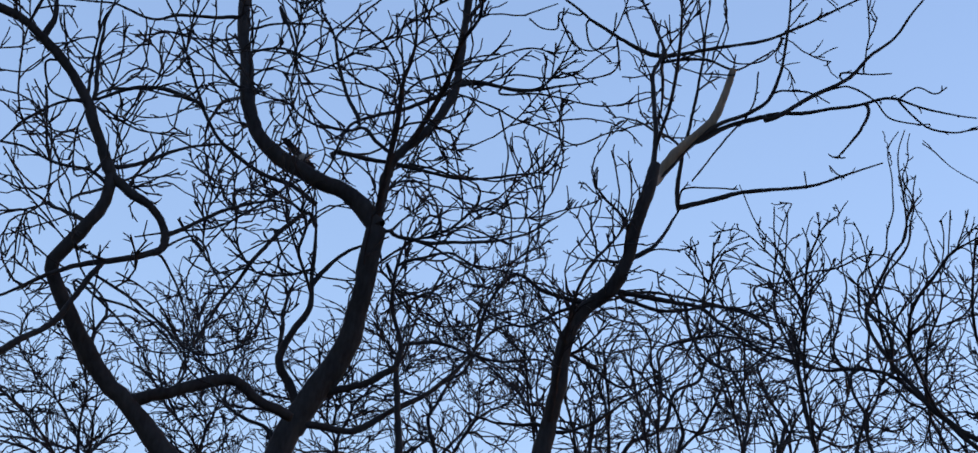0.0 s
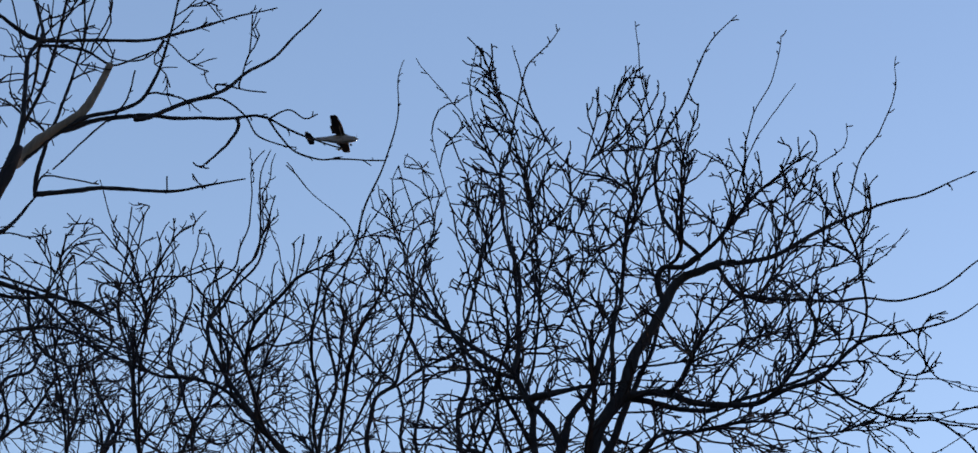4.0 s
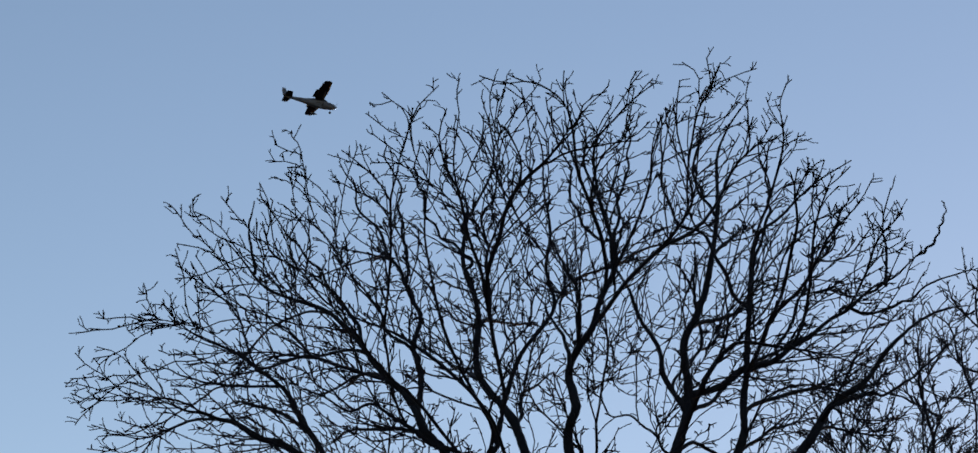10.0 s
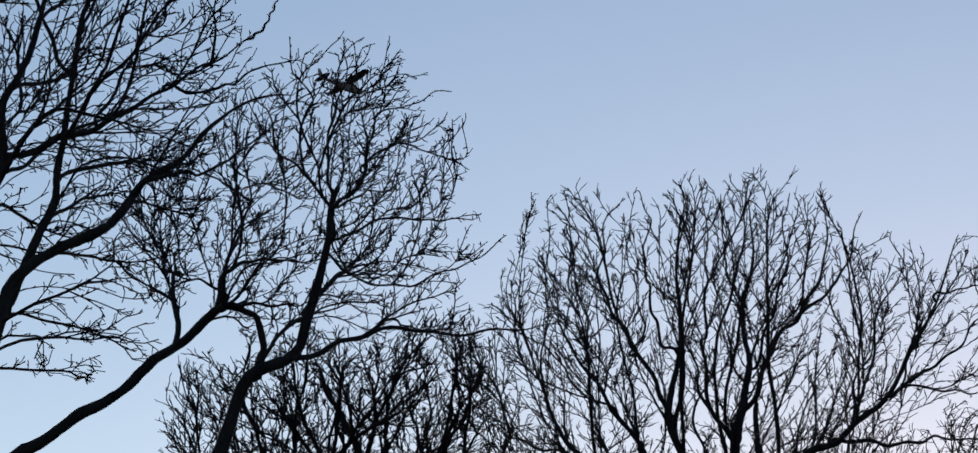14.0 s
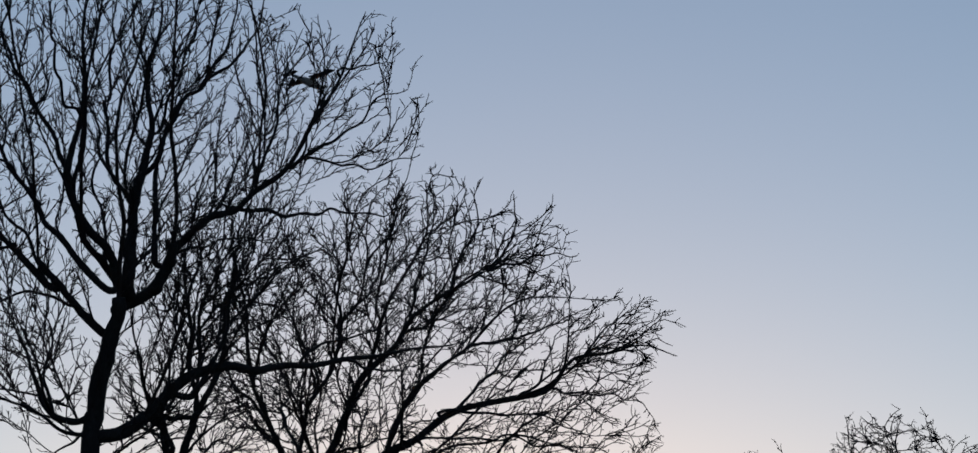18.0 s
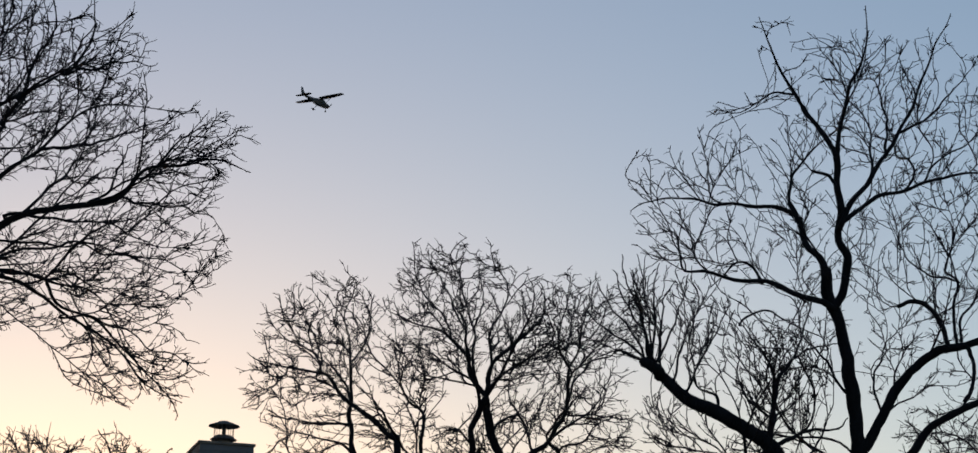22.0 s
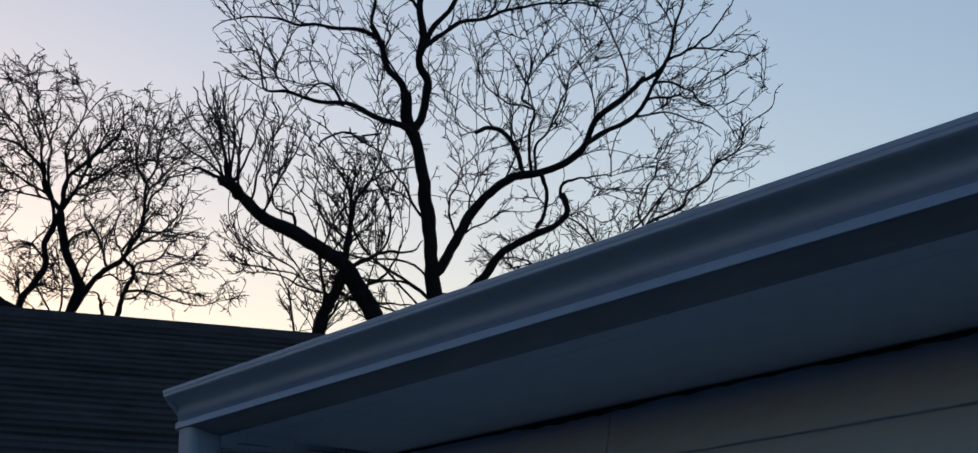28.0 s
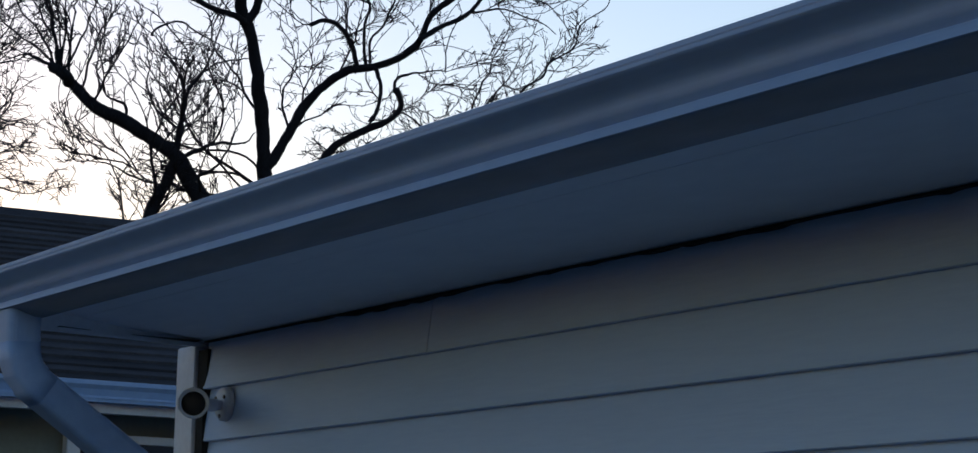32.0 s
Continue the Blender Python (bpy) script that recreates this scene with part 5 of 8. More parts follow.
broken.mass(1.1, -0.0, 9.6, 0.4, 1.2, 0.4)
broken.mass(2.6, -0.0, 11.3, 0.4, 1.2, 0.2)
broken.mass(1.2, 0.0, 9.2, 0.5, 1.2, 0.2)

spreading = Tree(-9.81, 11.41, 40.7)
spreading.stem(0.048, 0.028, (-0.10, 0.00, 8.16), (-0.02, 0.00, 8.53), (0.09, 0.01, 8.78), (0.14, 0.02, 8.98), (0.23, 0.03, 9.24), (0.34, 0.04, 9.50), (0.42, 0.05, 9.70), (0.57, 0.06, 9.81), (0.69, 0.07, 9.89))
spreading.stem(0.034, 0.020, (-0.19, 0.00, 8.14), (-0.31, -0.01, 8.47), (-0.52, -0.02, 8.70), (-0.63, -0.03, 8.85))
spreading.limb(0.021, 0.011, (0.06, 0.01, 8.73), (0.01, 0.02, 9.28), (0.05, 0.03, 9.54), (-0.06, 0.05, 9.72), (-0.19, 0.06, 10.00))
spreading.limb(0.023, 0.021, (0.34, 0.04, 9.49), (0.28, 0.02, 9.68), (0.31, 0.00, 9.77), (0.44, -0.03, 9.78), (0.55, -0.06, 9.86))
spreading.limb(0.021, 0.004, (0.69, 0.07, 9.89), (0.91, 0.09, 9.94), (1.16, 0.13, 10.09), (1.49, 0.18, 10.36), (1.74, 0.23, 10.54), (2.01, 0.29, 10.68), (2.28, 0.35, 10.85), (2.49, 0.42, 11.02))
spreading.limb(0.009, 0.003, (1.53, 0.18, 10.38), (1.62, 0.21, 10.81), (1.77, 0.27, 11.20), (1.88, 0.33, 11.59), (1.89, 0.41, 11.94))
spreading.limb(0.015, 0.004, (0.70, 0.07, 9.86), (0.85, 0.08, 9.68), (1.07, 0.10, 9.68), (1.38, 0.12, 9.70), (1.64, 0.15, 9.75), (1.90, 0.17, 9.79), (2.21, 0.20, 9.91), (2.50, 0.23, 10.19), (2.70, 0.27, 10.38))
spreading.limb(0.029, 0.004, (0.09, 0.01, 8.78), (0.37, -0.01, 8.82), (0.63, -0.05, 8.76), (0.95, -0.10, 8.76), (1.18, -0.16, 8.87), (1.41, -0.22, 8.97), (1.63, -0.29, 9.21), (1.94, -0.36, 9.29), (2.22, -0.44, 9.37), (2.42, -0.52, 9.50))
spreading.limb(0.010, 0.004, (1.41, -0.24, 8.96), (1.60, -0.24, 8.77), (1.86, -0.23, 8.73), (2.11, -0.23, 8.73), (2.37, -0.23, 8.71), (2.68, -0.22, 8.75), (2.92, -0.22, 8.69))
spreading.limb(0.006, 0.003, (1.86, -0.23, 8.73), (2.23, -0.26, 8.78), (2.47, -0.30, 8.84))
spreading.limb(0.005, 0.003, (2.68, -0.22, 8.75), (2.87, -0.26, 8.93))
spreading.limb(0.025, 0.019, (-0.50, -0.02, 8.70), (-0.13, 0.05, 8.85), (0.12, 0.15, 8.95))
spreading.limb(0.016, 0.004, (-0.63, -0.03, 8.85), (-0.63, 0.01, 9.20), (-0.67, 0.09, 9.71), (-0.83, 0.18, 10.23), (-0.88, 0.29, 10.69), (-0.85, 0.41, 11.20), (-0.78, 0.54, 11.62), (-0.60, 0.68, 12.09))
spreading.limb(0.018, 0.008, (-0.62, -0.03, 8.83), (-0.79, -0.07, 8.85), (-0.98, -0.12, 8.97), (-1.20, -0.18, 9.22), (-1.29, -0.26, 9.31), (-1.48, -0.34, 9.41))
spreading.limb(0.015, 0.004, (0.55, -0.06, 9.86), (0.40, -0.02, 10.02), (0.26, 0.03, 10.27), (0.23, 0.10, 10.71), (0.31, 0.17, 11.14), (0.47, 0.26, 11.66), (0.70, 0.35, 12.13))
spreading.limb(0.009, 0.003, (0.22, 0.10, 10.74), (0.13, 0.11, 11.06), (0.04, 0.13, 11.38), (-0.04, 0.15, 11.86))
spreading.limb(0.009, 0.003, (0.69, 0.07, 9.89), (0.78, 0.05, 10.55), (0.85, 0.03, 11.01), (0.97, -0.01, 11.39), (1.01, -0.04, 11.72))
spreading.limb(0.007, 0.003, (0.78, 0.05, 10.50), (0.90, 0.01, 10.91), (1.13, -0.05, 11.32))
spreading.limb(0.009, 0.003, (0.90, 0.09, 9.96), (1.06, 0.11, 10.48), (1.30, 0.14, 10.76), (1.51, 0.18, 10.98), (1.53, 0.22, 11.20))
spreading.limb(0.015, 0.006, (0.05, 0.03, 9.54), (0.03, 0.03, 10.07), (0.06, 0.02, 10.32), (-0.09, 0.01, 10.44), (-0.36, 0.00, 10.48), (-0.57, -0.01, 10.68))
spreading.limb(0.012, 0.004, (0.67, -0.07, 8.76), (0.83, -0.04, 9.08), (1.06, -0.01, 9.33), (1.30, 0.03, 9.50))
spreading.limb(0.012, 0.006, (0.16, 0.02, 9.00), (0.50, 0.04, 9.11), (0.82, 0.07, 9.28), (1.09, 0.11, 9.21))
spreading.limb(0.011, 0.004, (0.85, 0.08, 9.68), (0.97, 0.04, 9.44), (1.24, -0.02, 9.27), (1.42, -0.10, 9.03))
spreading.limb(0.009, 0.003, (-0.87, 0.24, 10.61), (-0.94, 0.26, 10.66), (-1.12, 0.30, 10.91), (-1.35, 0.34, 11.20), (-1.61, 0.40, 11.53))
spreading.limb(0.009, 0.003, (-0.85, 0.18, 10.38), (-1.00, 0.25, 10.74), (-1.17, 0.35, 11.19), (-1.19, 0.48, 11.71))
spreading.limb(0.018, 0.008, (-0.52, -0.02, 8.69), (-0.68, 0.02, 8.69), (-0.90, 0.09, 8.59), (-1.12, 0.18, 8.45))
spreading.limb(0.011, 0.003, (-0.57, -0.01, 10.68), (-0.76, 0.01, 11.07), (-0.90, 0.04, 11.48))
spreading.limb(0.011, 0.003, (0.06, 0.02, 10.32), (0.04, -0.04, 10.69), (-0.10, -0.13, 10.97), (0.00, -0.24, 11.23))
spreading.limb(0.009, 0.003, (-0.19, 0.06, 10.00), (-0.41, 0.02, 10.02), (-0.61, -0.06, 10.14), (-0.69, -0.15, 10.36))
spreading.limb(0.009, 0.003, (1.16, 0.12, 10.08), (1.29, 0.08, 10.41), (1.39, 0.01, 10.57))
spreading.limb(0.009, 0.003, (1.38, 0.12, 9.70), (1.62, 0.16, 9.92), (1.87, 0.24, 10.21), (2.00, 0.33, 10.45))
spreading.limb(0.008, 0.003, (1.07, 0.10, 9.68), (1.35, 0.08, 9.87), (1.67, 0.04, 10.07), (1.83, -0.01, 10.20))
spreading.limb(0.010, 0.003, (1.18, -0.18, 8.86), (1.52, -0.19, 8.78), (1.80, -0.22, 8.54), (1.98, -0.25, 8.38))
spreading.limb(0.008, 0.003, (1.62, -0.31, 9.20), (1.91, -0.26, 9.00), (2.17, -0.19, 9.04), (2.45, -0.10, 9.05))
spreading.limb(0.008, 0.003, (-0.79, -0.07, 8.85), (-0.92, -0.09, 9.28), (-0.96, -0.14, 9.73), (-1.19, -0.19, 10.04), (-1.36, -0.25, 10.51))
spreading.limb(0.008, 0.003, (-0.98, -0.13, 8.97), (-1.08, -0.13, 8.86), (-1.37, -0.12, 8.89))
spreading.limb(0.010, 0.004, (-0.43, 0.00, 9.14), (-0.53, -0.01, 9.50), (-0.56, -0.02, 9.87), (-0.59, -0.04, 10.30))
spreading.limb(0.014, 0.004, (1.39, 0.00, 9.05), (1.66, -0.03, 8.90), (1.93, -0.08, 8.77), (2.17, -0.14, 8.76), (2.34, -0.20, 8.62), (2.49, -0.28, 8.41), (2.66, -0.36, 8.26), (2.81, -0.45, 8.20), (2.93, -0.54, 8.13))
spreading.limb(0.008, 0.004, (2.17, -0.14, 8.76), (2.42, -0.18, 8.72), (2.67, -0.24, 8.73), (2.91, -0.32, 8.63))
spreading.limb(0.005, 0.003, (2.67, -0.24, 8.73), (2.87, -0.26, 8.91))
spreading.limb(0.006, 0.003, (2.17, -0.14, 8.76), (2.36, -0.12, 8.87), (2.60, -0.10, 8.99), (2.73, -0.07, 9.11))
spreading.limb(0.005, 0.003, (2.61, -0.09, 9.00), (2.60, -0.12, 9.12))
spreading.limb(0.010, 0.004, (1.34, 0.00, 9.70), (1.53, -0.02, 9.60), (1.80, -0.07, 9.47), (1.99, -0.12, 9.31), (2.14, -0.17, 9.09), (2.27, -0.24, 8.98), (2.41, -0.31, 8.92))
spreading.limb(0.006, 0.003, (1.67, -0.04, 8.83), (1.96, -0.07, 8.62), (2.09, -0.12, 8.41), (2.23, -0.18, 8.13))
spreading.limb(0.006, 0.003, (1.64, -0.06, 8.36), (1.91, -0.03, 8.46), (2.23, 0.01, 8.63), (2.46, 0.07, 8.84))
spreading.limb(0.006, 0.003, (1.35, 0.00, 9.85), (1.59, -0.03, 9.95), (1.82, -0.08, 10.05), (1.95, -0.15, 10.16))
spreading.stem(0.012, 0.003, (1.66, 0.00, 7.69), (1.86, -0.04, 7.85), (2.15, -0.10, 7.99), (2.44, -0.18, 8.10), (2.86, -0.27, 8.18), (3.10, -0.37, 8.13), (3.37, -0.48, 8.04))
spreading.limb(0.006, 0.003, (2.86, -0.27, 8.18), (2.99, -0.29, 8.40), (3.16, -0.33, 8.61), (3.32, -0.38, 8.77), (3.44, -0.43, 8.89))
spreading.stem(0.029, 0.013, (-0.26, 0.00, 8.28), (-0.20, 0.01, 8.63), (-0.07, 0.02, 8.93), (-0.00, 0.04, 9.33), (0.01, 0.05, 9.67))
spreading.stem(0.024, 0.006, (-0.41, 0.00, 8.27), (-0.49, 0.01, 8.64), (-0.65, 0.03, 8.91), (-0.92, 0.06, 9.07), (-1.25, 0.09, 9.28), (-1.50, 0.13, 9.56))
spreading.stem(0.029, 0.017, (0.04, 0.00, 8.32), (0.16, 0.05, 8.79), (0.29, 0.13, 9.22), (0.36, 0.22, 9.71))
spreading.limb(0.025, 0.019, (-0.50, 0.01, 8.69), (-0.22, -0.02, 8.79), (0.15, -0.08, 8.86))
spreading.limb(0.025, 0.006, (0.16, 0.05, 8.79), (0.54, 0.07, 8.76), (0.95, 0.10, 8.90), (1.32, 0.14, 9.12), (1.52, 0.18, 9.36))
spreading.stem(0.016, 0.006, (0.24, 0.00, 8.35), (0.39, 0.04, 8.54), (0.72, 0.11, 8.66), (1.05, 0.20, 8.79), (1.44, 0.29, 8.79))
spreading.limb(0.017, 0.007, (-0.60, 0.03, 8.87), (-0.64, 0.09, 9.36), (-0.73, 0.19, 9.89), (-0.82, 0.31, 10.30))
spreading.limb(0.014, 0.004, (-0.51, 0.02, 8.78), (-0.48, -0.02, 9.05), (-0.51, -0.09, 9.53), (-0.61, -0.17, 9.95), (-0.71, -0.27, 10.38))
spreading.limb(0.010, 0.004, (-0.92, 0.06, 9.07), (-1.01, 0.08, 9.41), (-0.93, 0.11, 9.82), (-1.02, 0.15, 10.18))
spreading.limb(0.010, 0.004, (-0.65, 0.03, 8.91), (-0.89, 0.05, 8.79), (-1.14, 0.07, 8.81), (-1.37, 0.09, 8.66))
spreading.limb(0.010, 0.004, (-1.25, 0.09, 9.28), (-1.43, 0.09, 9.65), (-1.44, 0.09, 10.04), (-1.59, 0.09, 10.43))
spreading.mass(-0.2, 0.0, 8.5, 0.70, 0.80, 0.29)
spreading.mass(-0.7, 0.0, 8.7, 0.70, 0.80, 0.37)
spreading.mass(-1.1, 0.0, 9.3, 0.46, 0.80, 0.46)
spreading.mass(-0.9, 0.0, 8.6, 0.61, 0.80, 0.45)
spreading.mass(0.6, 0.0, 8.6, 0.90, 0.90, 0.33)
spreading.mass(0.1, 0.0, 10.2, 0.8, 1.7, 0.7)
spreading.mass(-1.0, 0.0, 10.7, 0.4, 1.4, 0.4)
spreading.mass(1.1, 0.0, 9.9, 0.8, 1.6, 0.6)
spreading.mass(-0.6, 0.0, 9.6, 0.8, 1.6, 0.8)
spreading.mass(1.0, 0.0, 9.0, 1.1, 1.6, 0.5)
spreading.mass(-0.0, 0.0, 8.7, 0.9, 1.6, 0.5)
spreading.mass(1.8, 0.0, 9.0, 0.5, 1.4, 0.3)
spreading.mass(-0.9, 0.0, 8.4, 0.6, 1.4, 0.4)
spreading.mass(0.5, 0.0, 8.5, 0.8, 1.4, 0.2)

slender = Tree(-16.85, 14.22, 49.8)
slender.stem(0.025, 0.014, (0.57, 0.00, 11.00), (0.14, 0.01, 11.42), (-0.32, 0.02, 11.66), (-0.80, 0.04, 11.67), (-1.37, 0.07, 11.83), (-1.89, 0.10, 12.04))
slender.limb(0.019, 0.005, (-0.12, 0.02, 11.70), (-0.22, 0.03, 12.09), (-0.35, 0.07, 12.35), (-0.26, 0.13, 12.71), (0.00, 0.26, 13.22), (-0.07, 0.54, 14.16), (-0.04, 0.73, 14.69))
slender.stem(0.025, 0.005, (1.33, 0.00, 11.15), (1.30, -0.03, 11.70), (1.50, -0.09, 11.99), (1.53, -0.22, 12.48), (1.56, -0.40, 12.94), (1.64, -0.77, 13.75))
slender.stem(0.017, 0.005, (1.80, 0.00, 11.25), (1.74, -0.02, 12.07), (1.32, -0.08, 12.77), (0.76, -0.20, 13.50), (0.32, -0.25, 13.81))
slender.stem(0.025, 0.008, (2.22, 0.00, 11.33), (2.17, 0.03, 12.18), (2.13, 0.13, 13.05), (2.28, 0.31, 14.11), (2.32, 0.41, 15.01))
slender.stem(0.017, 0.005, (1.68, 0.00, 11.22), (1.53, 0.02, 11.90), (0.97, 0.09, 12.36), (0.33, 0.19, 12.56), (-0.11, 0.29, 12.65))
slender.stem(0.017, 0.005, (-0.79, 0.00, 10.73), (-1.01, 0.01, 11.51), (-1.28, 0.03, 12.27), (-1.21, 0.05, 12.85), (-1.54, 0.08, 13.28), (-1.71, 0.09, 13.68))
slender.stem(0.017, 0.005, (-1.47, 0.00, 10.60), (-1.49, 0.02, 11.29), (-1.89, 0.11, 12.04), (-1.89, 0.20, 12.64))
slender.stem(0.017, 0.005, (-2.24, 0.00, 10.45), (-2.37, 0.12, 11.54), (-2.28, 0.27, 12.18), (-2.13, 0.51, 12.88))
slender.stem(0.017, 0.005, (-0.29, 0.00, 10.83), (-0.44, 0.01, 11.37), (-0.66, 0.05, 11.87), (-0.63, 0.16, 12.75), (-0.63, 0.27, 13.45))
slender.stem(0.019, 0.005, (0.86, 0.00, 11.06), (0.91, 0.00, 11.91), (0.72, 0.02, 12.69), (0.90, 0.04, 13.59), (1.10, 0.06, 14.83), (1.11, 0.07, 15.68))
slender.stem(0.017, 0.005, (-2.95, 0.00, 10.31), (-2.97, 0.01, 11.11), (-3.29, 0.04, 11.71), (-3.67, 0.08, 12.05))
slender.stem(0.017, 0.005, (-3.43, 0.00, 10.21), (-3.49, 0.03, 10.88), (-3.87, 0.10, 11.49), (-4.30, 0.19, 11.77))
slender.stem(0.027, 0.005, (0.50, 0.00, 11.10), (0.18, 0.00, 11.36), (-0.12, 0.01, 11.66), (-0.35, 0.01, 12.17), (-0.33, 0.02, 12.52), (-0.15, 0.03, 12.96), (-0.05, 0.04, 13.25), (-0.12, 0.05, 13.90), (-0.09, 0.06, 14.34))
slender.mass(2.3, 0.0, 11.5, 1.31, 1.31, 0.71)
slender.mass(1.0, 0.0, 11.8, 1.18, 1.18, 0.82)
slender.mass(-1.0, 0.0, 11.8, 1.4, 3.0, 1.0)
slender.mass(0.7, 0.0, 11.9, 1.2, 3.0, 0.9)
slender.mass(1.3, 0.0, 13.2, 0.7, 2.4, 0.8)
slender.mass(-3.0, 0.0, 11.2, 1.2, 2.6, 0.7)
slender.mass(0.0, 0.0, 13.6, 0.3, 1.0, 0.5)
slender.mass(2.1, 0.0, 11.7, 0.7, 2.4, 0.6)
slender.mass(2.5, 0.0, 11.3, 0.8, 2.4, 0.3)

rounded = Tree(-3.84, 25.75, 8.4)
rounded.stem(0.066, 0.011, (-0.71, 0.00, 12.17), (-0.79, -0.03, 12.66), (-0.77, -0.07, 13.02), (-0.70, -0.12, 13.24), (-0.77, -0.17, 13.68), (-0.69, -0.24, 13.97), (-0.50, -0.31, 14.19), (-0.42, -0.38, 14.56), (-0.45, -0.46, 15.09), (-0.54, -0.54, 15.53), (-0.70, -0.63, 16.05), (-0.86, -0.72, 16.66))
rounded.stem(0.063, 0.012, (-0.88, 0.00, 12.16), (-1.10, 0.05, 12.58), (-1.39, 0.12, 12.97), (-1.60, 0.22, 13.31), (-1.76, 0.33, 13.74), (-1.92, 0.45, 14.26), (-2.05, 0.57, 14.73), (-2.12, 0.71, 15.38), (-2.26, 0.86, 15.96), (-2.37, 1.01, 16.56), (-2.58, 1.17, 17.35))
rounded.stem(0.042, 0.032, (-1.73, 0.00, 12.08), (-1.75, -0.05, 12.41), (-1.59, -0.12, 12.62), (-1.52, -0.21, 12.97))
rounded.stem(0.059, 0.011, (-2.12, 0.00, 12.05), (-2.18, 0.02, 12.47), (-2.36, 0.06, 12.78), (-2.51, 0.11, 13.17), (-2.85, 0.16, 13.56), (-3.24, 0.21, 14.03), (-3.64, 0.28, 14.27), (-4.13, 0.34, 14.58), (-4.63, 0.41, 14.99), (-5.08, 0.49, 15.41))
rounded.stem(0.059, 0.010, (-3.27, 0.00, 11.94), (-3.48, -0.05, 12.21), (-3.78, -0.13, 12.42), (-4.21, -0.23, 12.56), (-4.64, -0.34, 12.70), (-4.98, -0.47, 12.73), (-5.38, -0.60, 12.74))
rounded.stem(0.045, 0.011, (-3.15, 0.00, 11.95), (-3.43, -0.04, 12.34), (-3.70, -0.09, 12.82), (-4.10, -0.17, 13.22), (-4.48, -0.25, 13.46), (-4.92, -0.34, 13.61), (-5.30, -0.44, 13.84))
rounded.limb(0.039, 0.012, (-2.51, 0.11, 13.17), (-2.56, 0.18, 13.84), (-2.67, 0.30, 14.45), (-2.86, 0.45, 15.00), (-3.24, 0.62, 15.65), (-3.54, 0.81, 16.16), (-3.88, 1.01, 16.86))
rounded.limb(0.039, 0.010, (-1.29, 0.04, 12.41), (-1.69, -0.02, 12.50), (-2.27, -0.10, 12.72), (-2.78, -0.20, 12.86), (-3.35, -0.32, 12.98), (-3.93, -0.45, 13.18))
rounded.limb(0.032, 0.011, (-1.55, 0.19, 13.26), (-1.34, 0.22, 13.97), (-1.10, 0.26, 14.49), (-1.15, 0.30, 15.01), (-1.14, 0.36, 15.71), (-1.28, 0.42, 16.42), (-1.47, 0.48, 17.23))
rounded.limb(0.029, 0.014, (-0.77, -0.19, 13.67), (-0.92, -0.20, 14.05), (-1.09, -0.21, 14.35), (-1.33, -0.22, 14.64))
rounded.limb(0.029, 0.011, (-0.70, -0.27, 14.03), (-0.75, -0.28, 14.58), (-0.96, -0.29, 14.88), (-1.18, -0.31, 15.35))
rounded.stem(0.066, 0.011, (0.35, 0.00, 12.27), (0.40, -0.00, 12.77), (0.51, -0.00, 13.25), (0.59, -0.00, 13.65), (0.60, -0.00, 14.12), (0.71, -0.01, 14.61), (0.70, -0.01, 15.27), (0.74, -0.01, 15.86), (0.81, -0.01, 16.55), (0.97, -0.01, 17.00), (1.14, -0.01, 17.45))
rounded.limb(0.039, 0.015, (0.51, -0.00, 13.31), (0.30, -0.05, 13.68), (0.08, -0.12, 14.18), (-0.18, -0.21, 14.67), (-0.39, -0.31, 15.09), (-0.46, -0.43, 15.44))
rounded.limb(0.018, 0.011, (0.27, -0.00, 12.82), (0.14, 0.02, 13.03), (-0.09, 0.06, 13.20), (-0.30, 0.11, 13.24), (-0.43, 0.16, 13.47), (-0.58, 0.22, 13.60))
rounded.limb(0.046, 0.011, (0.61, -0.00, 13.49), (0.98, -0.05, 13.66), (1.25, -0.14, 13.80), (1.60, -0.24, 13.94), (1.93, -0.35, 14.16), (2.27, -0.48, 14.44), (2.74, -0.62, 14.74), (3.14, -0.77, 15.10))
rounded.stem(0.052, 0.011, (1.01, 0.00, 12.33), (1.14, -0.03, 12.90), (1.14, -0.08, 13.42), (1.21, -0.14, 13.87), (1.21, -0.21, 14.48), (1.24, -0.29, 15.09), (1.37, -0.38, 15.39), (1.70, -0.47, 15.78), (2.05, -0.57, 16.10), (2.32, -0.67, 16.28))
rounded.stem(0.081, 0.056, (0.65, 0.00, 10.36), (0.74, -0.02, 11.19), (0.82, -0.05, 11.78), (1.00, -0.10, 12.16), (1.54, -0.14, 12.56), (1.83, -0.20, 12.76))
rounded.limb(0.057, 0.011, (2.20, -0.20, 13.38), (2.54, -0.24, 13.64), (2.80, -0.32, 14.10), (3.21, -0.41, 14.41), (3.69, -0.51, 14.56))
rounded.limb(0.029, 0.011, (2.18, -0.43, 13.29), (2.59, -0.48, 13.38), (2.93, -0.55, 13.53), (3.47, -0.65, 14.00))
rounded.limb(0.029, 0.011, (1.21, -0.23, 14.47), (1.05, -0.25, 14.77), (0.65, -0.27, 15.29), (0.33, -0.30, 15.66), (0.14, -0.34, 16.30), (0.05, -0.38, 16.95))
rounded.limb(0.026, 0.008, (-0.41, -0.37, 15.06), (-0.34, -0.27, 15.78), (-0.27, -0.12, 16.47), (-0.30, 0.07, 17.41))
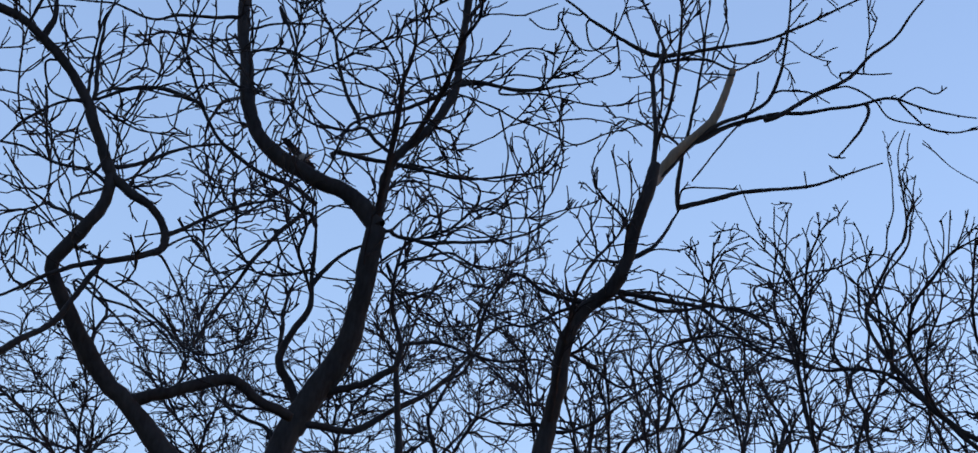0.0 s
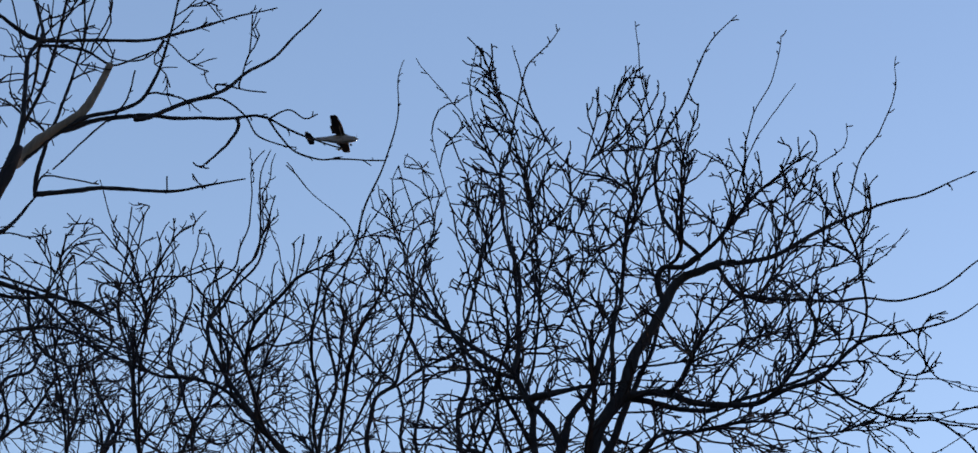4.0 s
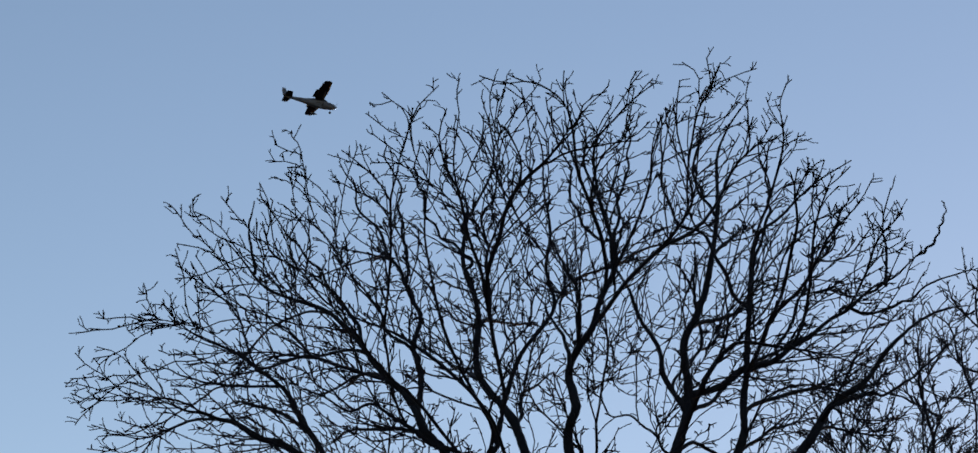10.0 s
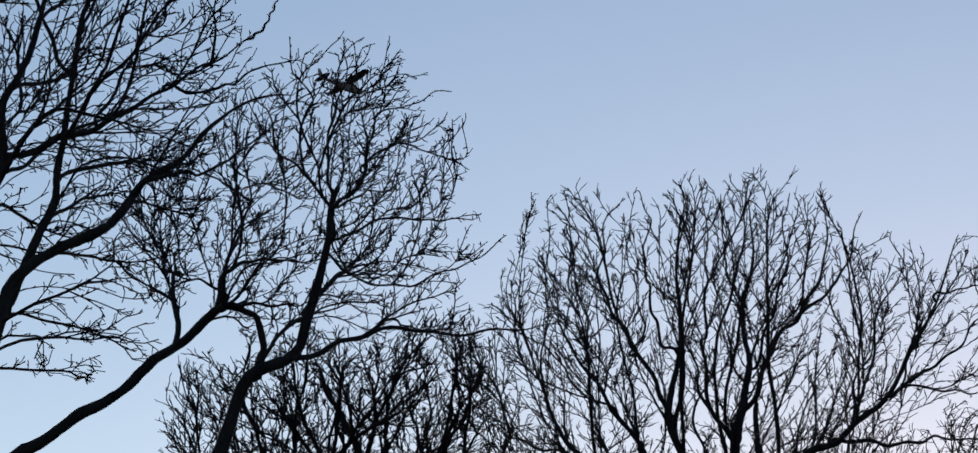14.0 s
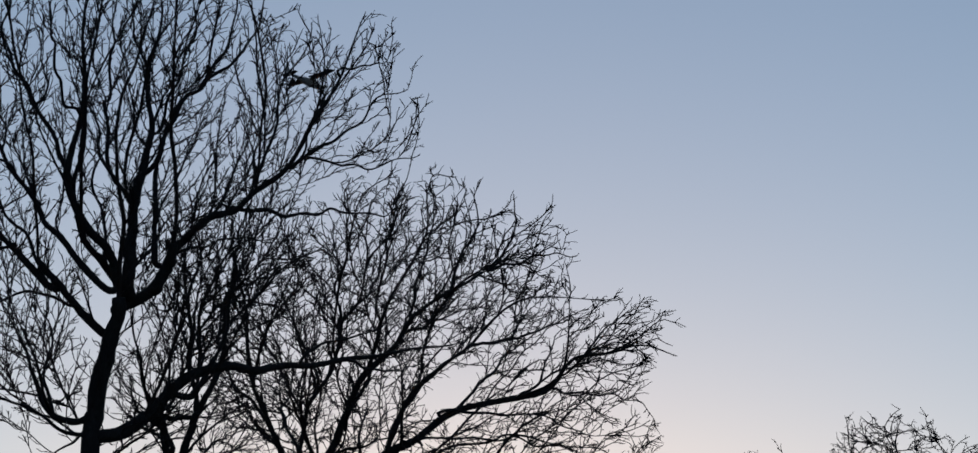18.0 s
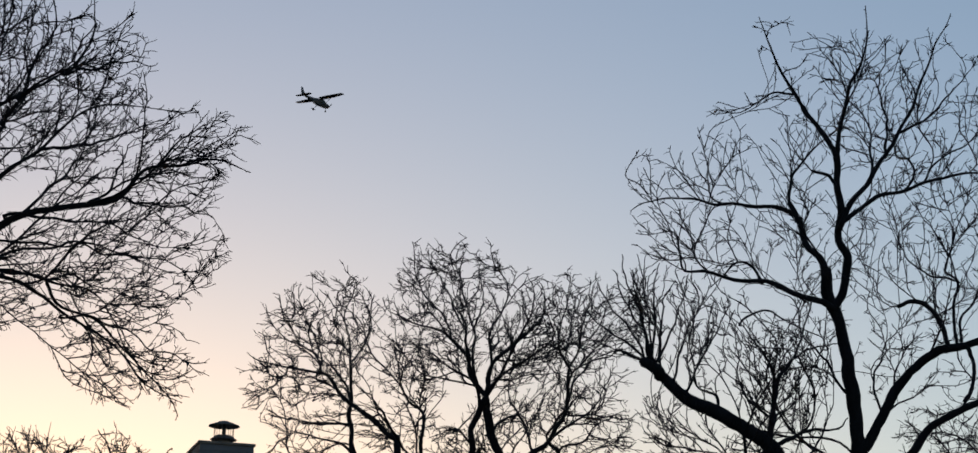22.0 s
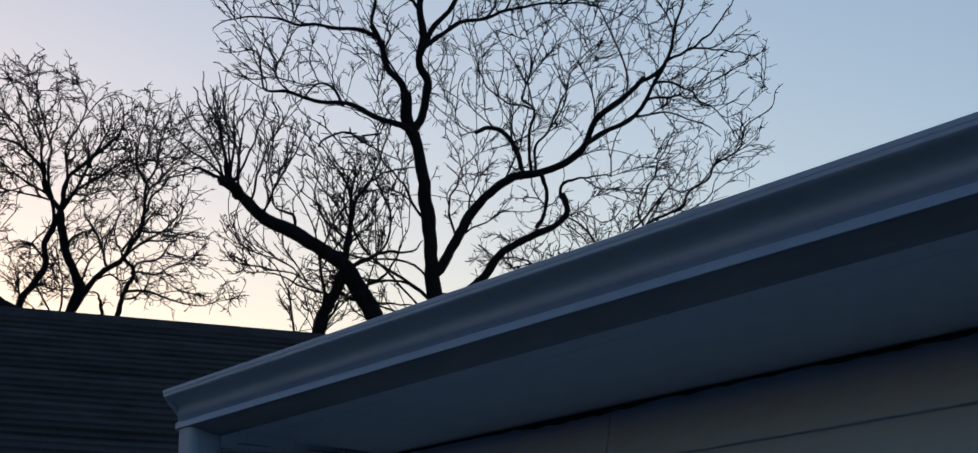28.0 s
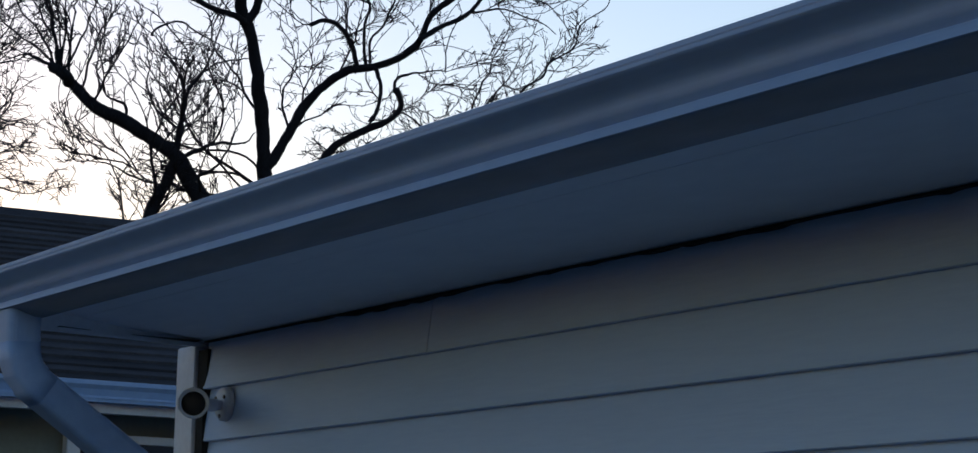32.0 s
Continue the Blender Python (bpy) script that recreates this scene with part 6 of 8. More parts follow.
rounded.limb(0.025, 0.011, (-3.24, 0.20, 14.02), (-3.59, 0.18, 14.55), (-3.94, 0.15, 15.00), (-4.33, 0.11, 15.44), (-4.48, 0.06, 15.74))
rounded.limb(0.025, 0.011, (-2.56, 0.16, 13.83), (-2.87, 0.09, 14.09), (-3.21, -0.02, 14.49), (-3.53, -0.16, 14.79))
rounded.limb(0.022, 0.008, (-2.12, 0.64, 15.34), (-2.49, 0.59, 15.71), (-2.77, 0.51, 16.15), (-2.85, 0.41, 16.87))
rounded.limb(0.022, 0.008, (-2.85, 0.37, 14.97), (-2.94, 0.48, 15.69), (-3.11, 0.65, 16.46), (-3.32, 0.85, 17.09))
rounded.limb(0.022, 0.008, (-2.25, 0.75, 15.90), (-1.97, 0.66, 16.49), (-1.95, 0.52, 17.03), (-2.09, 0.35, 17.36))
rounded.limb(0.022, 0.008, (0.74, -0.01, 15.86), (0.52, 0.01, 16.36), (0.57, 0.05, 16.90), (0.62, 0.09, 17.37))
rounded.limb(0.022, 0.007, (1.24, -0.34, 15.07), (1.43, -0.36, 15.65), (1.32, -0.40, 16.20), (1.44, -0.45, 16.70))
rounded.limb(0.022, 0.007, (2.73, -0.70, 14.70), (2.72, -0.66, 15.20), (2.57, -0.62, 15.62))
rounded.limb(0.018, 0.007, (3.14, -0.77, 15.06), (3.35, -0.79, 15.43), (3.37, -0.83, 15.70))
rounded.limb(0.022, 0.008, (-4.63, 0.40, 14.98), (-4.78, 0.43, 15.49), (-4.78, 0.49, 15.95))
rounded.limb(0.021, 0.007, (-4.10, -0.19, 13.21), (-4.59, -0.19, 13.16), (-5.10, -0.19, 13.27), (-5.55, -0.19, 13.39))
rounded.limb(0.022, 0.007, (-0.45, -0.40, 15.12), (-0.75, -0.37, 15.44), (-0.95, -0.32, 16.03), (-1.09, -0.25, 16.83))
rounded.limb(0.022, 0.007, (1.59, -0.27, 13.93), (1.78, -0.18, 14.63), (1.99, -0.04, 15.21), (2.28, 0.14, 15.91))
rounded.limb(0.022, 0.007, (2.26, -0.52, 14.43), (2.83, -0.50, 14.49), (3.33, -0.47, 14.87), (3.84, -0.43, 15.02))
rounded.limb(0.019, 0.010, (-0.17, 0.06, 11.69), (-0.10, 0.03, 11.80), (-0.07, -0.02, 11.88))
rounded.mass(-1.1, -0.0, 15.2, 2.8, 3.6, 1.6)
rounded.mass(-3.7, -0.0, 13.6, 1.8, 3.4, 1.4)
rounded.mass(-5.0, 0.0, 12.8, 1.7, 3.2, 0.8)
rounded.mass(1.8, -0.0, 14.7, 1.6, 3.2, 1.3)
rounded.mass(0.4, 0.0, 16.0, 1.9, 3.2, 1.0)
rounded.mass(-2.8, -0.0, 15.6, 1.2, 3.0, 0.7)
rounded.mass(-2.1, 0.0, 12.9, 1.3, 3.0, 0.6)
rounded.mass(1.2, -0.0, 13.3, 1.4, 3.0, 0.7)
rounded.mass(-0.6, -0.0, 12.7, 0.8, 2.6, 0.4)
rounded.mass(-4.0, 0.0, 12.3, 1.3, 2.8, 0.4)
rounded.mass(2.2, -0.0, 13.1, 1.0, 2.6, 0.5)
rounded.mass(-4.0, 0.0, 15.2, 0.7, 3.0, 0.6)
rounded.mass(-4.9, -0.0, 14.3, 0.7, 3.0, 0.5)
rounded.mass(1.7, 0.0, 11.6, 1.0, 2.6, 0.5)
rounded.mass(-1.0, -0.0, 11.2, 0.7, 2.6, 0.6)
rounded.mass(-2.5, 0.0, 11.8, 1.2, 2.8, 0.5)

knotty = Tree(-0.71, 31.02, 1.2)
knotty.stem(0.111, 0.037, (-0.40, 0.00, 11.14), (-0.10, -0.02, 11.62), (0.09, -0.05, 12.05), (0.24, -0.08, 12.57), (0.41, -0.12, 12.91), (0.78, -0.17, 13.24), (0.96, -0.21, 13.46), (1.05, -0.27, 13.80), (1.13, -0.32, 14.32), (1.21, -0.38, 14.75), (1.26, -0.44, 15.18), (1.30, -0.50, 15.62))
knotty.limb(0.049, 0.041, (0.47, -0.13, 12.97), (0.48, -0.19, 13.42), (0.37, -0.28, 13.76), (-0.04, -0.39, 13.81))
knotty.stem(0.087, 0.058, (-2.74, 0.00, 11.26), (-2.41, 0.00, 11.73), (-1.90, -0.00, 12.14), (-1.38, 0.00, 12.57), (-0.80, 0.00, 13.19), (-0.28, 0.00, 13.73), (-0.04, -0.39, 13.81))
knotty.limb(0.037, 0.020, (-0.04, -0.39, 13.81), (-0.12, -0.46, 14.12), (0.10, -0.56, 14.37), (0.57, -0.69, 14.41), (1.13, -0.84, 14.41))
knotty.limb(0.029, 0.016, (-0.01, -0.42, 13.80), (0.63, -0.42, 13.89), (1.15, -0.40, 13.98))
knotty.limb(0.045, 0.012, (0.74, -0.17, 13.22), (1.18, -0.19, 13.34), (1.57, -0.22, 13.52), (2.12, -0.26, 13.74), (2.61, -0.30, 13.76), (3.26, -0.35, 13.81), (3.92, -0.41, 13.89), (4.33, -0.46, 13.98))
knotty.limb(0.030, 0.008, (1.28, -0.42, 14.92), (1.24, -0.50, 15.43), (1.14, -0.63, 16.11), (1.13, -0.78, 16.69), (1.34, -0.96, 17.09), (1.56, -1.15, 17.49))
knotty.limb(0.025, 0.009, (1.33, -0.50, 15.35), (1.62, -0.50, 15.94), (1.71, -0.50, 16.60), (2.16, -0.49, 16.94), (2.49, -0.49, 17.16), (2.75, -0.49, 17.24))
knotty.limb(0.025, 0.008, (1.25, -0.48, 15.26), (0.87, -0.56, 15.74), (0.74, -0.68, 16.32), (0.83, -0.83, 16.72), (0.54, -1.01, 17.08), (0.46, -1.20, 17.45))
knotty.limb(0.021, 0.008, (1.62, -0.50, 15.94), (2.02, -0.51, 16.35), (2.45, -0.52, 16.29), (2.80, -0.54, 16.17), (3.05, -0.56, 16.05))
knotty.limb(0.021, 0.008, (1.28, -0.42, 14.92), (1.76, -0.49, 15.12), (2.33, -0.61, 15.26), (2.82, -0.76, 15.16), (3.09, -0.93, 15.15))
knotty.limb(0.021, 0.008, (1.21, -0.39, 14.66), (1.73, -0.46, 14.32), (2.30, -0.58, 14.28), (2.86, -0.72, 14.50), (3.24, -0.88, 14.74), (3.54, -1.06, 14.92))
knotty.limb(0.021, 0.008, (-0.05, -0.44, 13.89), (0.15, -0.46, 14.35), (0.56, -0.48, 14.46), (1.21, -0.51, 14.65))
knotty.limb(0.025, 0.009, (-0.05, -0.44, 13.89), (0.05, -0.37, 14.64), (0.16, -0.25, 15.44), (-0.07, -0.10, 16.14), (0.05, 0.07, 16.90))
knotty.limb(0.021, 0.008, (-0.06, -0.48, 13.96), (-0.40, -0.54, 14.08), (-0.72, -0.64, 13.92), (-0.91, -0.75, 13.42))
knotty.limb(0.017, 0.008, (1.13, -0.91, 16.62), (1.37, -0.95, 16.77), (1.68, -1.02, 17.00), (1.91, -1.10, 17.37))
knotty.limb(0.021, 0.009, (0.79, -0.62, 15.70), (0.43, -0.60, 16.05), (0.30, -0.56, 16.62), (0.02, -0.51, 16.99))
knotty.limb(0.021, 0.009, (0.16, -0.21, 15.45), (-0.29, -0.14, 15.72), (-0.64, -0.02, 15.93), (-0.85, 0.12, 16.35))
knotty.mass(2.5, 0.0, 16.6, 0.69, 0.80, 0.78)
knotty.mass(2.7, 0.0, 15.2, 0.85, 0.85, 0.51)
knotty.mass(1.4, 0.0, 17.4, 0.78, 0.80, 0.69)
knotty.mass(1.4, -0.0, 16.6, 1.3, 2.4, 1.3)
knotty.mass(1.9, 0.0, 15.1, 1.1, 2.4, 0.9)
knotty.mass(0.1, 0.0, 15.9, 0.9, 2.4, 1.3)
knotty.mass(-0.9, 0.0, 15.1, 1.1, 2.4, 1.1)
knotty.mass(0.6, -0.0, 14.3, 1.1, 2.0, 0.7)
knotty.mass(2.7, 0.0, 16.1, 0.5, 2.0, 0.6)
knotty.mass(2.6, 0.0, 14.0, 0.9, 2.0, 0.4)
knotty.mass(3.1, 0.0, 15.1, 0.5, 1.6, 0.5)

thicket = Tree(1.44, 38.00, -2.2)
thicket.stem(0.090, 0.033, (-0.32, 0.00, 12.52), (-0.21, -0.02, 13.14), (0.08, -0.09, 13.67), (-0.05, -0.22, 14.33), (-0.36, -0.42, 14.96), (-0.75, -0.69, 15.55))
thicket.stem(0.074, 0.029, (0.17, 0.00, 12.56), (0.63, -0.01, 13.20), (1.08, -0.04, 13.94), (1.37, -0.09, 14.67), (1.68, -0.14, 15.22), (1.89, -0.22, 15.95))
thicket.stem(0.057, 0.021, (-0.74, -0.00, 12.50), (-1.05, 0.04, 13.27), (-1.45, 0.15, 13.99), (-2.03, 0.35, 14.73))
thicket.stem(0.057, 0.021, (1.09, 0.00, 12.62), (1.38, 0.02, 13.27), (1.16, 0.12, 14.18), (0.86, 0.25, 14.93), (0.70, 0.53, 16.13))
thicket.limb(0.041, 0.016, (0.08, -0.09, 13.67), (0.37, -0.10, 14.41), (0.40, -0.12, 15.13), (0.26, -0.16, 15.84))
thicket.stem(0.037, 0.016, (-1.96, 0.00, 12.41), (-2.22, 0.03, 13.36), (-1.98, 0.13, 14.30), (-2.22, 0.24, 15.04))
thicket.stem(0.037, 0.016, (2.10, 0.00, 12.69), (2.14, 0.03, 13.50), (1.93, 0.11, 14.23), (2.15, 0.25, 15.03))
thicket.mass(-0.6, 0.0, 14.5, 2.5, 4.5, 1.4)
thicket.mass(1.1, -0.0, 14.9, 1.4, 4.0, 1.6)
thicket.mass(2.4, 0.0, 13.7, 1.3, 3.5, 0.9)
thicket.mass(-2.6, 0.0, 14.7, 0.8, 2.5, 1.2)
thicket.mass(-1.1, 0.0, 13.5, 2.1, 2.5, 0.6)
thicket.mass(0.4, 0.0, 13.7, 1.1, 2.5, 0.6)

domed = Tree(6.62, 35.41, -10.6)
domed.stem(0.154, 0.110, (-0.03, 0.00, 10.01), (0.01, -0.04, 11.01), (0.08, -0.11, 11.55), (0.16, -0.20, 11.98), (0.25, -0.30, 12.31), (0.25, -0.41, 12.58))
domed.limb(0.103, 0.080, (0.27, 0.14, 12.60), (0.68, 0.06, 12.82), (0.94, -0.07, 13.18), (1.01, -0.24, 13.53))
domed.limb(0.074, 0.051, (0.21, 0.08, 12.07), (-0.28, 0.04, 12.46), (-0.62, -0.04, 12.81), (-0.96, -0.13, 13.16))
domed.limb(0.070, 0.024, (0.33, 0.18, 12.88), (-0.12, 0.13, 13.39), (-0.35, 0.05, 13.84), (-0.53, -0.05, 14.40), (-0.51, -0.16, 14.86), (-0.45, -0.28, 15.53), (-0.72, -0.42, 16.17))
domed.limb(0.113, 0.054, (0.36, 0.00, 12.85), (0.37, 0.04, 13.32), (0.39, 0.12, 13.94), (0.41, 0.21, 14.47), (0.52, 0.31, 14.92), (0.59, 0.43, 15.59))
domed.limb(0.048, 0.013, (0.59, 0.40, 15.58), (0.52, 0.45, 16.12), (0.52, 0.54, 16.68), (0.59, 0.64, 17.27), (0.63, 0.76, 17.97), (0.57, 0.89, 18.64))
domed.limb(0.048, 0.012, (0.46, 0.21, 14.58), (0.71, 0.21, 14.99), (0.85, 0.20, 15.51), (1.04, 0.20, 15.93), (1.37, 0.19, 16.41), (1.66, 0.19, 16.99), (1.76, 0.18, 17.64), (1.75, 0.18, 18.34))
domed.limb(0.075, 0.014, (0.85, 0.00, 12.86), (1.01, -0.03, 13.41), (1.15, -0.07, 13.69), (1.47, -0.13, 14.03), (1.94, -0.19, 14.17), (2.22, -0.26, 14.51), (2.60, -0.33, 14.84), (2.92, -0.41, 15.23), (3.16, -0.50, 15.81), (3.40, -0.59, 16.40), (3.63, -0.68, 16.89), (3.73, -0.78, 17.32))
domed.limb(0.038, 0.009, (1.89, -0.19, 14.13), (2.41, -0.27, 14.11), (2.96, -0.41, 14.12), (3.51, -0.58, 14.08), (3.95, -0.77, 14.07), (4.40, -0.98, 14.16))
domed.limb(0.034, 0.010, (2.59, -0.35, 14.84), (3.07, -0.32, 15.16), (3.56, -0.27, 15.50), (3.96, -0.20, 16.05), (4.50, -0.13, 16.36))
domed.limb(0.024, 0.009, (2.92, -0.41, 15.02), (3.44, -0.42, 14.91), (4.01, -0.43, 14.94), (4.67, -0.44, 15.16))
domed.limb(0.052, 0.038, (0.73, -0.02, 13.30), (0.72, 0.03, 13.72), (0.72, 0.10, 14.34), (0.71, 0.20, 14.89))
domed.limb(0.080, 0.015, (0.22, 0.00, 12.85), (-0.03, -0.02, 13.46), (-0.37, -0.06, 13.96), (-0.57, -0.10, 14.39), (-0.54, -0.15, 14.93), (-0.51, -0.20, 15.53), (-0.57, -0.26, 16.22), (-0.50, -0.32, 17.04), (-0.41, -0.39, 18.08))
domed.limb(0.043, 0.010, (-0.60, -0.11, 14.44), (-0.83, -0.06, 14.96), (-1.23, 0.02, 15.59), (-1.50, 0.12, 16.25), (-1.68, 0.23, 16.93), (-1.66, 0.35, 17.79), (-1.44, 0.49, 18.46))
domed.limb(0.061, 0.010, (-0.76, 0.00, 12.82), (-1.25, -0.04, 13.35), (-1.73, -0.09, 13.61), (-2.12, -0.17, 13.98), (-2.33, -0.25, 14.44), (-2.54, -0.34, 14.91), (-2.84, -0.44, 15.48), (-3.06, -0.55, 16.05))
domed.limb(0.061, 0.010, (-0.01, 0.00, 12.84), (-0.50, 0.05, 13.40), (-0.89, 0.14, 13.81), (-1.09, 0.25, 14.15), (-1.46, 0.38, 14.79), (-2.03, 0.51, 15.66), (-2.36, 0.66, 16.34), (-2.61, 0.82, 17.26))
domed.limb(0.028, 0.009, (-1.35, -0.05, 13.44), (-1.91, 0.01, 13.15), (-2.38, 0.10, 13.21))
domed.limb(0.024, 0.010, (-2.02, -0.15, 13.88), (-2.60, -0.17, 13.96), (-3.18, -0.20, 14.24), (-3.57, -0.24, 14.52))
domed.limb(0.043, 0.010, (0.39, 0.14, 14.15), (0.14, 0.15, 14.55), (-0.06, 0.16, 15.16), (-0.13, 0.17, 15.79), (-0.09, 0.19, 16.42), (-0.11, 0.21, 17.28), (-0.16, 0.23, 18.37))
domed.limb(0.029, 0.010, (-0.51, -0.20, 15.53), (-0.86, -0.16, 16.05), (-1.03, -0.09, 16.81), (-1.01, -0.01, 17.70), (-1.23, 0.09, 18.39))
domed.limb(0.029, 0.010, (0.59, 0.40, 15.58), (0.89, 0.33, 16.29), (1.12, 0.21, 16.99), (1.16, 0.06, 17.68), (1.20, -0.11, 18.30))
domed.limb(0.029, 0.010, (1.37, 0.19, 16.41), (1.86, 0.21, 16.79), (2.15, 0.23, 17.45), (2.35, 0.25, 18.17))
domed.limb(0.029, 0.010, (2.22, -0.28, 14.50), (2.42, -0.21, 15.29), (2.52, -0.09, 16.16), (2.83, 0.05, 16.97), (2.99, 0.22, 17.52))
domed.limb(0.024, 0.010, (-1.45, 0.34, 14.78), (-1.89, 0.30, 14.96), (-2.30, 0.23, 15.44), (-2.70, 0.14, 15.81), (-3.19, 0.04, 16.07))
domed.limb(0.024, 0.010, (-2.03, 0.48, 15.65), (-1.96, 0.56, 16.31), (-2.19, 0.68, 17.11), (-2.14, 0.84, 17.94))
domed.limb(0.024, 0.010, (-1.23, 0.02, 15.59), (-1.06, 0.07, 16.14), (-1.28, 0.16, 17.02))
domed.limb(0.024, 0.010, (0.52, 0.49, 16.67), (0.24, 0.57, 17.12), (0.18, 0.70, 17.93), (0.12, 0.85, 18.67))
domed.limb(0.024, 0.010, (3.39, -0.63, 16.38), (3.77, -0.66, 16.48), (4.10, -0.71, 16.58))
domed.limb(0.024, 0.009, (1.01, -0.03, 13.41), (1.38, -0.11, 13.59), (1.94, -0.24, 13.66), (2.49, -0.41, 13.62))
domed.limb(0.031, 0.012, (-0.42, -0.12, 12.54), (-1.06, -0.10, 12.68), (-1.68, -0.06, 12.41), (-2.28, 0.03, 11.91))
domed.limb(0.109, 0.024, (0.35, 0.00, 10.67), (0.87, 0.05, 10.98), (1.28, 0.14, 11.52), (2.00, 0.25, 11.84), (2.39, 0.37, 11.79), (3.04, 0.51, 12.00), (3.81, 0.66, 12.17), (4.88, 0.82, 12.41), (5.68, 0.99, 12.70))
domed.limb(0.055, 0.019, (1.39, 0.12, 11.33), (1.72, 0.08, 11.82), (1.90, 0.01, 12.49), (1.99, -0.07, 13.06))
domed.limb(0.028, 0.010, (3.04, 0.51, 12.00), (3.40, 0.45, 12.36), (4.04, 0.36, 12.48), (4.49, 0.24, 12.89))
domed.limb(0.028, 0.010, (3.81, 0.62, 12.16), (4.40, 0.71, 12.02), (4.99, 0.85, 12.20))
domed.limb(0.060, 0.018, (-0.00, 0.00, 10.94), (-0.23, -0.07, 10.73), (-0.59, -0.18, 10.87), (-0.88, -0.31, 11.28), (-1.15, -0.46, 11.88), (-1.45, -0.63, 12.38))
domed.limb(0.036, 0.014, (-0.02, -0.05, 10.56), (-0.48, -0.11, 10.61), (-0.90, -0.20, 10.89), (-1.26, -0.31, 10.98), (-1.73, -0.43, 11.29))
domed.limb(0.032, 0.014, (-0.59, -0.18, 10.87), (-0.72, -0.14, 11.43), (-0.71, -0.07, 12.02), (-0.94, 0.01, 12.61))
domed.limb(0.032, 0.009, (0.00, -0.02, 10.85), (-0.33, -0.10, 10.39), (-0.76, -0.23, 10.10))
domed.mass(-0.8, 0.0, 11.8, 0.83, 0.83, 0.83)
domed.mass(-1.0, 0.0, 10.7, 0.82, 0.82, 0.45)
domed.mass(-1.7, 0.0, 11.8, 0.73, 0.80, 0.82)
domed.mass(0.3, 0.0, 16.6, 2.3, 3.6, 1.7)
domed.mass(-1.9, 0.0, 15.2, 2.1, 3.4, 2.0)
domed.mass(2.4, 0.0, 16.0, 1.6, 3.2, 1.3)
domed.mass(3.9, -0.0, 16.7, 0.7, 2.0, 0.8)
domed.mass(4.0, -0.0, 15.4, 0.7, 2.0, 0.5)
domed.mass(-1.9, 0.0, 12.6, 2.0, 3.2, 1.1)
domed.mass(1.8, 0.0, 14.5, 1.4, 2.8, 0.8)
domed.mass(-1.2, 0.0, 11.4, 1.8, 3.0, 0.8)
domed.mass(1.4, 0.0, 12.3, 1.1, 2.6, 1.0)
domed.mass(1.0, -0.0, 10.5, 1.0, 2.6, 0.8)
domed.mass(-0.2, -0.0, 13.7, 0.8, 2.5, 0.7)
domed.mass(4.5, -0.0, 15.7, 0.5, 2.0, 0.5)
domed.mass(-2.3, 0.0, 15.9, 1.0, 2.6, 1.0)
domed.mass(-2.2, 0.0, 17.2, 1.0, 2.6, 1.0)
domed.mass(0.1, -0.0, 14.4, 1.0, 2.6, 0.9)
domed.mass(2.0, -0.0, 14.7, 1.0, 2.6, 0.7)
domed.mass(0.4, 0.0, 13.5, 1.1, 2.6, 0.6)

wide = Tree(10.90, 39.54, -15.5)
wide.stem(0.088, 0.016, (0.51, 0.00, 10.88), (0.30, -0.01, 11.35), (0.42, -0.01, 11.67), (0.60, -0.02, 12.11), (0.84, -0.04, 12.56), (1.13, -0.05, 13.11), (1.43, -0.06, 13.46), (1.82, -0.08, 14.03), (2.44, -0.10, 14.51), (3.18, -0.11, 15.00), (3.81, -0.13, 15.61))
wide.stem(0.088, 0.011, (0.88, 0.00, 10.90), (1.22, -0.02, 11.29), (1.51, -0.04, 11.72), (1.91, -0.08, 12.06), (2.42, -0.12, 12.40), (2.94, -0.16, 12.66), (3.67, -0.21, 12.67), (4.30, -0.26, 12.85), (4.71, -0.31, 13.36), (5.34, -0.37, 13.49), (5.87, -0.42, 13.62), (6.35, -0.49, 13.46))
wide.limb(0.052, 0.011, (1.51, -0.04, 11.78), (1.88, -0.12, 12.81), (2.38, -0.25, 13.24), (2.88, -0.41, 13.56), (3.38, -0.59, 14.09), (3.99, -0.78, 14.28), (4.60, -1.00, 14.26))
wide.limb(0.047, 0.011, (1.22, -0.02, 11.29), (2.05, 0.08, 11.46), (2.69, 0.23, 11.53), (3.34, 0.42, 11.61), (4.22, 0.63, 11.48))
wide.stem(0.062, 0.010, (-0.15, 0.00, 10.85), (-0.31, -0.10, 11.72), (-0.56, -0.27, 12.31), (-0.79, -0.48, 12.78), (-1.01, -0.71, 13.78), (-1.15, -0.97, 14.35), (-1.25, -1.25, 15.12), (-1.13, -1.56, 15.68))
wide.stem(0.052, 0.011, (0.15, 0.00, 10.86), (-0.01, 0.00, 11.87), (0.12, 0.00, 12.42), (0.49, 0.00, 13.20), (0.61, 0.00, 13.98), (0.52, 0.01, 14.54), (0.69, 0.01, 15.34), (0.75, 0.01, 16.26))
wide.limb(0.027, 0.008, (4.71, -0.31, 13.36), (5.04, -0.20, 13.85), (5.59, -0.02, 14.39))
wide.limb(0.027, 0.008, (4.30, -0.26, 12.85), (5.14, -0.40, 12.75), (5.75, -0.64, 12.56))
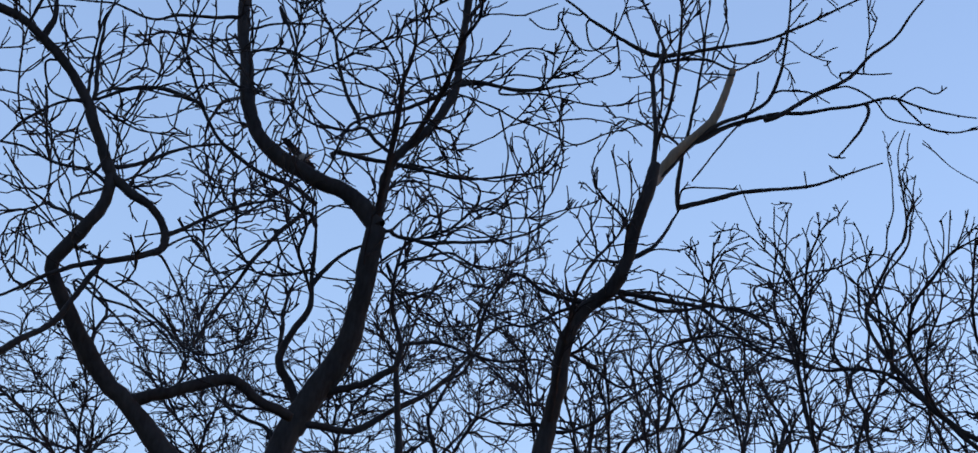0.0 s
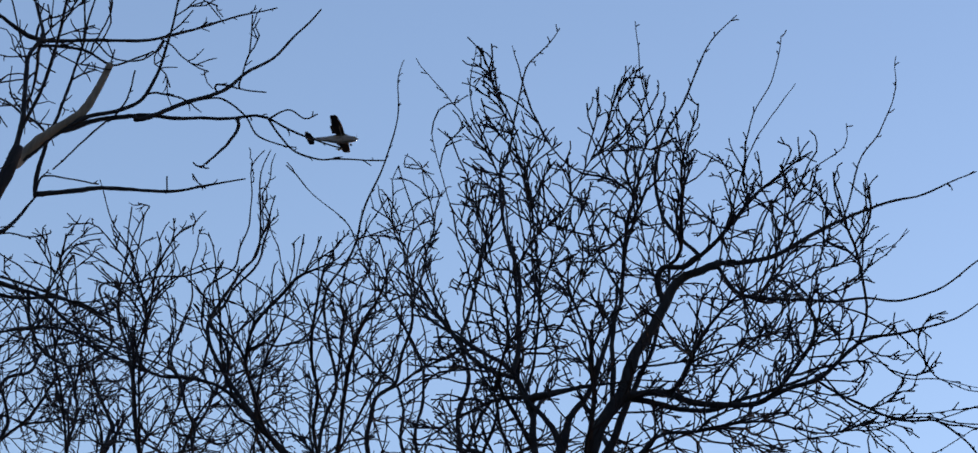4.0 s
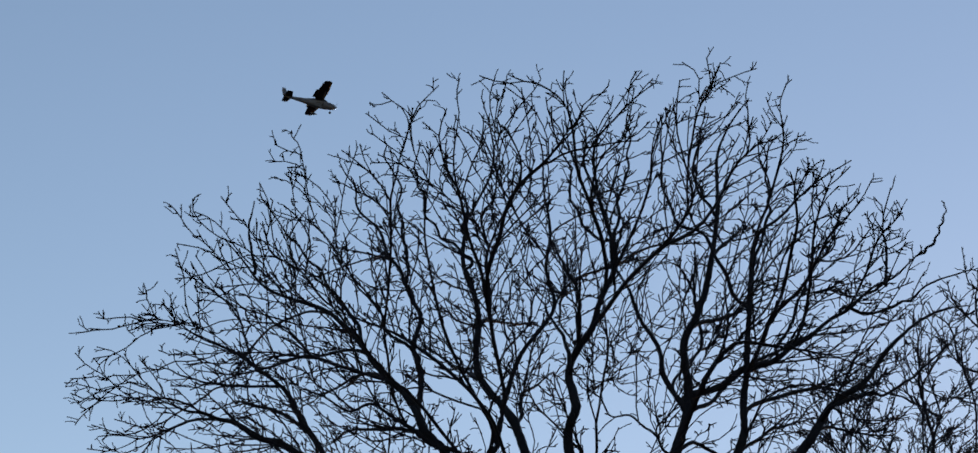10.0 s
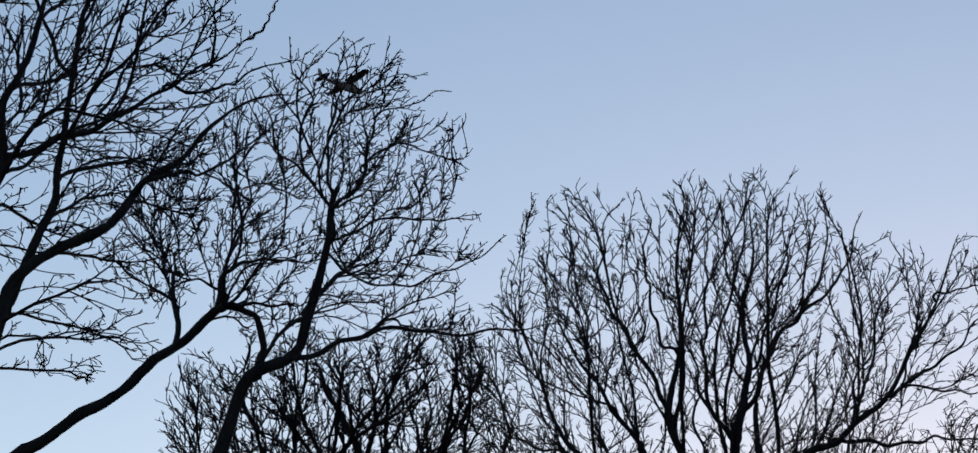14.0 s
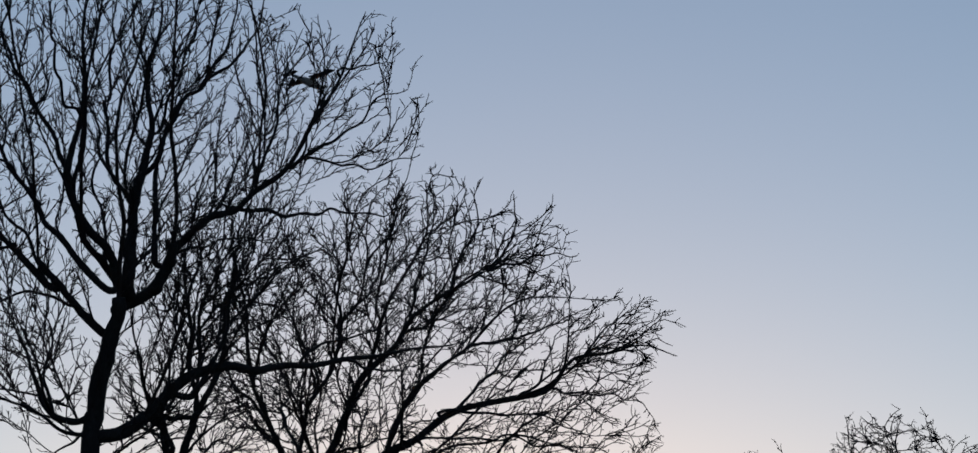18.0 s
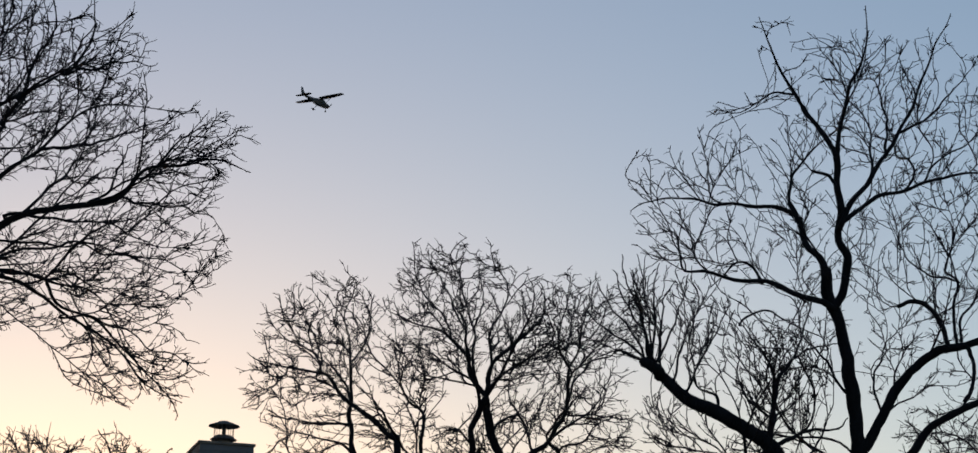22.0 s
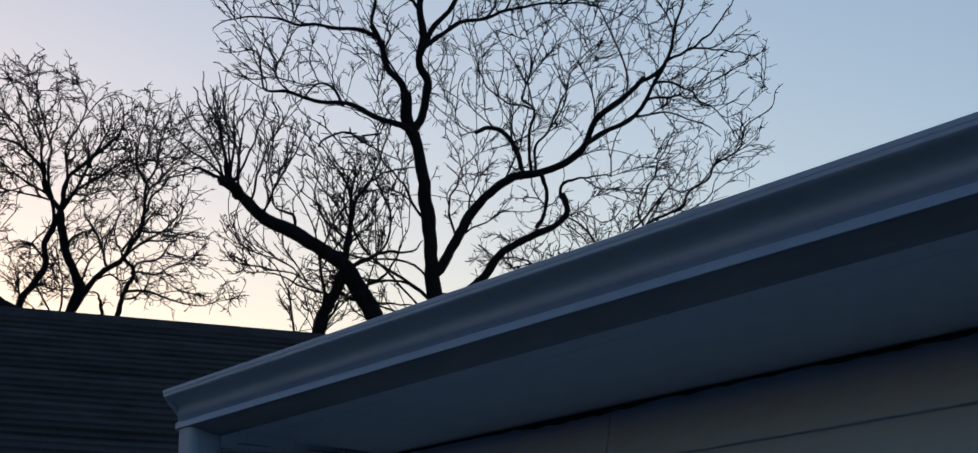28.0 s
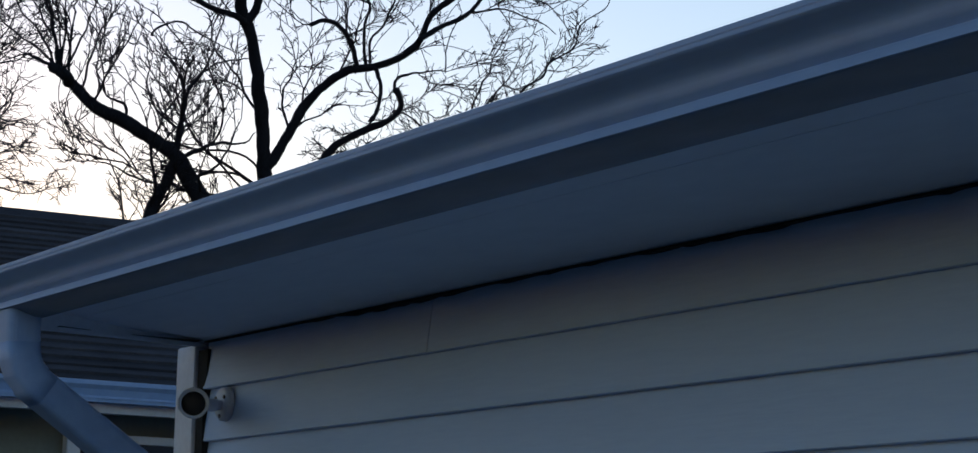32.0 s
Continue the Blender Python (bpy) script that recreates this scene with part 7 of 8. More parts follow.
wide.limb(0.032, 0.008, (2.42, -0.12, 12.40), (3.27, -0.10, 12.46), (4.12, -0.07, 12.40), (4.99, -0.03, 12.13))
wide.limb(0.031, 0.008, (1.95, 0.05, 11.45), (2.87, 0.09, 11.99), (3.73, 0.15, 12.11), (4.59, 0.22, 11.95), (5.36, 0.30, 11.79))
wide.limb(0.032, 0.008, (1.82, -0.08, 14.03), (1.89, -0.21, 14.67), (2.07, -0.42, 15.28), (2.17, -0.68, 16.11))
wide.limb(0.032, 0.008, (0.61, 0.00, 13.98), (1.05, -0.03, 14.56), (1.34, -0.09, 15.12), (1.51, -0.16, 16.02))
wide.limb(0.032, 0.008, (2.44, -0.10, 14.51), (2.74, -0.05, 15.34), (2.93, 0.04, 16.07), (2.81, 0.14, 16.56))
wide.limb(0.032, 0.008, (3.18, -0.11, 15.00), (3.58, -0.13, 15.71), (3.56, -0.15, 16.39))
wide.limb(0.032, 0.008, (2.88, -0.45, 13.54), (3.62, -0.40, 13.71), (4.27, -0.31, 14.00), (4.70, -0.19, 14.28))
wide.limb(0.027, 0.008, (3.18, -0.11, 15.00), (4.02, -0.23, 15.25), (4.65, -0.43, 15.22))
wide.limb(0.031, 0.008, (0.42, -0.01, 11.62), (1.19, -0.10, 11.85), (1.79, -0.25, 12.12))
wide.limb(0.032, 0.008, (3.67, -0.21, 12.67), (4.07, -0.32, 13.10), (4.25, -0.51, 13.72))
wide.limb(0.031, 0.010, (3.46, -0.00, 10.89), (4.10, 0.02, 10.63), (4.65, 0.06, 10.26), (5.10, 0.15, 9.79), (5.46, 0.25, 9.31))
wide.limb(0.051, 0.010, (0.62, 0.00, 11.05), (1.41, -0.06, 11.31), (2.42, -0.15, 11.48), (2.95, -0.26, 11.12), (3.38, -0.39, 10.70), (4.00, -0.53, 10.40), (4.52, -0.68, 9.94), (5.36, -0.85, 9.34))
wide.limb(0.021, 0.008, (1.62, -0.08, 11.27), (1.80, -0.08, 10.86), (2.01, -0.08, 10.14), (2.15, -0.08, 9.62))
wide.limb(0.026, 0.008, (2.42, -0.15, 11.48), (3.56, -0.27, 11.27), (4.29, -0.47, 10.96), (5.09, -0.72, 10.97))
wide.limb(0.026, 0.008, (1.77, -0.10, 11.97), (2.81, 0.00, 12.03), (3.88, 0.18, 12.05), (4.97, 0.39, 11.97), (5.66, 0.63, 11.92))
wide.limb(0.021, 0.008, (3.38, -0.39, 10.70), (4.20, -0.48, 10.64), (4.93, -0.62, 10.24), (5.74, -0.80, 10.05))
wide.mass(4.3, 0.0, 11.2, 1.26, 1.26, 0.63)
wide.mass(4.9, 0.0, 10.1, 0.94, 0.94, 0.52)
wide.mass(4.4, 0.0, 11.9, 1.27, 1.27, 0.53)
wide.mass(1.7, 0.0, 14.8, 2.6, 3.6, 1.8)
wide.mass(0.3, 0.0, 13.4, 2.3, 3.6, 2.3)
wide.mass(3.3, 0.0, 14.6, 1.5, 3.0, 1.6)
wide.mass(5.2, 0.0, 13.8, 1.2, 2.4, 0.8)
wide.mass(4.0, 0.0, 12.2, 1.5, 3.0, 1.1)
wide.mass(2.0, 0.0, 11.3, 2.1, 3.0, 1.0)
wide.mass(4.3, -0.0, 10.9, 1.2, 2.8, 0.9)
wide.mass(4.4, -0.0, 9.8, 0.9, 2.4, 0.6)
wide.mass(4.7, -0.0, 13.4, 1.0, 2.6, 0.8)
wide.mass(5.1, -0.0, 10.1, 0.8, 2.0, 0.8)
wide.mass(5.7, 0.0, 13.7, 0.7, 2.5, 1.0)
wide.mass(5.6, -0.0, 11.9, 0.6, 2.5, 0.6)
wide.mass(-0.6, 0.0, 10.7, 0.8, 3.0, 0.7)
wide.mass(4.1, 0.0, 15.4, 0.6, 2.5, 0.8)

leaning = Tree(22.83, 41.09, -29.1)
leaning.stem(0.089, 0.066, (-0.02, 0.00, 9.02), (-0.35, 0.06, 9.22), (-0.66, 0.15, 9.46), (-0.82, 0.26, 9.83), (-0.87, 0.39, 10.16))
leaning.stem(0.059, 0.042, (-0.63, 0.00, 9.04), (-1.00, 0.06, 9.31), (-1.48, 0.16, 9.55), (-1.68, 0.28, 9.80), (-1.77, 0.42, 10.36), (-1.77, 0.58, 10.76))
leaning.limb(0.059, 0.012, (-0.87, 0.36, 10.15), (-1.30, 0.30, 10.42), (-1.72, 0.20, 10.66), (-2.09, 0.08, 11.01), (-2.34, -0.06, 11.33), (-2.86, -0.21, 11.34), (-3.32, -0.38, 11.32), (-3.73, -0.56, 11.52))
leaning.limb(0.041, 0.012, (-1.77, 0.54, 10.75), (-1.77, 0.46, 11.35), (-1.83, 0.34, 11.93), (-1.94, 0.19, 12.39), (-1.80, 0.01, 12.78))
leaning.limb(0.047, 0.012, (-0.43, 0.08, 9.22), (-0.36, 0.13, 9.47), (-0.39, 0.20, 10.02), (-0.36, 0.29, 10.53), (-0.74, 0.40, 11.02), (-0.88, 0.52, 11.53), (-0.97, 0.64, 12.04))
leaning.limb(0.035, 0.012, (-1.48, 0.16, 9.55), (-1.98, 0.21, 9.95), (-2.46, 0.28, 10.13), (-2.88, 0.38, 10.16))
leaning.limb(0.018, 0.009, (-2.88, 0.38, 10.16), (-3.21, 0.41, 9.87), (-3.35, 0.46, 9.52))
leaning.limb(0.024, 0.009, (-2.34, -0.06, 11.33), (-2.54, -0.09, 11.68), (-3.02, -0.15, 11.89), (-3.33, -0.22, 12.22))
leaning.limb(0.024, 0.009, (-2.09, 0.08, 11.01), (-2.40, 0.10, 11.18), (-2.37, 0.12, 11.74), (-2.58, 0.16, 12.22), (-2.43, 0.20, 12.73))
leaning.limb(0.024, 0.009, (-1.78, 0.43, 11.59), (-1.51, 0.45, 11.97), (-1.47, 0.48, 12.48), (-1.62, 0.52, 12.91))
leaning.limb(0.024, 0.009, (-1.75, 0.39, 10.36), (-2.24, 0.40, 10.34), (-2.72, 0.42, 10.44), (-2.80, 0.45, 10.69))
leaning.limb(0.030, 0.012, (-0.87, 0.36, 10.15), (-1.13, 0.30, 10.61), (-1.50, 0.20, 10.94), (-1.75, 0.08, 11.15))
leaning.limb(0.024, 0.009, (-2.86, -0.21, 11.34), (-3.19, -0.23, 11.02), (-3.52, -0.24, 10.64), (-3.80, -0.27, 10.50))
leaning.mass(-2.5, -0.0, 11.8, 1.3, 3.0, 1.4)
leaning.mass(-1.8, -0.0, 12.1, 0.9, 2.6, 1.3)
leaning.mass(-3.0, -0.0, 11.0, 1.1, 2.4, 1.1)
leaning.mass(-0.6, -0.0, 10.9, 0.9, 2.4, 1.3)
leaning.mass(-2.6, -0.0, 10.0, 0.9, 2.0, 0.8)
leaning.mass(-1.0, -0.0, 10.3, 1.1, 2.4, 0.7)
leaning.mass(-2.8, 0.0, 9.5, 0.8, 1.5, 0.4)

vase = Tree(24.85, 42.24, -30.5)
vase.stem(0.074, 0.056, (-1.07, 0.00, 9.29), (-0.84, -0.04, 9.75), (-0.62, -0.09, 10.12), (-0.58, -0.16, 10.61), (-0.47, -0.24, 10.98), (-0.33, -0.33, 11.22))
vase.stem(0.105, 0.075, (-0.03, 0.00, 9.39), (0.08, 0.01, 9.79), (-0.11, 0.02, 10.29), (-0.25, 0.03, 10.79), (-0.34, 0.05, 11.29))
vase.limb(0.056, 0.012, (-0.34, 0.05, 11.29), (-0.59, 0.03, 11.53), (-0.70, 0.01, 12.03), (-0.97, -0.03, 12.40), (-1.41, -0.07, 12.62), (-1.92, -0.12, 12.85), (-2.30, -0.16, 12.94))
vase.limb(0.031, 0.009, (-0.69, 0.01, 11.97), (-0.79, 0.03, 12.55), (-1.00, 0.06, 13.06), (-1.21, 0.10, 13.57), (-1.48, 0.14, 13.96))
vase.limb(0.056, 0.013, (-0.34, 0.05, 11.29), (-0.26, 0.07, 11.81), (-0.15, 0.10, 12.08), (0.22, 0.13, 12.42), (0.58, 0.17, 12.77), (0.81, 0.21, 13.17), (0.73, 0.26, 13.70))
vase.limb(0.037, 0.009, (-0.52, 0.04, 11.47), (-0.62, -0.04, 12.15), (-0.61, -0.16, 12.64), (-0.82, -0.32, 13.23), (-0.91, -0.49, 13.83), (-0.86, -0.69, 14.10))
vase.limb(0.031, 0.009, (-0.25, 0.07, 11.81), (-0.29, -0.03, 12.43), (-0.06, -0.19, 13.04), (0.04, -0.39, 13.51), (-0.17, -0.62, 13.96))
vase.limb(0.025, 0.009, (-0.59, 0.03, 11.53), (-1.12, 0.10, 11.65), (-1.63, 0.22, 11.78), (-2.02, 0.35, 12.18))
vase.limb(0.025, 0.009, (-0.97, -0.03, 12.40), (-1.31, -0.08, 13.01), (-1.70, -0.16, 13.36), (-2.01, -0.26, 13.45))
vase.limb(0.025, 0.009, (-0.61, -0.16, 12.64), (-0.44, -0.23, 13.14), (-0.53, -0.35, 13.75))
vase.limb(0.025, 0.010, (0.22, 0.13, 12.42), (0.45, 0.26, 12.91), (0.36, 0.47, 13.60))
vase.limb(0.025, 0.009, (-0.15, 0.10, 12.08), (0.48, 0.09, 12.10), (1.10, 0.07, 12.25))
vase.mass(-1.0, 0.0, 13.3, 1.6, 3.4, 1.2)
vase.mass(0.4, -0.0, 12.5, 1.3, 3.0, 1.5)
vase.mass(-1.4, -0.0, 12.4, 1.2, 2.6, 1.2)
vase.mass(-0.8, -0.0, 10.2, 1.0, 2.4, 0.7)
vase.mass(0.2, -0.0, 10.9, 0.9, 2.4, 0.7)
vase.mass(-0.4, 0.0, 10.2, 1.1, 2.0, 0.9)

arching = Tree(24.79, 41.11, -31.1)
arching.stem(0.066, 0.018, (-0.49, 0.00, 9.23), (-0.27, -0.03, 9.63), (0.02, -0.07, 10.00), (0.32, -0.12, 10.19), (0.48, -0.18, 10.49), (0.66, -0.25, 10.73), (0.76, -0.33, 11.09), (0.80, -0.40, 11.57), (0.97, -0.49, 11.93), (1.01, -0.57, 12.41), (1.14, -0.67, 12.90))
arching.stem(0.054, 0.036, (0.32, 0.00, 9.10), (0.44, -0.06, 9.52), (0.57, -0.17, 9.94), (0.37, -0.29, 10.19))
arching.limb(0.024, 0.009, (0.76, -0.35, 11.09), (1.16, -0.37, 11.72), (1.64, -0.41, 11.98), (1.87, -0.45, 12.35))
arching.limb(0.030, 0.009, (0.46, -0.06, 9.53), (0.88, -0.12, 9.53), (1.37, -0.21, 9.41), (1.73, -0.33, 9.35), (2.32, -0.46, 9.41))
arching.limb(0.018, 0.009, (0.97, -0.51, 11.93), (1.38, -0.60, 12.17), (1.61, -0.75, 12.52))
arching.limb(0.024, 0.009, (0.66, -0.25, 10.73), (1.20, -0.27, 10.75), (1.81, -0.30, 10.64), (2.17, -0.34, 10.77))
arching.limb(0.030, 0.009, (0.08, -0.08, 10.00), (-0.13, -0.00, 10.62), (-0.39, 0.14, 11.13), (-0.41, 0.30, 11.54))
arching.stem(0.036, 0.024, (0.03, 0.00, 9.15), (-0.08, 0.04, 9.52), (-0.32, 0.11, 9.59))
arching.limb(0.024, 0.009, (0.57, -0.17, 9.94), (0.99, -0.12, 9.91), (1.47, -0.03, 10.18), (1.96, 0.07, 10.16))
arching.limb(0.024, 0.009, (0.80, -0.42, 11.57), (0.54, -0.48, 12.04), (0.64, -0.58, 12.65), (0.74, -0.70, 13.12))
arching.mass(1.0, 0.0, 12.3, 1.1, 3.0, 1.5)
arching.mass(1.0, -0.0, 10.6, 1.3, 2.6, 1.1)
arching.mass(1.6, 0.0, 9.8, 0.9, 2.0, 0.8)
arching.mass(-1.1, 0.0, 9.9, 0.9, 2.0, 0.9)
arching.mass(1.4, -0.0, 10.4, 1.0, 2.4, 0.8)
arching.mass(2.4, -0.0, 9.6, 0.7, 2.0, 0.5)
arching.mass(1.0, 0.0, 9.8, 1.2, 2.0, 0.7)
arching.mass(1.9, 0.0, 12.6, 0.7, 2.0, 1.1)

crooked = Tree(28.82, 35.85, -38.8)
crooked.stem(0.156, 0.104, (-0.02, 0.00, 9.12), (-0.09, -0.07, 9.93), (-0.16, -0.19, 10.73), (-0.28, -0.34, 11.41), (-0.39, -0.50, 12.08), (-0.60, -0.69, 12.58), (-0.64, -0.89, 13.01))
crooked.limb(0.071, 0.047, (-0.64, -0.89, 13.01), (-0.75, -0.84, 13.26), (-0.99, -0.77, 13.48), (-1.11, -0.68, 13.96), (-1.31, -0.58, 14.38))
crooked.limb(0.048, 0.012, (-1.12, -0.63, 14.02), (-1.47, -0.60, 14.28), (-1.88, -0.54, 14.36), (-2.35, -0.47, 14.43), (-2.83, -0.39, 14.43), (-3.31, -0.31, 14.53), (-3.92, -0.21, 14.56), (-4.34, -0.11, 14.39))
crooked.limb(0.018, 0.009, (-3.92, -0.21, 14.56), (-4.16, -0.25, 14.88), (-4.42, -0.32, 15.05), (-4.16, -0.40, 15.52))
crooked.limb(0.018, 0.009, (-2.83, -0.39, 14.44), (-2.78, -0.39, 14.90), (-2.91, -0.40, 15.52), (-2.68, -0.40, 16.01))
crooked.limb(0.065, 0.015, (-0.58, -0.69, 12.35), (-1.04, -0.69, 12.54), (-1.68, -0.71, 12.75), (-2.20, -0.72, 12.84), (-2.79, -0.73, 13.04), (-3.23, -0.75, 13.07), (-3.32, -0.77, 13.45), (-3.44, -0.79, 13.75), (-3.85, -0.81, 13.74))
crooked.limb(0.035, 0.018, (-1.80, -0.71, 12.78), (-1.98, -0.69, 13.09), (-2.27, -0.66, 13.22), (-2.50, -0.63, 13.01), (-2.77, -0.59, 12.75))
crooked.limb(0.018, 0.009, (-3.23, -0.76, 13.07), (-3.45, -0.70, 13.59), (-3.64, -0.62, 14.16), (-3.89, -0.51, 14.47))
crooked.limb(0.018, 0.009, (-2.27, -0.66, 13.22), (-2.45, -0.76, 13.70), (-2.33, -0.91, 14.14))
crooked.limb(0.088, 0.064, (-0.49, -0.64, 12.35), (-0.28, -0.71, 12.81), (-0.23, -0.82, 13.26), (-0.37, -0.95, 13.53), (-0.37, -1.11, 14.03), (-0.40, -1.28, 14.58), (-0.41, -1.46, 15.01))
crooked.limb(0.054, 0.024, (-0.41, -1.46, 15.01), (-0.59, -1.41, 15.38), (-0.94, -1.33, 15.84), (-1.18, -1.23, 16.30), (-1.42, -1.11, 16.83), (-1.64, -0.99, 17.37), (-1.85, -0.85, 17.99))
crooked.limb(0.048, 0.018, (-0.41, -1.41, 15.02), (-0.36, -1.42, 15.50), (-0.22, -1.44, 15.92), (-0.13, -1.46, 16.40), (0.05, -1.48, 16.88), (0.20, -1.51, 17.36), (0.16, -1.53, 17.91))
crooked.limb(0.036, 0.029, (-0.41, -1.37, 14.40), (-0.56, -1.33, 14.68), (-0.87, -1.27, 14.79))
crooked.limb(0.024, 0.012, (-1.18, -1.14, 16.33), (-1.59, -1.22, 16.34), (-1.93, -1.34, 16.08), (-2.10, -1.48, 16.28))
crooked.limb(0.059, 0.018, (-0.35, -1.15, 13.81), (-0.12, -1.16, 14.25), (0.17, -1.17, 14.61), (0.45, -1.19, 15.09), (0.74, -1.21, 15.50), (1.03, -1.23, 16.10), (1.26, -1.25, 16.71), (1.47, -1.27, 17.25), (1.73, -1.30, 17.79))
crooked.limb(0.030, 0.012, (0.45, -1.20, 15.08), (0.51, -1.14, 15.77), (0.40, -1.06, 16.41), (0.52, -0.95, 17.06))
crooked.limb(0.030, 0.012, (0.74, -1.22, 15.50), (1.26, -1.28, 15.78), (1.66, -1.39, 16.17), (2.06, -1.52, 16.61))
crooked.limb(0.047, 0.012, (-0.23, -1.16, 13.86), (0.17, -1.09, 14.14), (0.69, -0.97, 14.42), (1.21, -0.83, 14.67), (1.74, -0.67, 14.81), (2.32, -0.49, 14.95), (2.92, -0.29, 15.02), (3.51, -0.08, 14.83))
crooked.limb(0.024, 0.009, (2.32, -0.49, 14.95), (2.74, -0.41, 15.25), (2.98, -0.29, 15.78), (3.17, -0.14, 16.19))
crooked.limb(0.024, 0.009, (1.21, -0.79, 14.68), (1.50, -0.89, 15.11), (1.96, -1.05, 15.30), (2.29, -1.26, 15.72))
crooked.limb(0.105, 0.046, (0.06, -0.07, 9.84), (0.40, -0.14, 10.40), (0.80, -0.26, 11.09), (1.31, -0.41, 11.52), (1.89, -0.57, 11.61), (2.39, -0.76, 11.81), (2.70, -0.96, 12.09), (2.89, -1.17, 12.52), (3.33, -1.39, 12.88), (3.73, -1.63, 13.21))
crooked.limb(0.041, 0.012, (3.65, -1.63, 13.14), (4.10, -1.62, 13.47), (4.28, -1.61, 14.07), (4.46, -1.60, 14.73), (4.54, -1.58, 15.33), (4.47, -1.56, 15.70))
crooked.limb(0.053, 0.029, (2.70, -1.06, 12.07), (3.13, -0.97, 12.36), (3.65, -0.83, 12.69), (3.92, -0.65, 13.19), (4.27, -0.45, 13.87))
crooked.limb(0.024, 0.009, (3.66, -0.79, 12.70), (4.23, -0.81, 12.74), (4.79, -0.86, 12.61), (5.24, -0.91, 12.31))
crooked.limb(0.029, 0.009, (4.08, -0.55, 13.42), (4.54, -0.61, 13.33), (4.93, -0.70, 13.01), (5.37, -0.82, 12.69))
crooked.limb(0.030, 0.009, (4.16, -1.61, 13.56), (4.61, -1.63, 13.77), (5.18, -1.66, 13.77), (5.73, -1.69, 13.65))
crooked.limb(0.024, 0.008, (4.61, -1.64, 13.77), (5.06, -1.74, 14.22), (5.38, -1.90, 14.65), (5.48, -2.10, 14.94))
crooked.limb(0.053, 0.041, (1.58, -0.49, 11.55), (1.46, -0.53, 12.00), (1.25, -0.58, 12.34), (0.99, -0.66, 12.44), (0.67, -0.74, 12.32))
crooked.limb(0.035, 0.012, (1.71, -0.53, 11.62), (1.69, -0.54, 12.35), (1.77, -0.56, 12.83), (1.53, -0.58, 13.06), (1.70, -0.61, 13.54), (1.93, -0.64, 14.26))
crooked.limb(0.029, 0.012, (1.83, -0.53, 11.67), (1.89, -0.54, 12.24), (2.29, -0.54, 12.96), (2.46, -0.54, 13.56), (2.64, -0.54, 14.05))
crooked.limb(0.024, 0.009, (1.77, -0.57, 12.83), (1.30, -0.62, 12.93), (0.89, -0.71, 13.20), (0.65, -0.82, 13.71))
crooked.limb(0.041, 0.029, (1.92, -0.62, 11.57), (2.02, -0.66, 11.15), (1.96, -0.72, 10.72), (1.82, -0.79, 10.53))
crooked.limb(0.093, 0.052, (0.47, -0.02, 9.36), (0.87, -0.06, 9.71), (1.16, -0.12, 10.12), (1.67, -0.21, 10.41), (2.19, -0.30, 10.66), (2.41, -0.40, 10.91), (2.32, -0.51, 11.24))
crooked.limb(0.035, 0.017, (2.29, -0.51, 11.18), (2.35, -0.52, 11.42), (2.66, -0.52, 11.54), (2.98, -0.53, 11.60), (3.27, -0.54, 11.60))
crooked.limb(0.018, 0.009, (3.23, -0.54, 11.60), (3.23, -0.57, 12.01), (3.32, -0.62, 12.35), (3.49, -0.69, 12.70))
crooked.limb(0.017, 0.009, (2.19, -0.32, 10.65), (2.64, -0.41, 10.91), (3.09, -0.56, 10.71), (3.42, -0.74, 10.91))
crooked.limb(0.029, 0.012, (0.34, -0.14, 10.34), (0.22, -0.07, 11.01), (0.39, 0.06, 11.63), (0.68, 0.21, 12.09))
crooked.limb(0.029, 0.012, (-0.15, -0.19, 10.74), (-0.54, -0.18, 11.21), (-0.84, -0.16, 11.57), (-1.20, -0.14, 12.41), (-1.56, -0.11, 12.78))
crooked.mass(-1.5, 0.0, 17.8, 0.96, 0.96, 0.78)
crooked.mass(-0.3, 0.0, 17.2, 0.95, 0.95, 0.95)
crooked.mass(-1.0, 0.0, 16.6, 0.72, 0.80, 0.72)
crooked.mass(0.3, 0.0, 16.5, 2.0, 3.2, 1.4)
crooked.mass(2.4, 0.0, 15.6, 1.6, 3.0, 1.0)
crooked.mass(-3.7, 0.0, 14.9, 0.9, 2.4, 0.9)
crooked.mass(-2.5, 0.0, 15.5, 1.0, 2.4, 0.9)
crooked.mass(-2.6, 0.0, 13.8, 1.2, 2.6, 0.9)
crooked.mass(-1.3, 0.0, 14.2, 1.3, 2.6, 0.8)
crooked.mass(1.9, 0.0, 13.2, 1.6, 3.0, 1.2)
crooked.mass(4.2, 0.0, 15.1, 1.2, 2.6, 1.0)
crooked.mass(4.6, 0.0, 13.3, 1.1, 2.6, 1.3)
crooked.mass(-0.9, 0.0, 12.6, 1.0, 2.4, 0.7)
crooked.mass(3.5, 0.0, 11.7, 1.4, 2.4, 0.7)
crooked.mass(-1.5, 0.0, 11.3, 1.2, 2.6, 0.9)
crooked.mass(1.0, 0.0, 11.6, 1.3, 2.6, 0.9)
crooked.mass(1.1, 0.0, 14.5, 1.4, 2.8, 1.0)
crooked.mass(0.0, 0.0, 13.6, 1.0, 2.6, 1.0)
crooked.mass(2.8, 0.0, 14.0, 1.4, 2.8, 1.0)
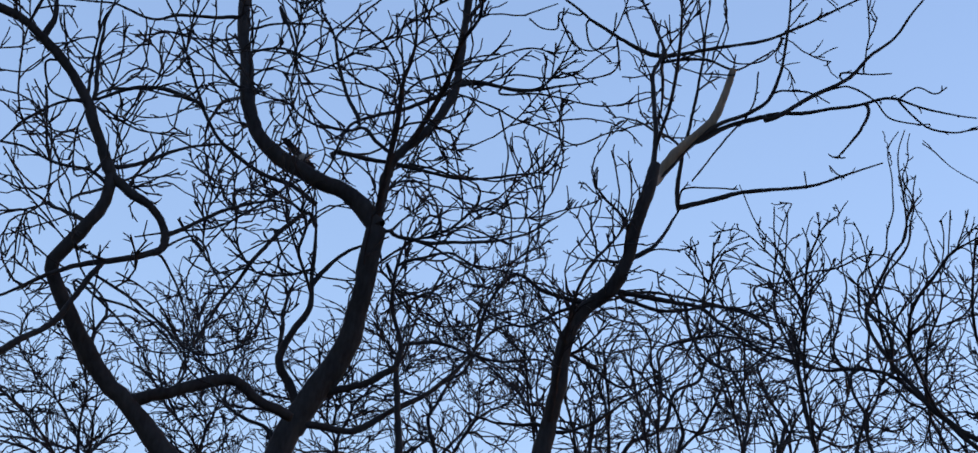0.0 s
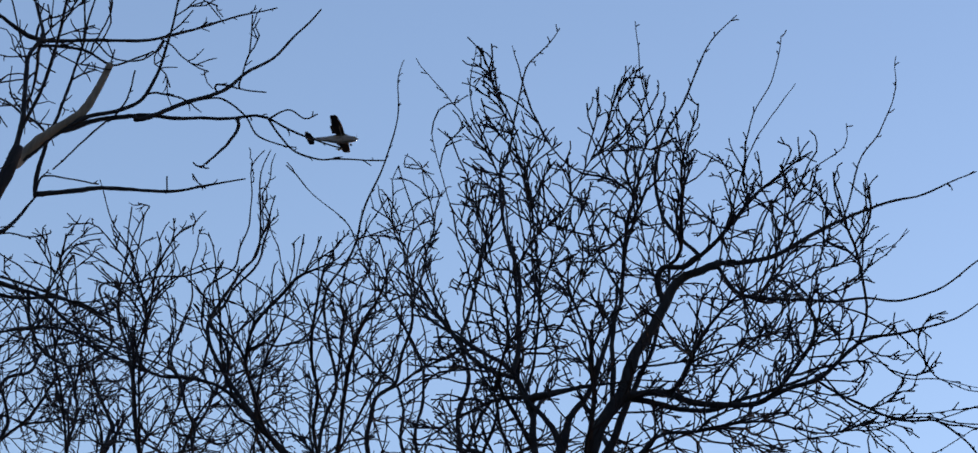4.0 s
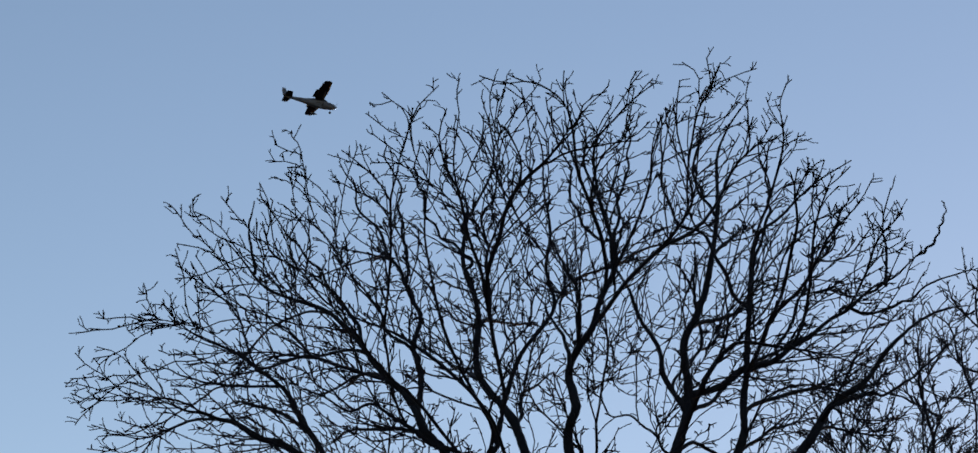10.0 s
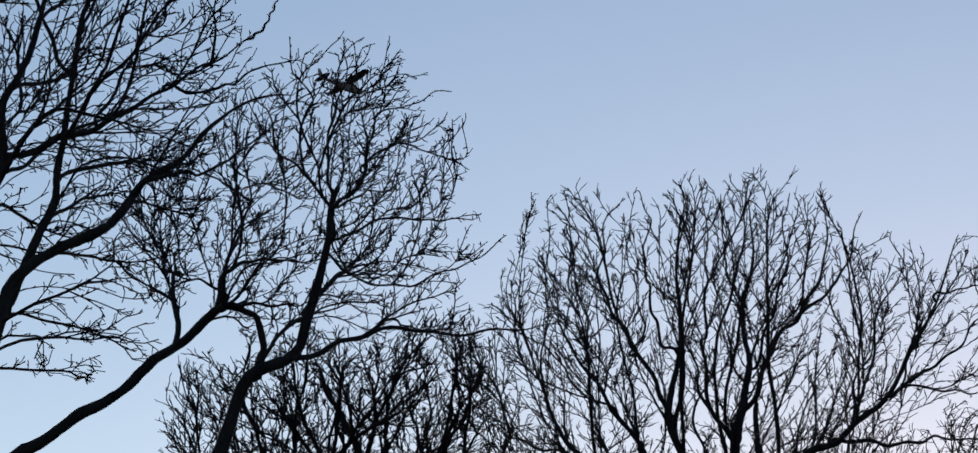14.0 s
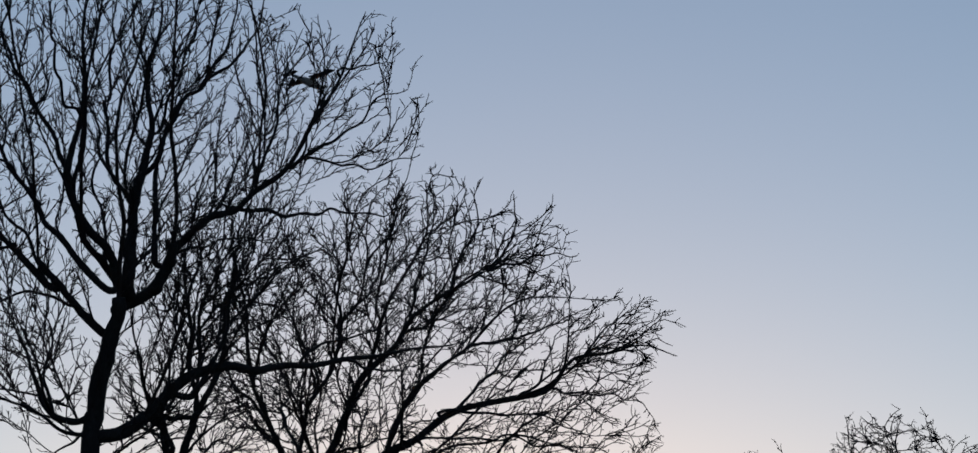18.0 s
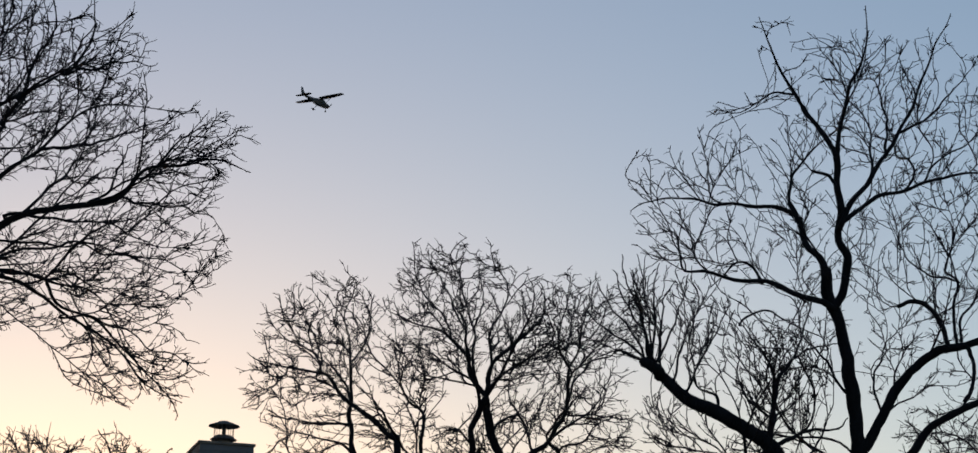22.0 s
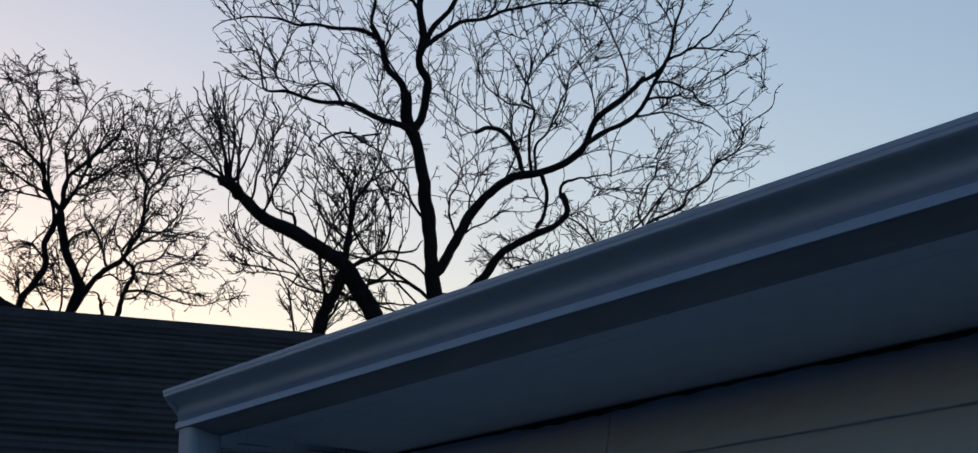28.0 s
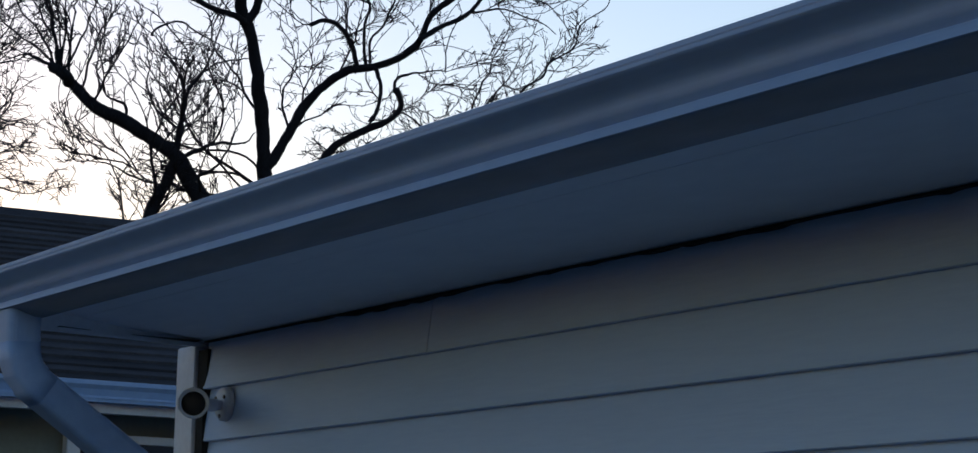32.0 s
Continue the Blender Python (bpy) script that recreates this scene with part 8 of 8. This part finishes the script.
crooked.mass(-1.2, 0.0, 15.5, 0.9, 2.4, 0.8)
crooked.mass(1.3, 0.0, 12.7, 1.0, 2.6, 0.8)
crooked.mass(2.0, 0.0, 16.7, 1.0, 2.6, 0.8)
crooked.mass(3.3, 0.0, 14.9, 1.4, 3.0, 1.7)
crooked.mass(-1.6, 0.0, 9.8, 1.3, 2.5, 1.0)
crooked.mass(-3.9, 0.0, 13.9, 0.6, 2.0, 1.0)
crooked.mass(5.8, -0.0, 14.0, 0.7, 2.4, 1.0)

pollarded = Tree(26.79, 34.90, -37.5)
pollarded.stem(0.166, 0.096, (0.00, 0.00, 8.44), (-0.40, 0.02, 9.11), (-0.63, 0.04, 9.51), (-1.03, 0.07, 9.79), (-1.60, 0.11, 10.13), (-2.11, 0.15, 10.36), (-2.40, 0.19, 10.65), (-2.70, 0.24, 10.96), (-2.92, 0.29, 11.09))
pollarded.stem(0.111, 0.090, (-1.15, 0.00, 8.14), (-0.95, 0.04, 8.77), (-0.79, 0.12, 9.12), (-0.66, 0.20, 9.50))
pollarded.limb(0.050, 0.017, (-0.63, 0.04, 9.54), (-0.64, 0.09, 10.03), (-0.54, 0.16, 10.62), (-0.66, 0.24, 11.09), (-0.95, 0.34, 11.46), (-1.19, 0.46, 11.83))
pollarded.limb(0.050, 0.023, (-0.59, 0.04, 9.51), (-0.30, 0.10, 9.64), (0.09, 0.19, 9.83), (0.54, 0.30, 9.86), (0.74, 0.43, 10.09))
pollarded.limb(0.034, 0.011, (-0.54, 0.16, 10.62), (-0.27, 0.20, 11.09), (0.18, 0.27, 11.35), (0.58, 0.36, 11.43))
pollarded.limb(0.028, 0.011, (-0.43, 0.18, 10.85), (-0.16, 0.26, 11.28), (0.00, 0.39, 11.84), (0.17, 0.56, 12.35))
pollarded.limb(0.039, 0.017, (-0.76, 0.10, 9.06), (-0.34, 0.01, 8.89), (0.22, -0.15, 8.82), (0.71, -0.33, 8.76))
pollarded.limb(0.039, 0.023, (-1.57, 0.11, 10.13), (-1.60, 0.11, 10.42), (-1.94, 0.10, 10.58), (-2.01, 0.09, 10.81))
pollarded.limb(0.023, 0.011, (-1.19, 0.43, 11.82), (-0.74, 0.52, 12.09), (-0.28, 0.67, 11.89), (0.30, 0.86, 11.65))
pollarded.limb(0.028, 0.011, (-0.64, 0.09, 10.03), (-1.04, 0.11, 10.37), (-1.22, 0.15, 10.83), (-1.17, 0.20, 11.19))
pollarded.limb(0.028, 0.011, (-0.40, 0.02, 9.11), (0.04, 0.09, 9.36), (0.26, 0.22, 9.73), (0.48, 0.38, 10.33))
pollarded.limb(0.028, 0.011, (-0.81, 0.10, 9.01), (-1.34, 0.02, 9.10), (-1.79, -0.10, 9.29), (-2.23, -0.25, 9.31))
pollarded.limb(0.027, 0.012, (-2.76, 0.25, 11.03), (-2.88, 0.25, 11.52), (-3.25, 0.23, 12.21), (-3.49, 0.22, 12.79))
pollarded.limb(0.027, 0.012, (-2.76, 0.25, 11.03), (-2.83, 0.19, 11.74), (-2.90, 0.08, 12.41), (-3.03, -0.05, 13.02))
pollarded.limb(0.027, 0.012, (-2.64, 0.23, 10.88), (-2.60, 0.24, 11.64), (-2.56, 0.25, 12.23), (-2.35, 0.27, 12.59))
pollarded.limb(0.027, 0.012, (-2.87, 0.28, 11.08), (-3.33, 0.29, 11.29), (-3.79, 0.32, 11.17))
pollarded.limb(0.027, 0.012, (-2.34, 0.18, 10.61), (-2.24, 0.07, 11.26), (-2.02, -0.11, 11.80), (-1.75, -0.34, 12.21))
pollarded.limb(0.027, 0.012, (-2.17, 0.16, 10.42), (-1.90, 0.10, 11.04), (-1.63, -0.00, 11.48), (-1.41, -0.13, 11.92))
pollarded.limb(0.118, 0.073, (-2.65, 0.00, 10.87), (-2.81, 0.01, 10.99), (-2.95, 0.03, 11.08))
pollarded.limb(0.027, 0.012, (-2.85, 0.01, 11.03), (-3.10, 0.07, 11.59), (-3.52, 0.15, 12.07), (-3.77, 0.26, 12.56))
pollarded.limb(0.027, 0.012, (-2.85, 0.01, 11.03), (-3.15, 0.07, 11.36), (-3.68, 0.16, 11.72), (-3.99, 0.27, 12.09))
pollarded.limb(0.027, 0.012, (-2.83, 0.01, 11.06), (-2.94, 0.13, 11.84), (-3.27, 0.31, 12.70), (-3.35, 0.54, 13.17))
pollarded.limb(0.027, 0.012, (-2.78, 0.01, 11.03), (-2.71, 0.07, 11.71), (-2.73, 0.16, 12.43), (-2.64, 0.27, 12.93))
pollarded.limb(0.027, 0.012, (-2.88, 0.02, 11.03), (-3.20, 0.09, 11.19), (-3.62, 0.21, 11.38))
pollarded.limb(0.027, 0.012, (-2.68, 0.00, 10.95), (-2.41, -0.10, 11.56), (-2.19, -0.28, 12.11), (-2.08, -0.49, 12.52))
pollarded.limb(0.027, 0.012, (-2.74, 0.01, 11.01), (-3.00, -0.00, 12.04), (-3.11, -0.03, 12.73))
pollarded.mass(-2.8, -0.0, 12.0, 0.8, 2.4, 0.9)
pollarded.mass(-1.7, 0.0, 11.5, 1.0, 2.4, 1.2)
pollarded.mass(-0.4, 0.0, 10.7, 1.1, 2.6, 1.2)
pollarded.mass(-0.9, -0.0, 8.8, 1.3, 2.6, 0.8)
pollarded.mass(-2.5, 0.0, 9.9, 0.8, 2.0, 1.0)

thin = Tree(37.55, 40.18, -43.1)
thin.stem(0.042, 0.012, (0.00, 0.00, 11.62), (0.48, 0.00, 12.29), (1.08, 0.00, 12.84), (1.92, 0.01, 13.58), (2.64, 0.01, 14.32), (3.24, 0.02, 15.18), (3.67, 0.02, 15.80))
thin.limb(0.030, 0.012, (0.60, 0.00, 12.35), (0.48, 0.04, 13.09), (0.97, 0.26, 14.13), (1.23, 0.63, 15.22))
thin.limb(0.030, 0.012, (0.96, 0.00, 12.60), (1.91, -0.16, 13.05), (2.14, -0.36, 13.50))
thin.limb(0.024, 0.012, (0.00, -0.00, 11.13), (-0.71, 0.21, 12.14), (-1.08, 0.48, 12.69))
thin.mass(1.4, -0.0, 13.3, 1.1, 2.5, 1.3)
thin.mass(2.6, -0.0, 14.4, 1.1, 2.2, 1.1)
thin.mass(-0.2, -0.0, 12.3, 1.8, 4.0, 0.8)
thin.mass(-1.9, -0.0, 11.7, 1.9, 4.0, 0.7)

backhedge = Tree(22.18, 55.77, -21.7)
backhedge.stem(0.060, 0.022, (-0.21, 0.00, 9.57), (-0.01, -0.14, 10.76), (-0.21, -0.43, 11.60), (-0.54, -0.74, 12.13))
backhedge.stem(0.060, 0.022, (0.66, 0.00, 9.62), (0.72, -0.12, 10.80), (0.83, -0.27, 11.38), (1.24, -0.50, 11.82))
backhedge.stem(0.052, 0.022, (-1.37, 0.00, 9.51), (-1.34, 0.14, 11.03), (-1.85, 0.39, 11.94))
backhedge.mass(-0.5, 0.0, 11.2, 1.8, 4.0, 0.8)
backhedge.mass(-2.2, 0.0, 11.1, 1.8, 4.0, 1.1)

undergrowth = Tree(-21.95, 12.07, 61.2)
undergrowth.stem(0.025, 0.009, (-3.72, 0.00, 10.59), (-3.75, -0.03, 11.14), (-4.02, -0.09, 11.51), (-4.33, -0.18, 11.79))
undergrowth.stem(0.025, 0.009, (-2.36, -0.00, 10.77), (-2.51, -0.05, 11.30), (-2.39, -0.20, 11.83), (-2.57, -0.38, 12.16))
undergrowth.stem(0.025, 0.009, (-0.86, -0.00, 10.96), (-1.08, -0.07, 11.62), (-0.75, -0.27, 12.17), (-0.54, -0.50, 12.54))
undergrowth.stem(0.028, 0.009, (0.06, 0.00, 11.08), (-0.09, 0.04, 11.80), (0.03, 0.16, 12.61), (0.43, 0.42, 13.54))
undergrowth.stem(0.028, 0.009, (1.78, -0.00, 11.31), (1.85, -0.07, 12.01), (1.64, -0.28, 12.63), (1.88, -0.66, 13.24))
undergrowth.stem(0.028, 0.009, (2.45, -0.00, 11.40), (2.58, -0.08, 12.18), (2.31, -0.27, 12.72), (2.64, -0.60, 13.22))
undergrowth.stem(0.028, 0.009, (3.58, 0.00, 11.55), (3.69, 0.06, 12.31), (3.47, 0.24, 13.10), (3.97, 0.67, 14.30))
undergrowth.stem(0.025, 0.009, (4.66, 0.00, 11.69), (4.57, 0.04, 12.42), (4.84, 0.17, 13.26), (4.72, 0.38, 14.11))
undergrowth.stem(0.025, 0.009, (5.81, -0.00, 11.84), (5.38, -0.02, 12.57), (4.65, -0.11, 13.19), (3.93, -0.21, 13.27))
undergrowth.limb(0.016, 0.009, (4.65, -0.11, 13.19), (4.53, -0.12, 13.62), (4.45, -0.14, 13.83), (4.49, -0.18, 14.20), (4.58, -0.22, 14.43), (4.73, -0.28, 14.74), (4.74, -0.37, 15.09), (4.68, -0.51, 15.56), (4.73, -0.64, 15.90))
undergrowth.limb(0.009, 0.006, (4.69, -0.51, 15.57), (4.59, -0.43, 16.00))
undergrowth.limb(0.013, 0.006, (4.45, -0.14, 13.83), (4.20, -0.12, 13.88), (3.92, -0.06, 14.10), (3.78, 0.02, 14.36))
undergrowth.limb(0.016, 0.006, (3.24, 0.00, 13.96), (3.58, 0.01, 14.17), (4.14, 0.03, 14.41), (4.63, 0.08, 14.66), (5.00, 0.12, 14.62), (5.30, 0.17, 14.56), (5.53, 0.22, 14.38), (5.84, 0.29, 14.14))
undergrowth.limb(0.013, 0.006, (5.67, 0.22, 14.40), (5.37, 0.22, 14.92), (5.18, 0.23, 15.30), (4.92, 0.25, 15.84))
undergrowth.stem(0.016, 0.006, (3.84, 0.06, 12.04), (3.79, 0.06, 12.40), (3.53, 0.07, 12.74), (3.37, 0.08, 13.02))
undergrowth.stem(0.016, 0.006, (3.79, 0.06, 12.32), (4.02, 0.16, 12.92), (4.24, 0.33, 13.32))
undergrowth.stem(0.024, 0.018, (2.00, 0.00, 11.87), (2.50, 0.06, 12.60), (2.96, 0.17, 13.16), (3.51, 0.29, 13.71), (4.04, 0.44, 13.42), (4.78, 0.60, 13.46))
undergrowth.limb(0.021, 0.014, (3.51, 0.26, 13.69), (2.78, 0.23, 13.85), (2.21, 0.19, 13.85), (1.51, 0.13, 13.71), (0.94, 0.06, 13.79), (0.34, -0.01, 13.71), (-0.19, -0.09, 13.79), (-0.70, -0.18, 13.91))
undergrowth.limb(0.014, 0.007, (2.78, 0.23, 13.85), (2.26, 0.18, 14.15), (1.83, 0.10, 14.13), (1.38, 0.00, 14.25))
undergrowth.limb(0.014, 0.007, (2.21, 0.19, 13.83), (2.61, 0.24, 13.30), (2.85, 0.34, 13.06), (3.22, 0.45, 13.01))
undergrowth.limb(0.014, 0.009, (2.98, 0.37, 13.25), (2.48, 0.28, 13.29), (1.90, 0.15, 13.31), (1.37, -0.02, 12.86))
undergrowth.limb(0.010, 0.007, (0.94, 0.06, 13.79), (0.70, 0.06, 13.41), (0.30, 0.05, 13.20), (0.00, 0.04, 12.78))
undergrowth.mass(-4.3, -0.0, 11.3, 1.1, 2.5, 0.5)
undergrowth.mass(-2.5, -0.0, 11.7, 1.2, 2.5, 0.5)
undergrowth.mass(-0.6, -0.0, 12.4, 1.2, 2.5, 0.7)
undergrowth.mass(0.5, -0.0, 13.2, 0.9, 2.5, 0.7)
undergrowth.mass(2.1, -0.0, 12.6, 1.0, 2.5, 0.5)
undergrowth.mass(3.4, 0.0, 13.1, 0.7, 2.5, 0.4)
undergrowth.mass(5.0, 0.0, 12.9, 0.8, 2.5, 0.5)
undergrowth.mass(2.8, 0.0, 12.4, 1.2, 2.5, 0.4)
undergrowth.mass(0.3, -0.0, 12.0, 0.9, 2.4, 0.4)
undergrowth.mass(-1.5, -0.0, 11.7, 0.9, 2.4, 0.3)
undergrowth.mass(-4.1, -0.0, 11.7, 1.2, 2.5, 0.6)
undergrowth.mass(-2.6, -0.0, 12.2, 1.2, 2.5, 0.8)
undergrowth.mass(-0.6, 0.0, 12.0, 1.2, 2.5, 0.5)
undergrowth.mass(-2.8, -0.0, 11.6, 0.8, 2.5, 0.4)

twin = Tree(8.27, 37.11, -12.6)
twin.stem(0.071, 0.038, (0.12, -0.00, 10.32), (0.11, 0.00, 10.91), (0.23, 0.01, 11.32), (0.27, 0.01, 11.52), (0.52, 0.02, 12.04), (0.64, 0.02, 12.46), (0.64, 0.05, 13.28))
twin.limb(0.038, 0.014, (0.64, 0.05, 13.28), (0.77, -0.01, 13.90), (0.80, -0.19, 14.57), (1.05, -0.53, 15.20))
twin.stem(0.043, 0.019, (-0.13, 0.00, 10.31), (-0.29, -0.08, 11.27), (-0.46, -0.17, 11.63), (-0.65, -0.38, 12.26), (-0.73, -0.57, 12.70), (-0.68, -0.98, 13.38))
twin.stem(0.048, 0.038, (0.00, 0.00, 10.45), (-0.14, 0.02, 11.10), (-0.32, 0.07, 11.60), (-0.42, 0.08, 11.70))
twin.limb(0.048, 0.043, (-0.44, -0.08, 11.38), (-0.11, -0.06, 11.41), (0.24, 0.03, 11.46))
twin.limb(0.043, 0.019, (0.23, 0.01, 11.62), (0.18, 0.03, 12.53), (0.09, 0.09, 13.57), (0.08, 0.19, 14.54), (-0.13, 0.32, 15.42))
twin.limb(0.033, 0.014, (0.58, 0.02, 12.76), (1.07, 0.08, 13.53), (1.64, 0.19, 14.02), (2.33, 0.42, 14.68))
twin.limb(0.029, 0.014, (0.19, 0.03, 12.73), (0.45, 0.01, 13.16), (0.77, -0.05, 13.57), (0.66, -0.24, 14.44))
twin.mass(0.2, -0.0, 13.8, 1.2, 3.0, 1.5)
twin.mass(-0.5, -0.0, 11.7, 1.0, 2.6, 1.0)
twin.mass(1.1, 0.0, 14.0, 1.2, 3.0, 1.1)
twin.mass(0.8, -0.0, 11.4, 0.9, 2.4, 0.8)

curvy.build("tall bare tree with smooth winding grey limbs", 250, 0.0062, spur=0.17, up=0.0, wild=0.35, spurs=0.45, fan=0.35, wander=0.3, seed=1)
forked.build("large bare tree with a forked furrowed trunk and long limbs", 800, 0.0062, spur=0.17, up=0.0, wild=0.35, spurs=0.45, fan=0.35, wander=0.3, seed=2)
broken.build("leaning bare tree with one broken pale limb", 230, 0.0062, spur=0.17, up=0.0, wild=0.35, bare=(1,), spurs=0.45, fan=0.35, wander=0.3, seed=3)
spreading.build("spreading bare tree with many upright shoots", 1350, 0.0064, spur=0.14, up=0.05, knob=1.3, wild=0.35, spurs=0.5, fan=0.4, wander=0.3, seed=4)
slender.build("clump of slender bare trees behind the larger ones", 1300, 0.0075, spur=0.17, up=0.06, low_heart=0.3, spurs=0.45, fan=0.35, wild=0.3, wander=0.6, seed=5)
rounded.build("large bare tree with a dense rounded crown", 2900, 0.008, spur=0.17, up=0.04, knob=1.3, spurs=0.8, splay=48, wild=0.38, fan=0.9, low_heart=0.95, seed=6)
knotty.build("bare tree with knotty twigs beside the rounded one", 1350, 0.008, spur=0.17, up=0.03, knob=1.4, wild=0.4, spurs=0.8, fan=0.9, splay=44, seed=7)
thicket.build("dense dark tangle of bare undergrowth trees", 2200, 0.0096, spur=0.22, up=0.10, low_heart=0.5, spurs=0.8, wild=0.4, seed=8)
domed.build("big bare shade tree with a stout trunk and domed crown", 2900, 0.0082, spur=0.21, up=0.09, spurs=1.0, wild=0.3, fan=1.2, low_heart=0.85, splay=42, seed=9)
wide.build("wide bare tree with low sweeping limbs", 2700, 0.009, spur=0.24, up=0.04, spurs=0.9, wild=0.4, fan=0.85, low_heart=0.95, splay=48, seed=10)
leaning.build("small bare tree leaning over the roofs", 620, 0.0088, spur=0.22, up=0.01, wild=0.5, spurs=0.8, fan=0.55, splay=52, low_heart=1.12, seed=11)
vase.build("small bare vase-shaped tree behind the roofs", 800, 0.0088, spur=0.22, up=0.01, spurs=0.8, fan=0.55, wild=0.5, splay=52, low_heart=1.12, seed=12)
arching.build("slim bare tree with arching stems", 580, 0.0088, spur=0.22, up=0.01, spurs=0.8, fan=0.55, wild=0.5, splay=52, low_heart=1.12, seed=13)
crooked.build("old bare tree with crooked heavy limbs", 1750, 0.0088, spur=0.22, up=0.03, wild=0.36, spurs=0.7, fan=0.5, splay=50, wander=0.6, seed=14)
pollarded.build("bare pollarded tree with a knobbed limb and upright shoots", 560, 0.0098, spur=0.24, up=0.19, spurs=0.8, fan=0.8, wild=0.4, splay=48, wander=0.6, seed=15)
thin.build("thin bare trees far behind the eave", 300, 0.0097, spur=0.34, up=0.10, wild=0.5, splay=48, fan=0.6, seed=16)
backhedge.build("bare brush behind the chimney", 393, 0.0120, spur=0.37, up=0.10, seed=17)
undergrowth.build("tangled bare undergrowth behind the big limbs", 3000, 0.0068, spur=0.17, up=0.02, wild=0.36, low_heart=0.3, spurs=0.45, fan=0.25, seed=18)
twin.build("twin-stemmed bare tree behind the stout trunk", 850, 0.0081, spur=0.22, up=0.08, spurs=0.8, wild=0.4, seed=19)

# ---- what moves ----
# seconds, place of the aircraft, compass heading
FLIGHT = [
    (0, -347.5, 156.9, 203.3, 3.0, 56.8),
    (1.5, -310.5, 182.4, 201.1, 3.0, 57.1),
    (2, -299.2, 190.1, 199.5, 3.0, 57.2),
    (2.5, -287.2, 198.1, 198.7, 3.0, 57.3),
    (4.5, -237.0, 230.5, 196.7, 3.0, 57.7),
    (6, -199.1, 254.4, 194.6, 3.0, 58.1),
    (7, -174.0, 269.2, 194.2, 3.0, 58.4),
    (8, -149.0, 283.8, 194.0, 3.0, 58.7),
    (9, -123.4, 298.4, 194.2, 3.0, 59.1),
    (10, -95.9, 307.8, 190.1, 3.0, 59.4),
    (11, -69.1, 316.3, 186.6, 2.4, 59.8),
    (12, -43.7, 327.6, 184.6, 1.8, 60.2),
    (13, -17.8, 338.9, 182.2, 1.2, 60.6),
    (14, 7.7, 350.3, 178.9, 0.6, 61.0),
    (15, 32.9, 361.1, 176.0, 0.0, 61.4),
    (15.5, 45.7, 364.1, 174.7, -0.1, 61.6),
    (17.5, 93.2, 376.8, 165.1, -0.3, 62.5),
    (18, 104.6, 379.9, 162.0, -0.4, 62.7),
    (19, 128.1, 385.0, 156.9, -0.5, 63.2),
    (20, 150.4, 389.5, 151.8, -0.6, 63.7),
    (20.5, 162.0, 393.1, 149.8, -0.6, 63.9),
    (21, 173.8, 396.4, 148.1, -0.7, 64.1),
    (22, 196.2, 403.1, 144.6, -0.8, 64.6),
    (23, 218.6, 409.3, 141.2, -0.9, 65.1),
    (24, 240.5, 415.0, 138.2, -1.1, 65.6),
    (25, 265.1, 424.4, 137.0, -1.2, 66.1),
    (25.5, 277.6, 429.1, 135.9, -1.2, 66.3),
    (27.5, 327.8, 447.0, 133.7, -1.5, 67.3),
    (29.5, 378.3, 466.0, 127.2, -1.7, 68.3),
    (32, 443.6, 487.7, 120.6, -2.0, 69.5),
]


def motions():
    walk(plane, [(t, pose(x, y, z, pitch, 0, -heading)) for t, x, y, z, pitch, heading in FLIGHT])


motions()
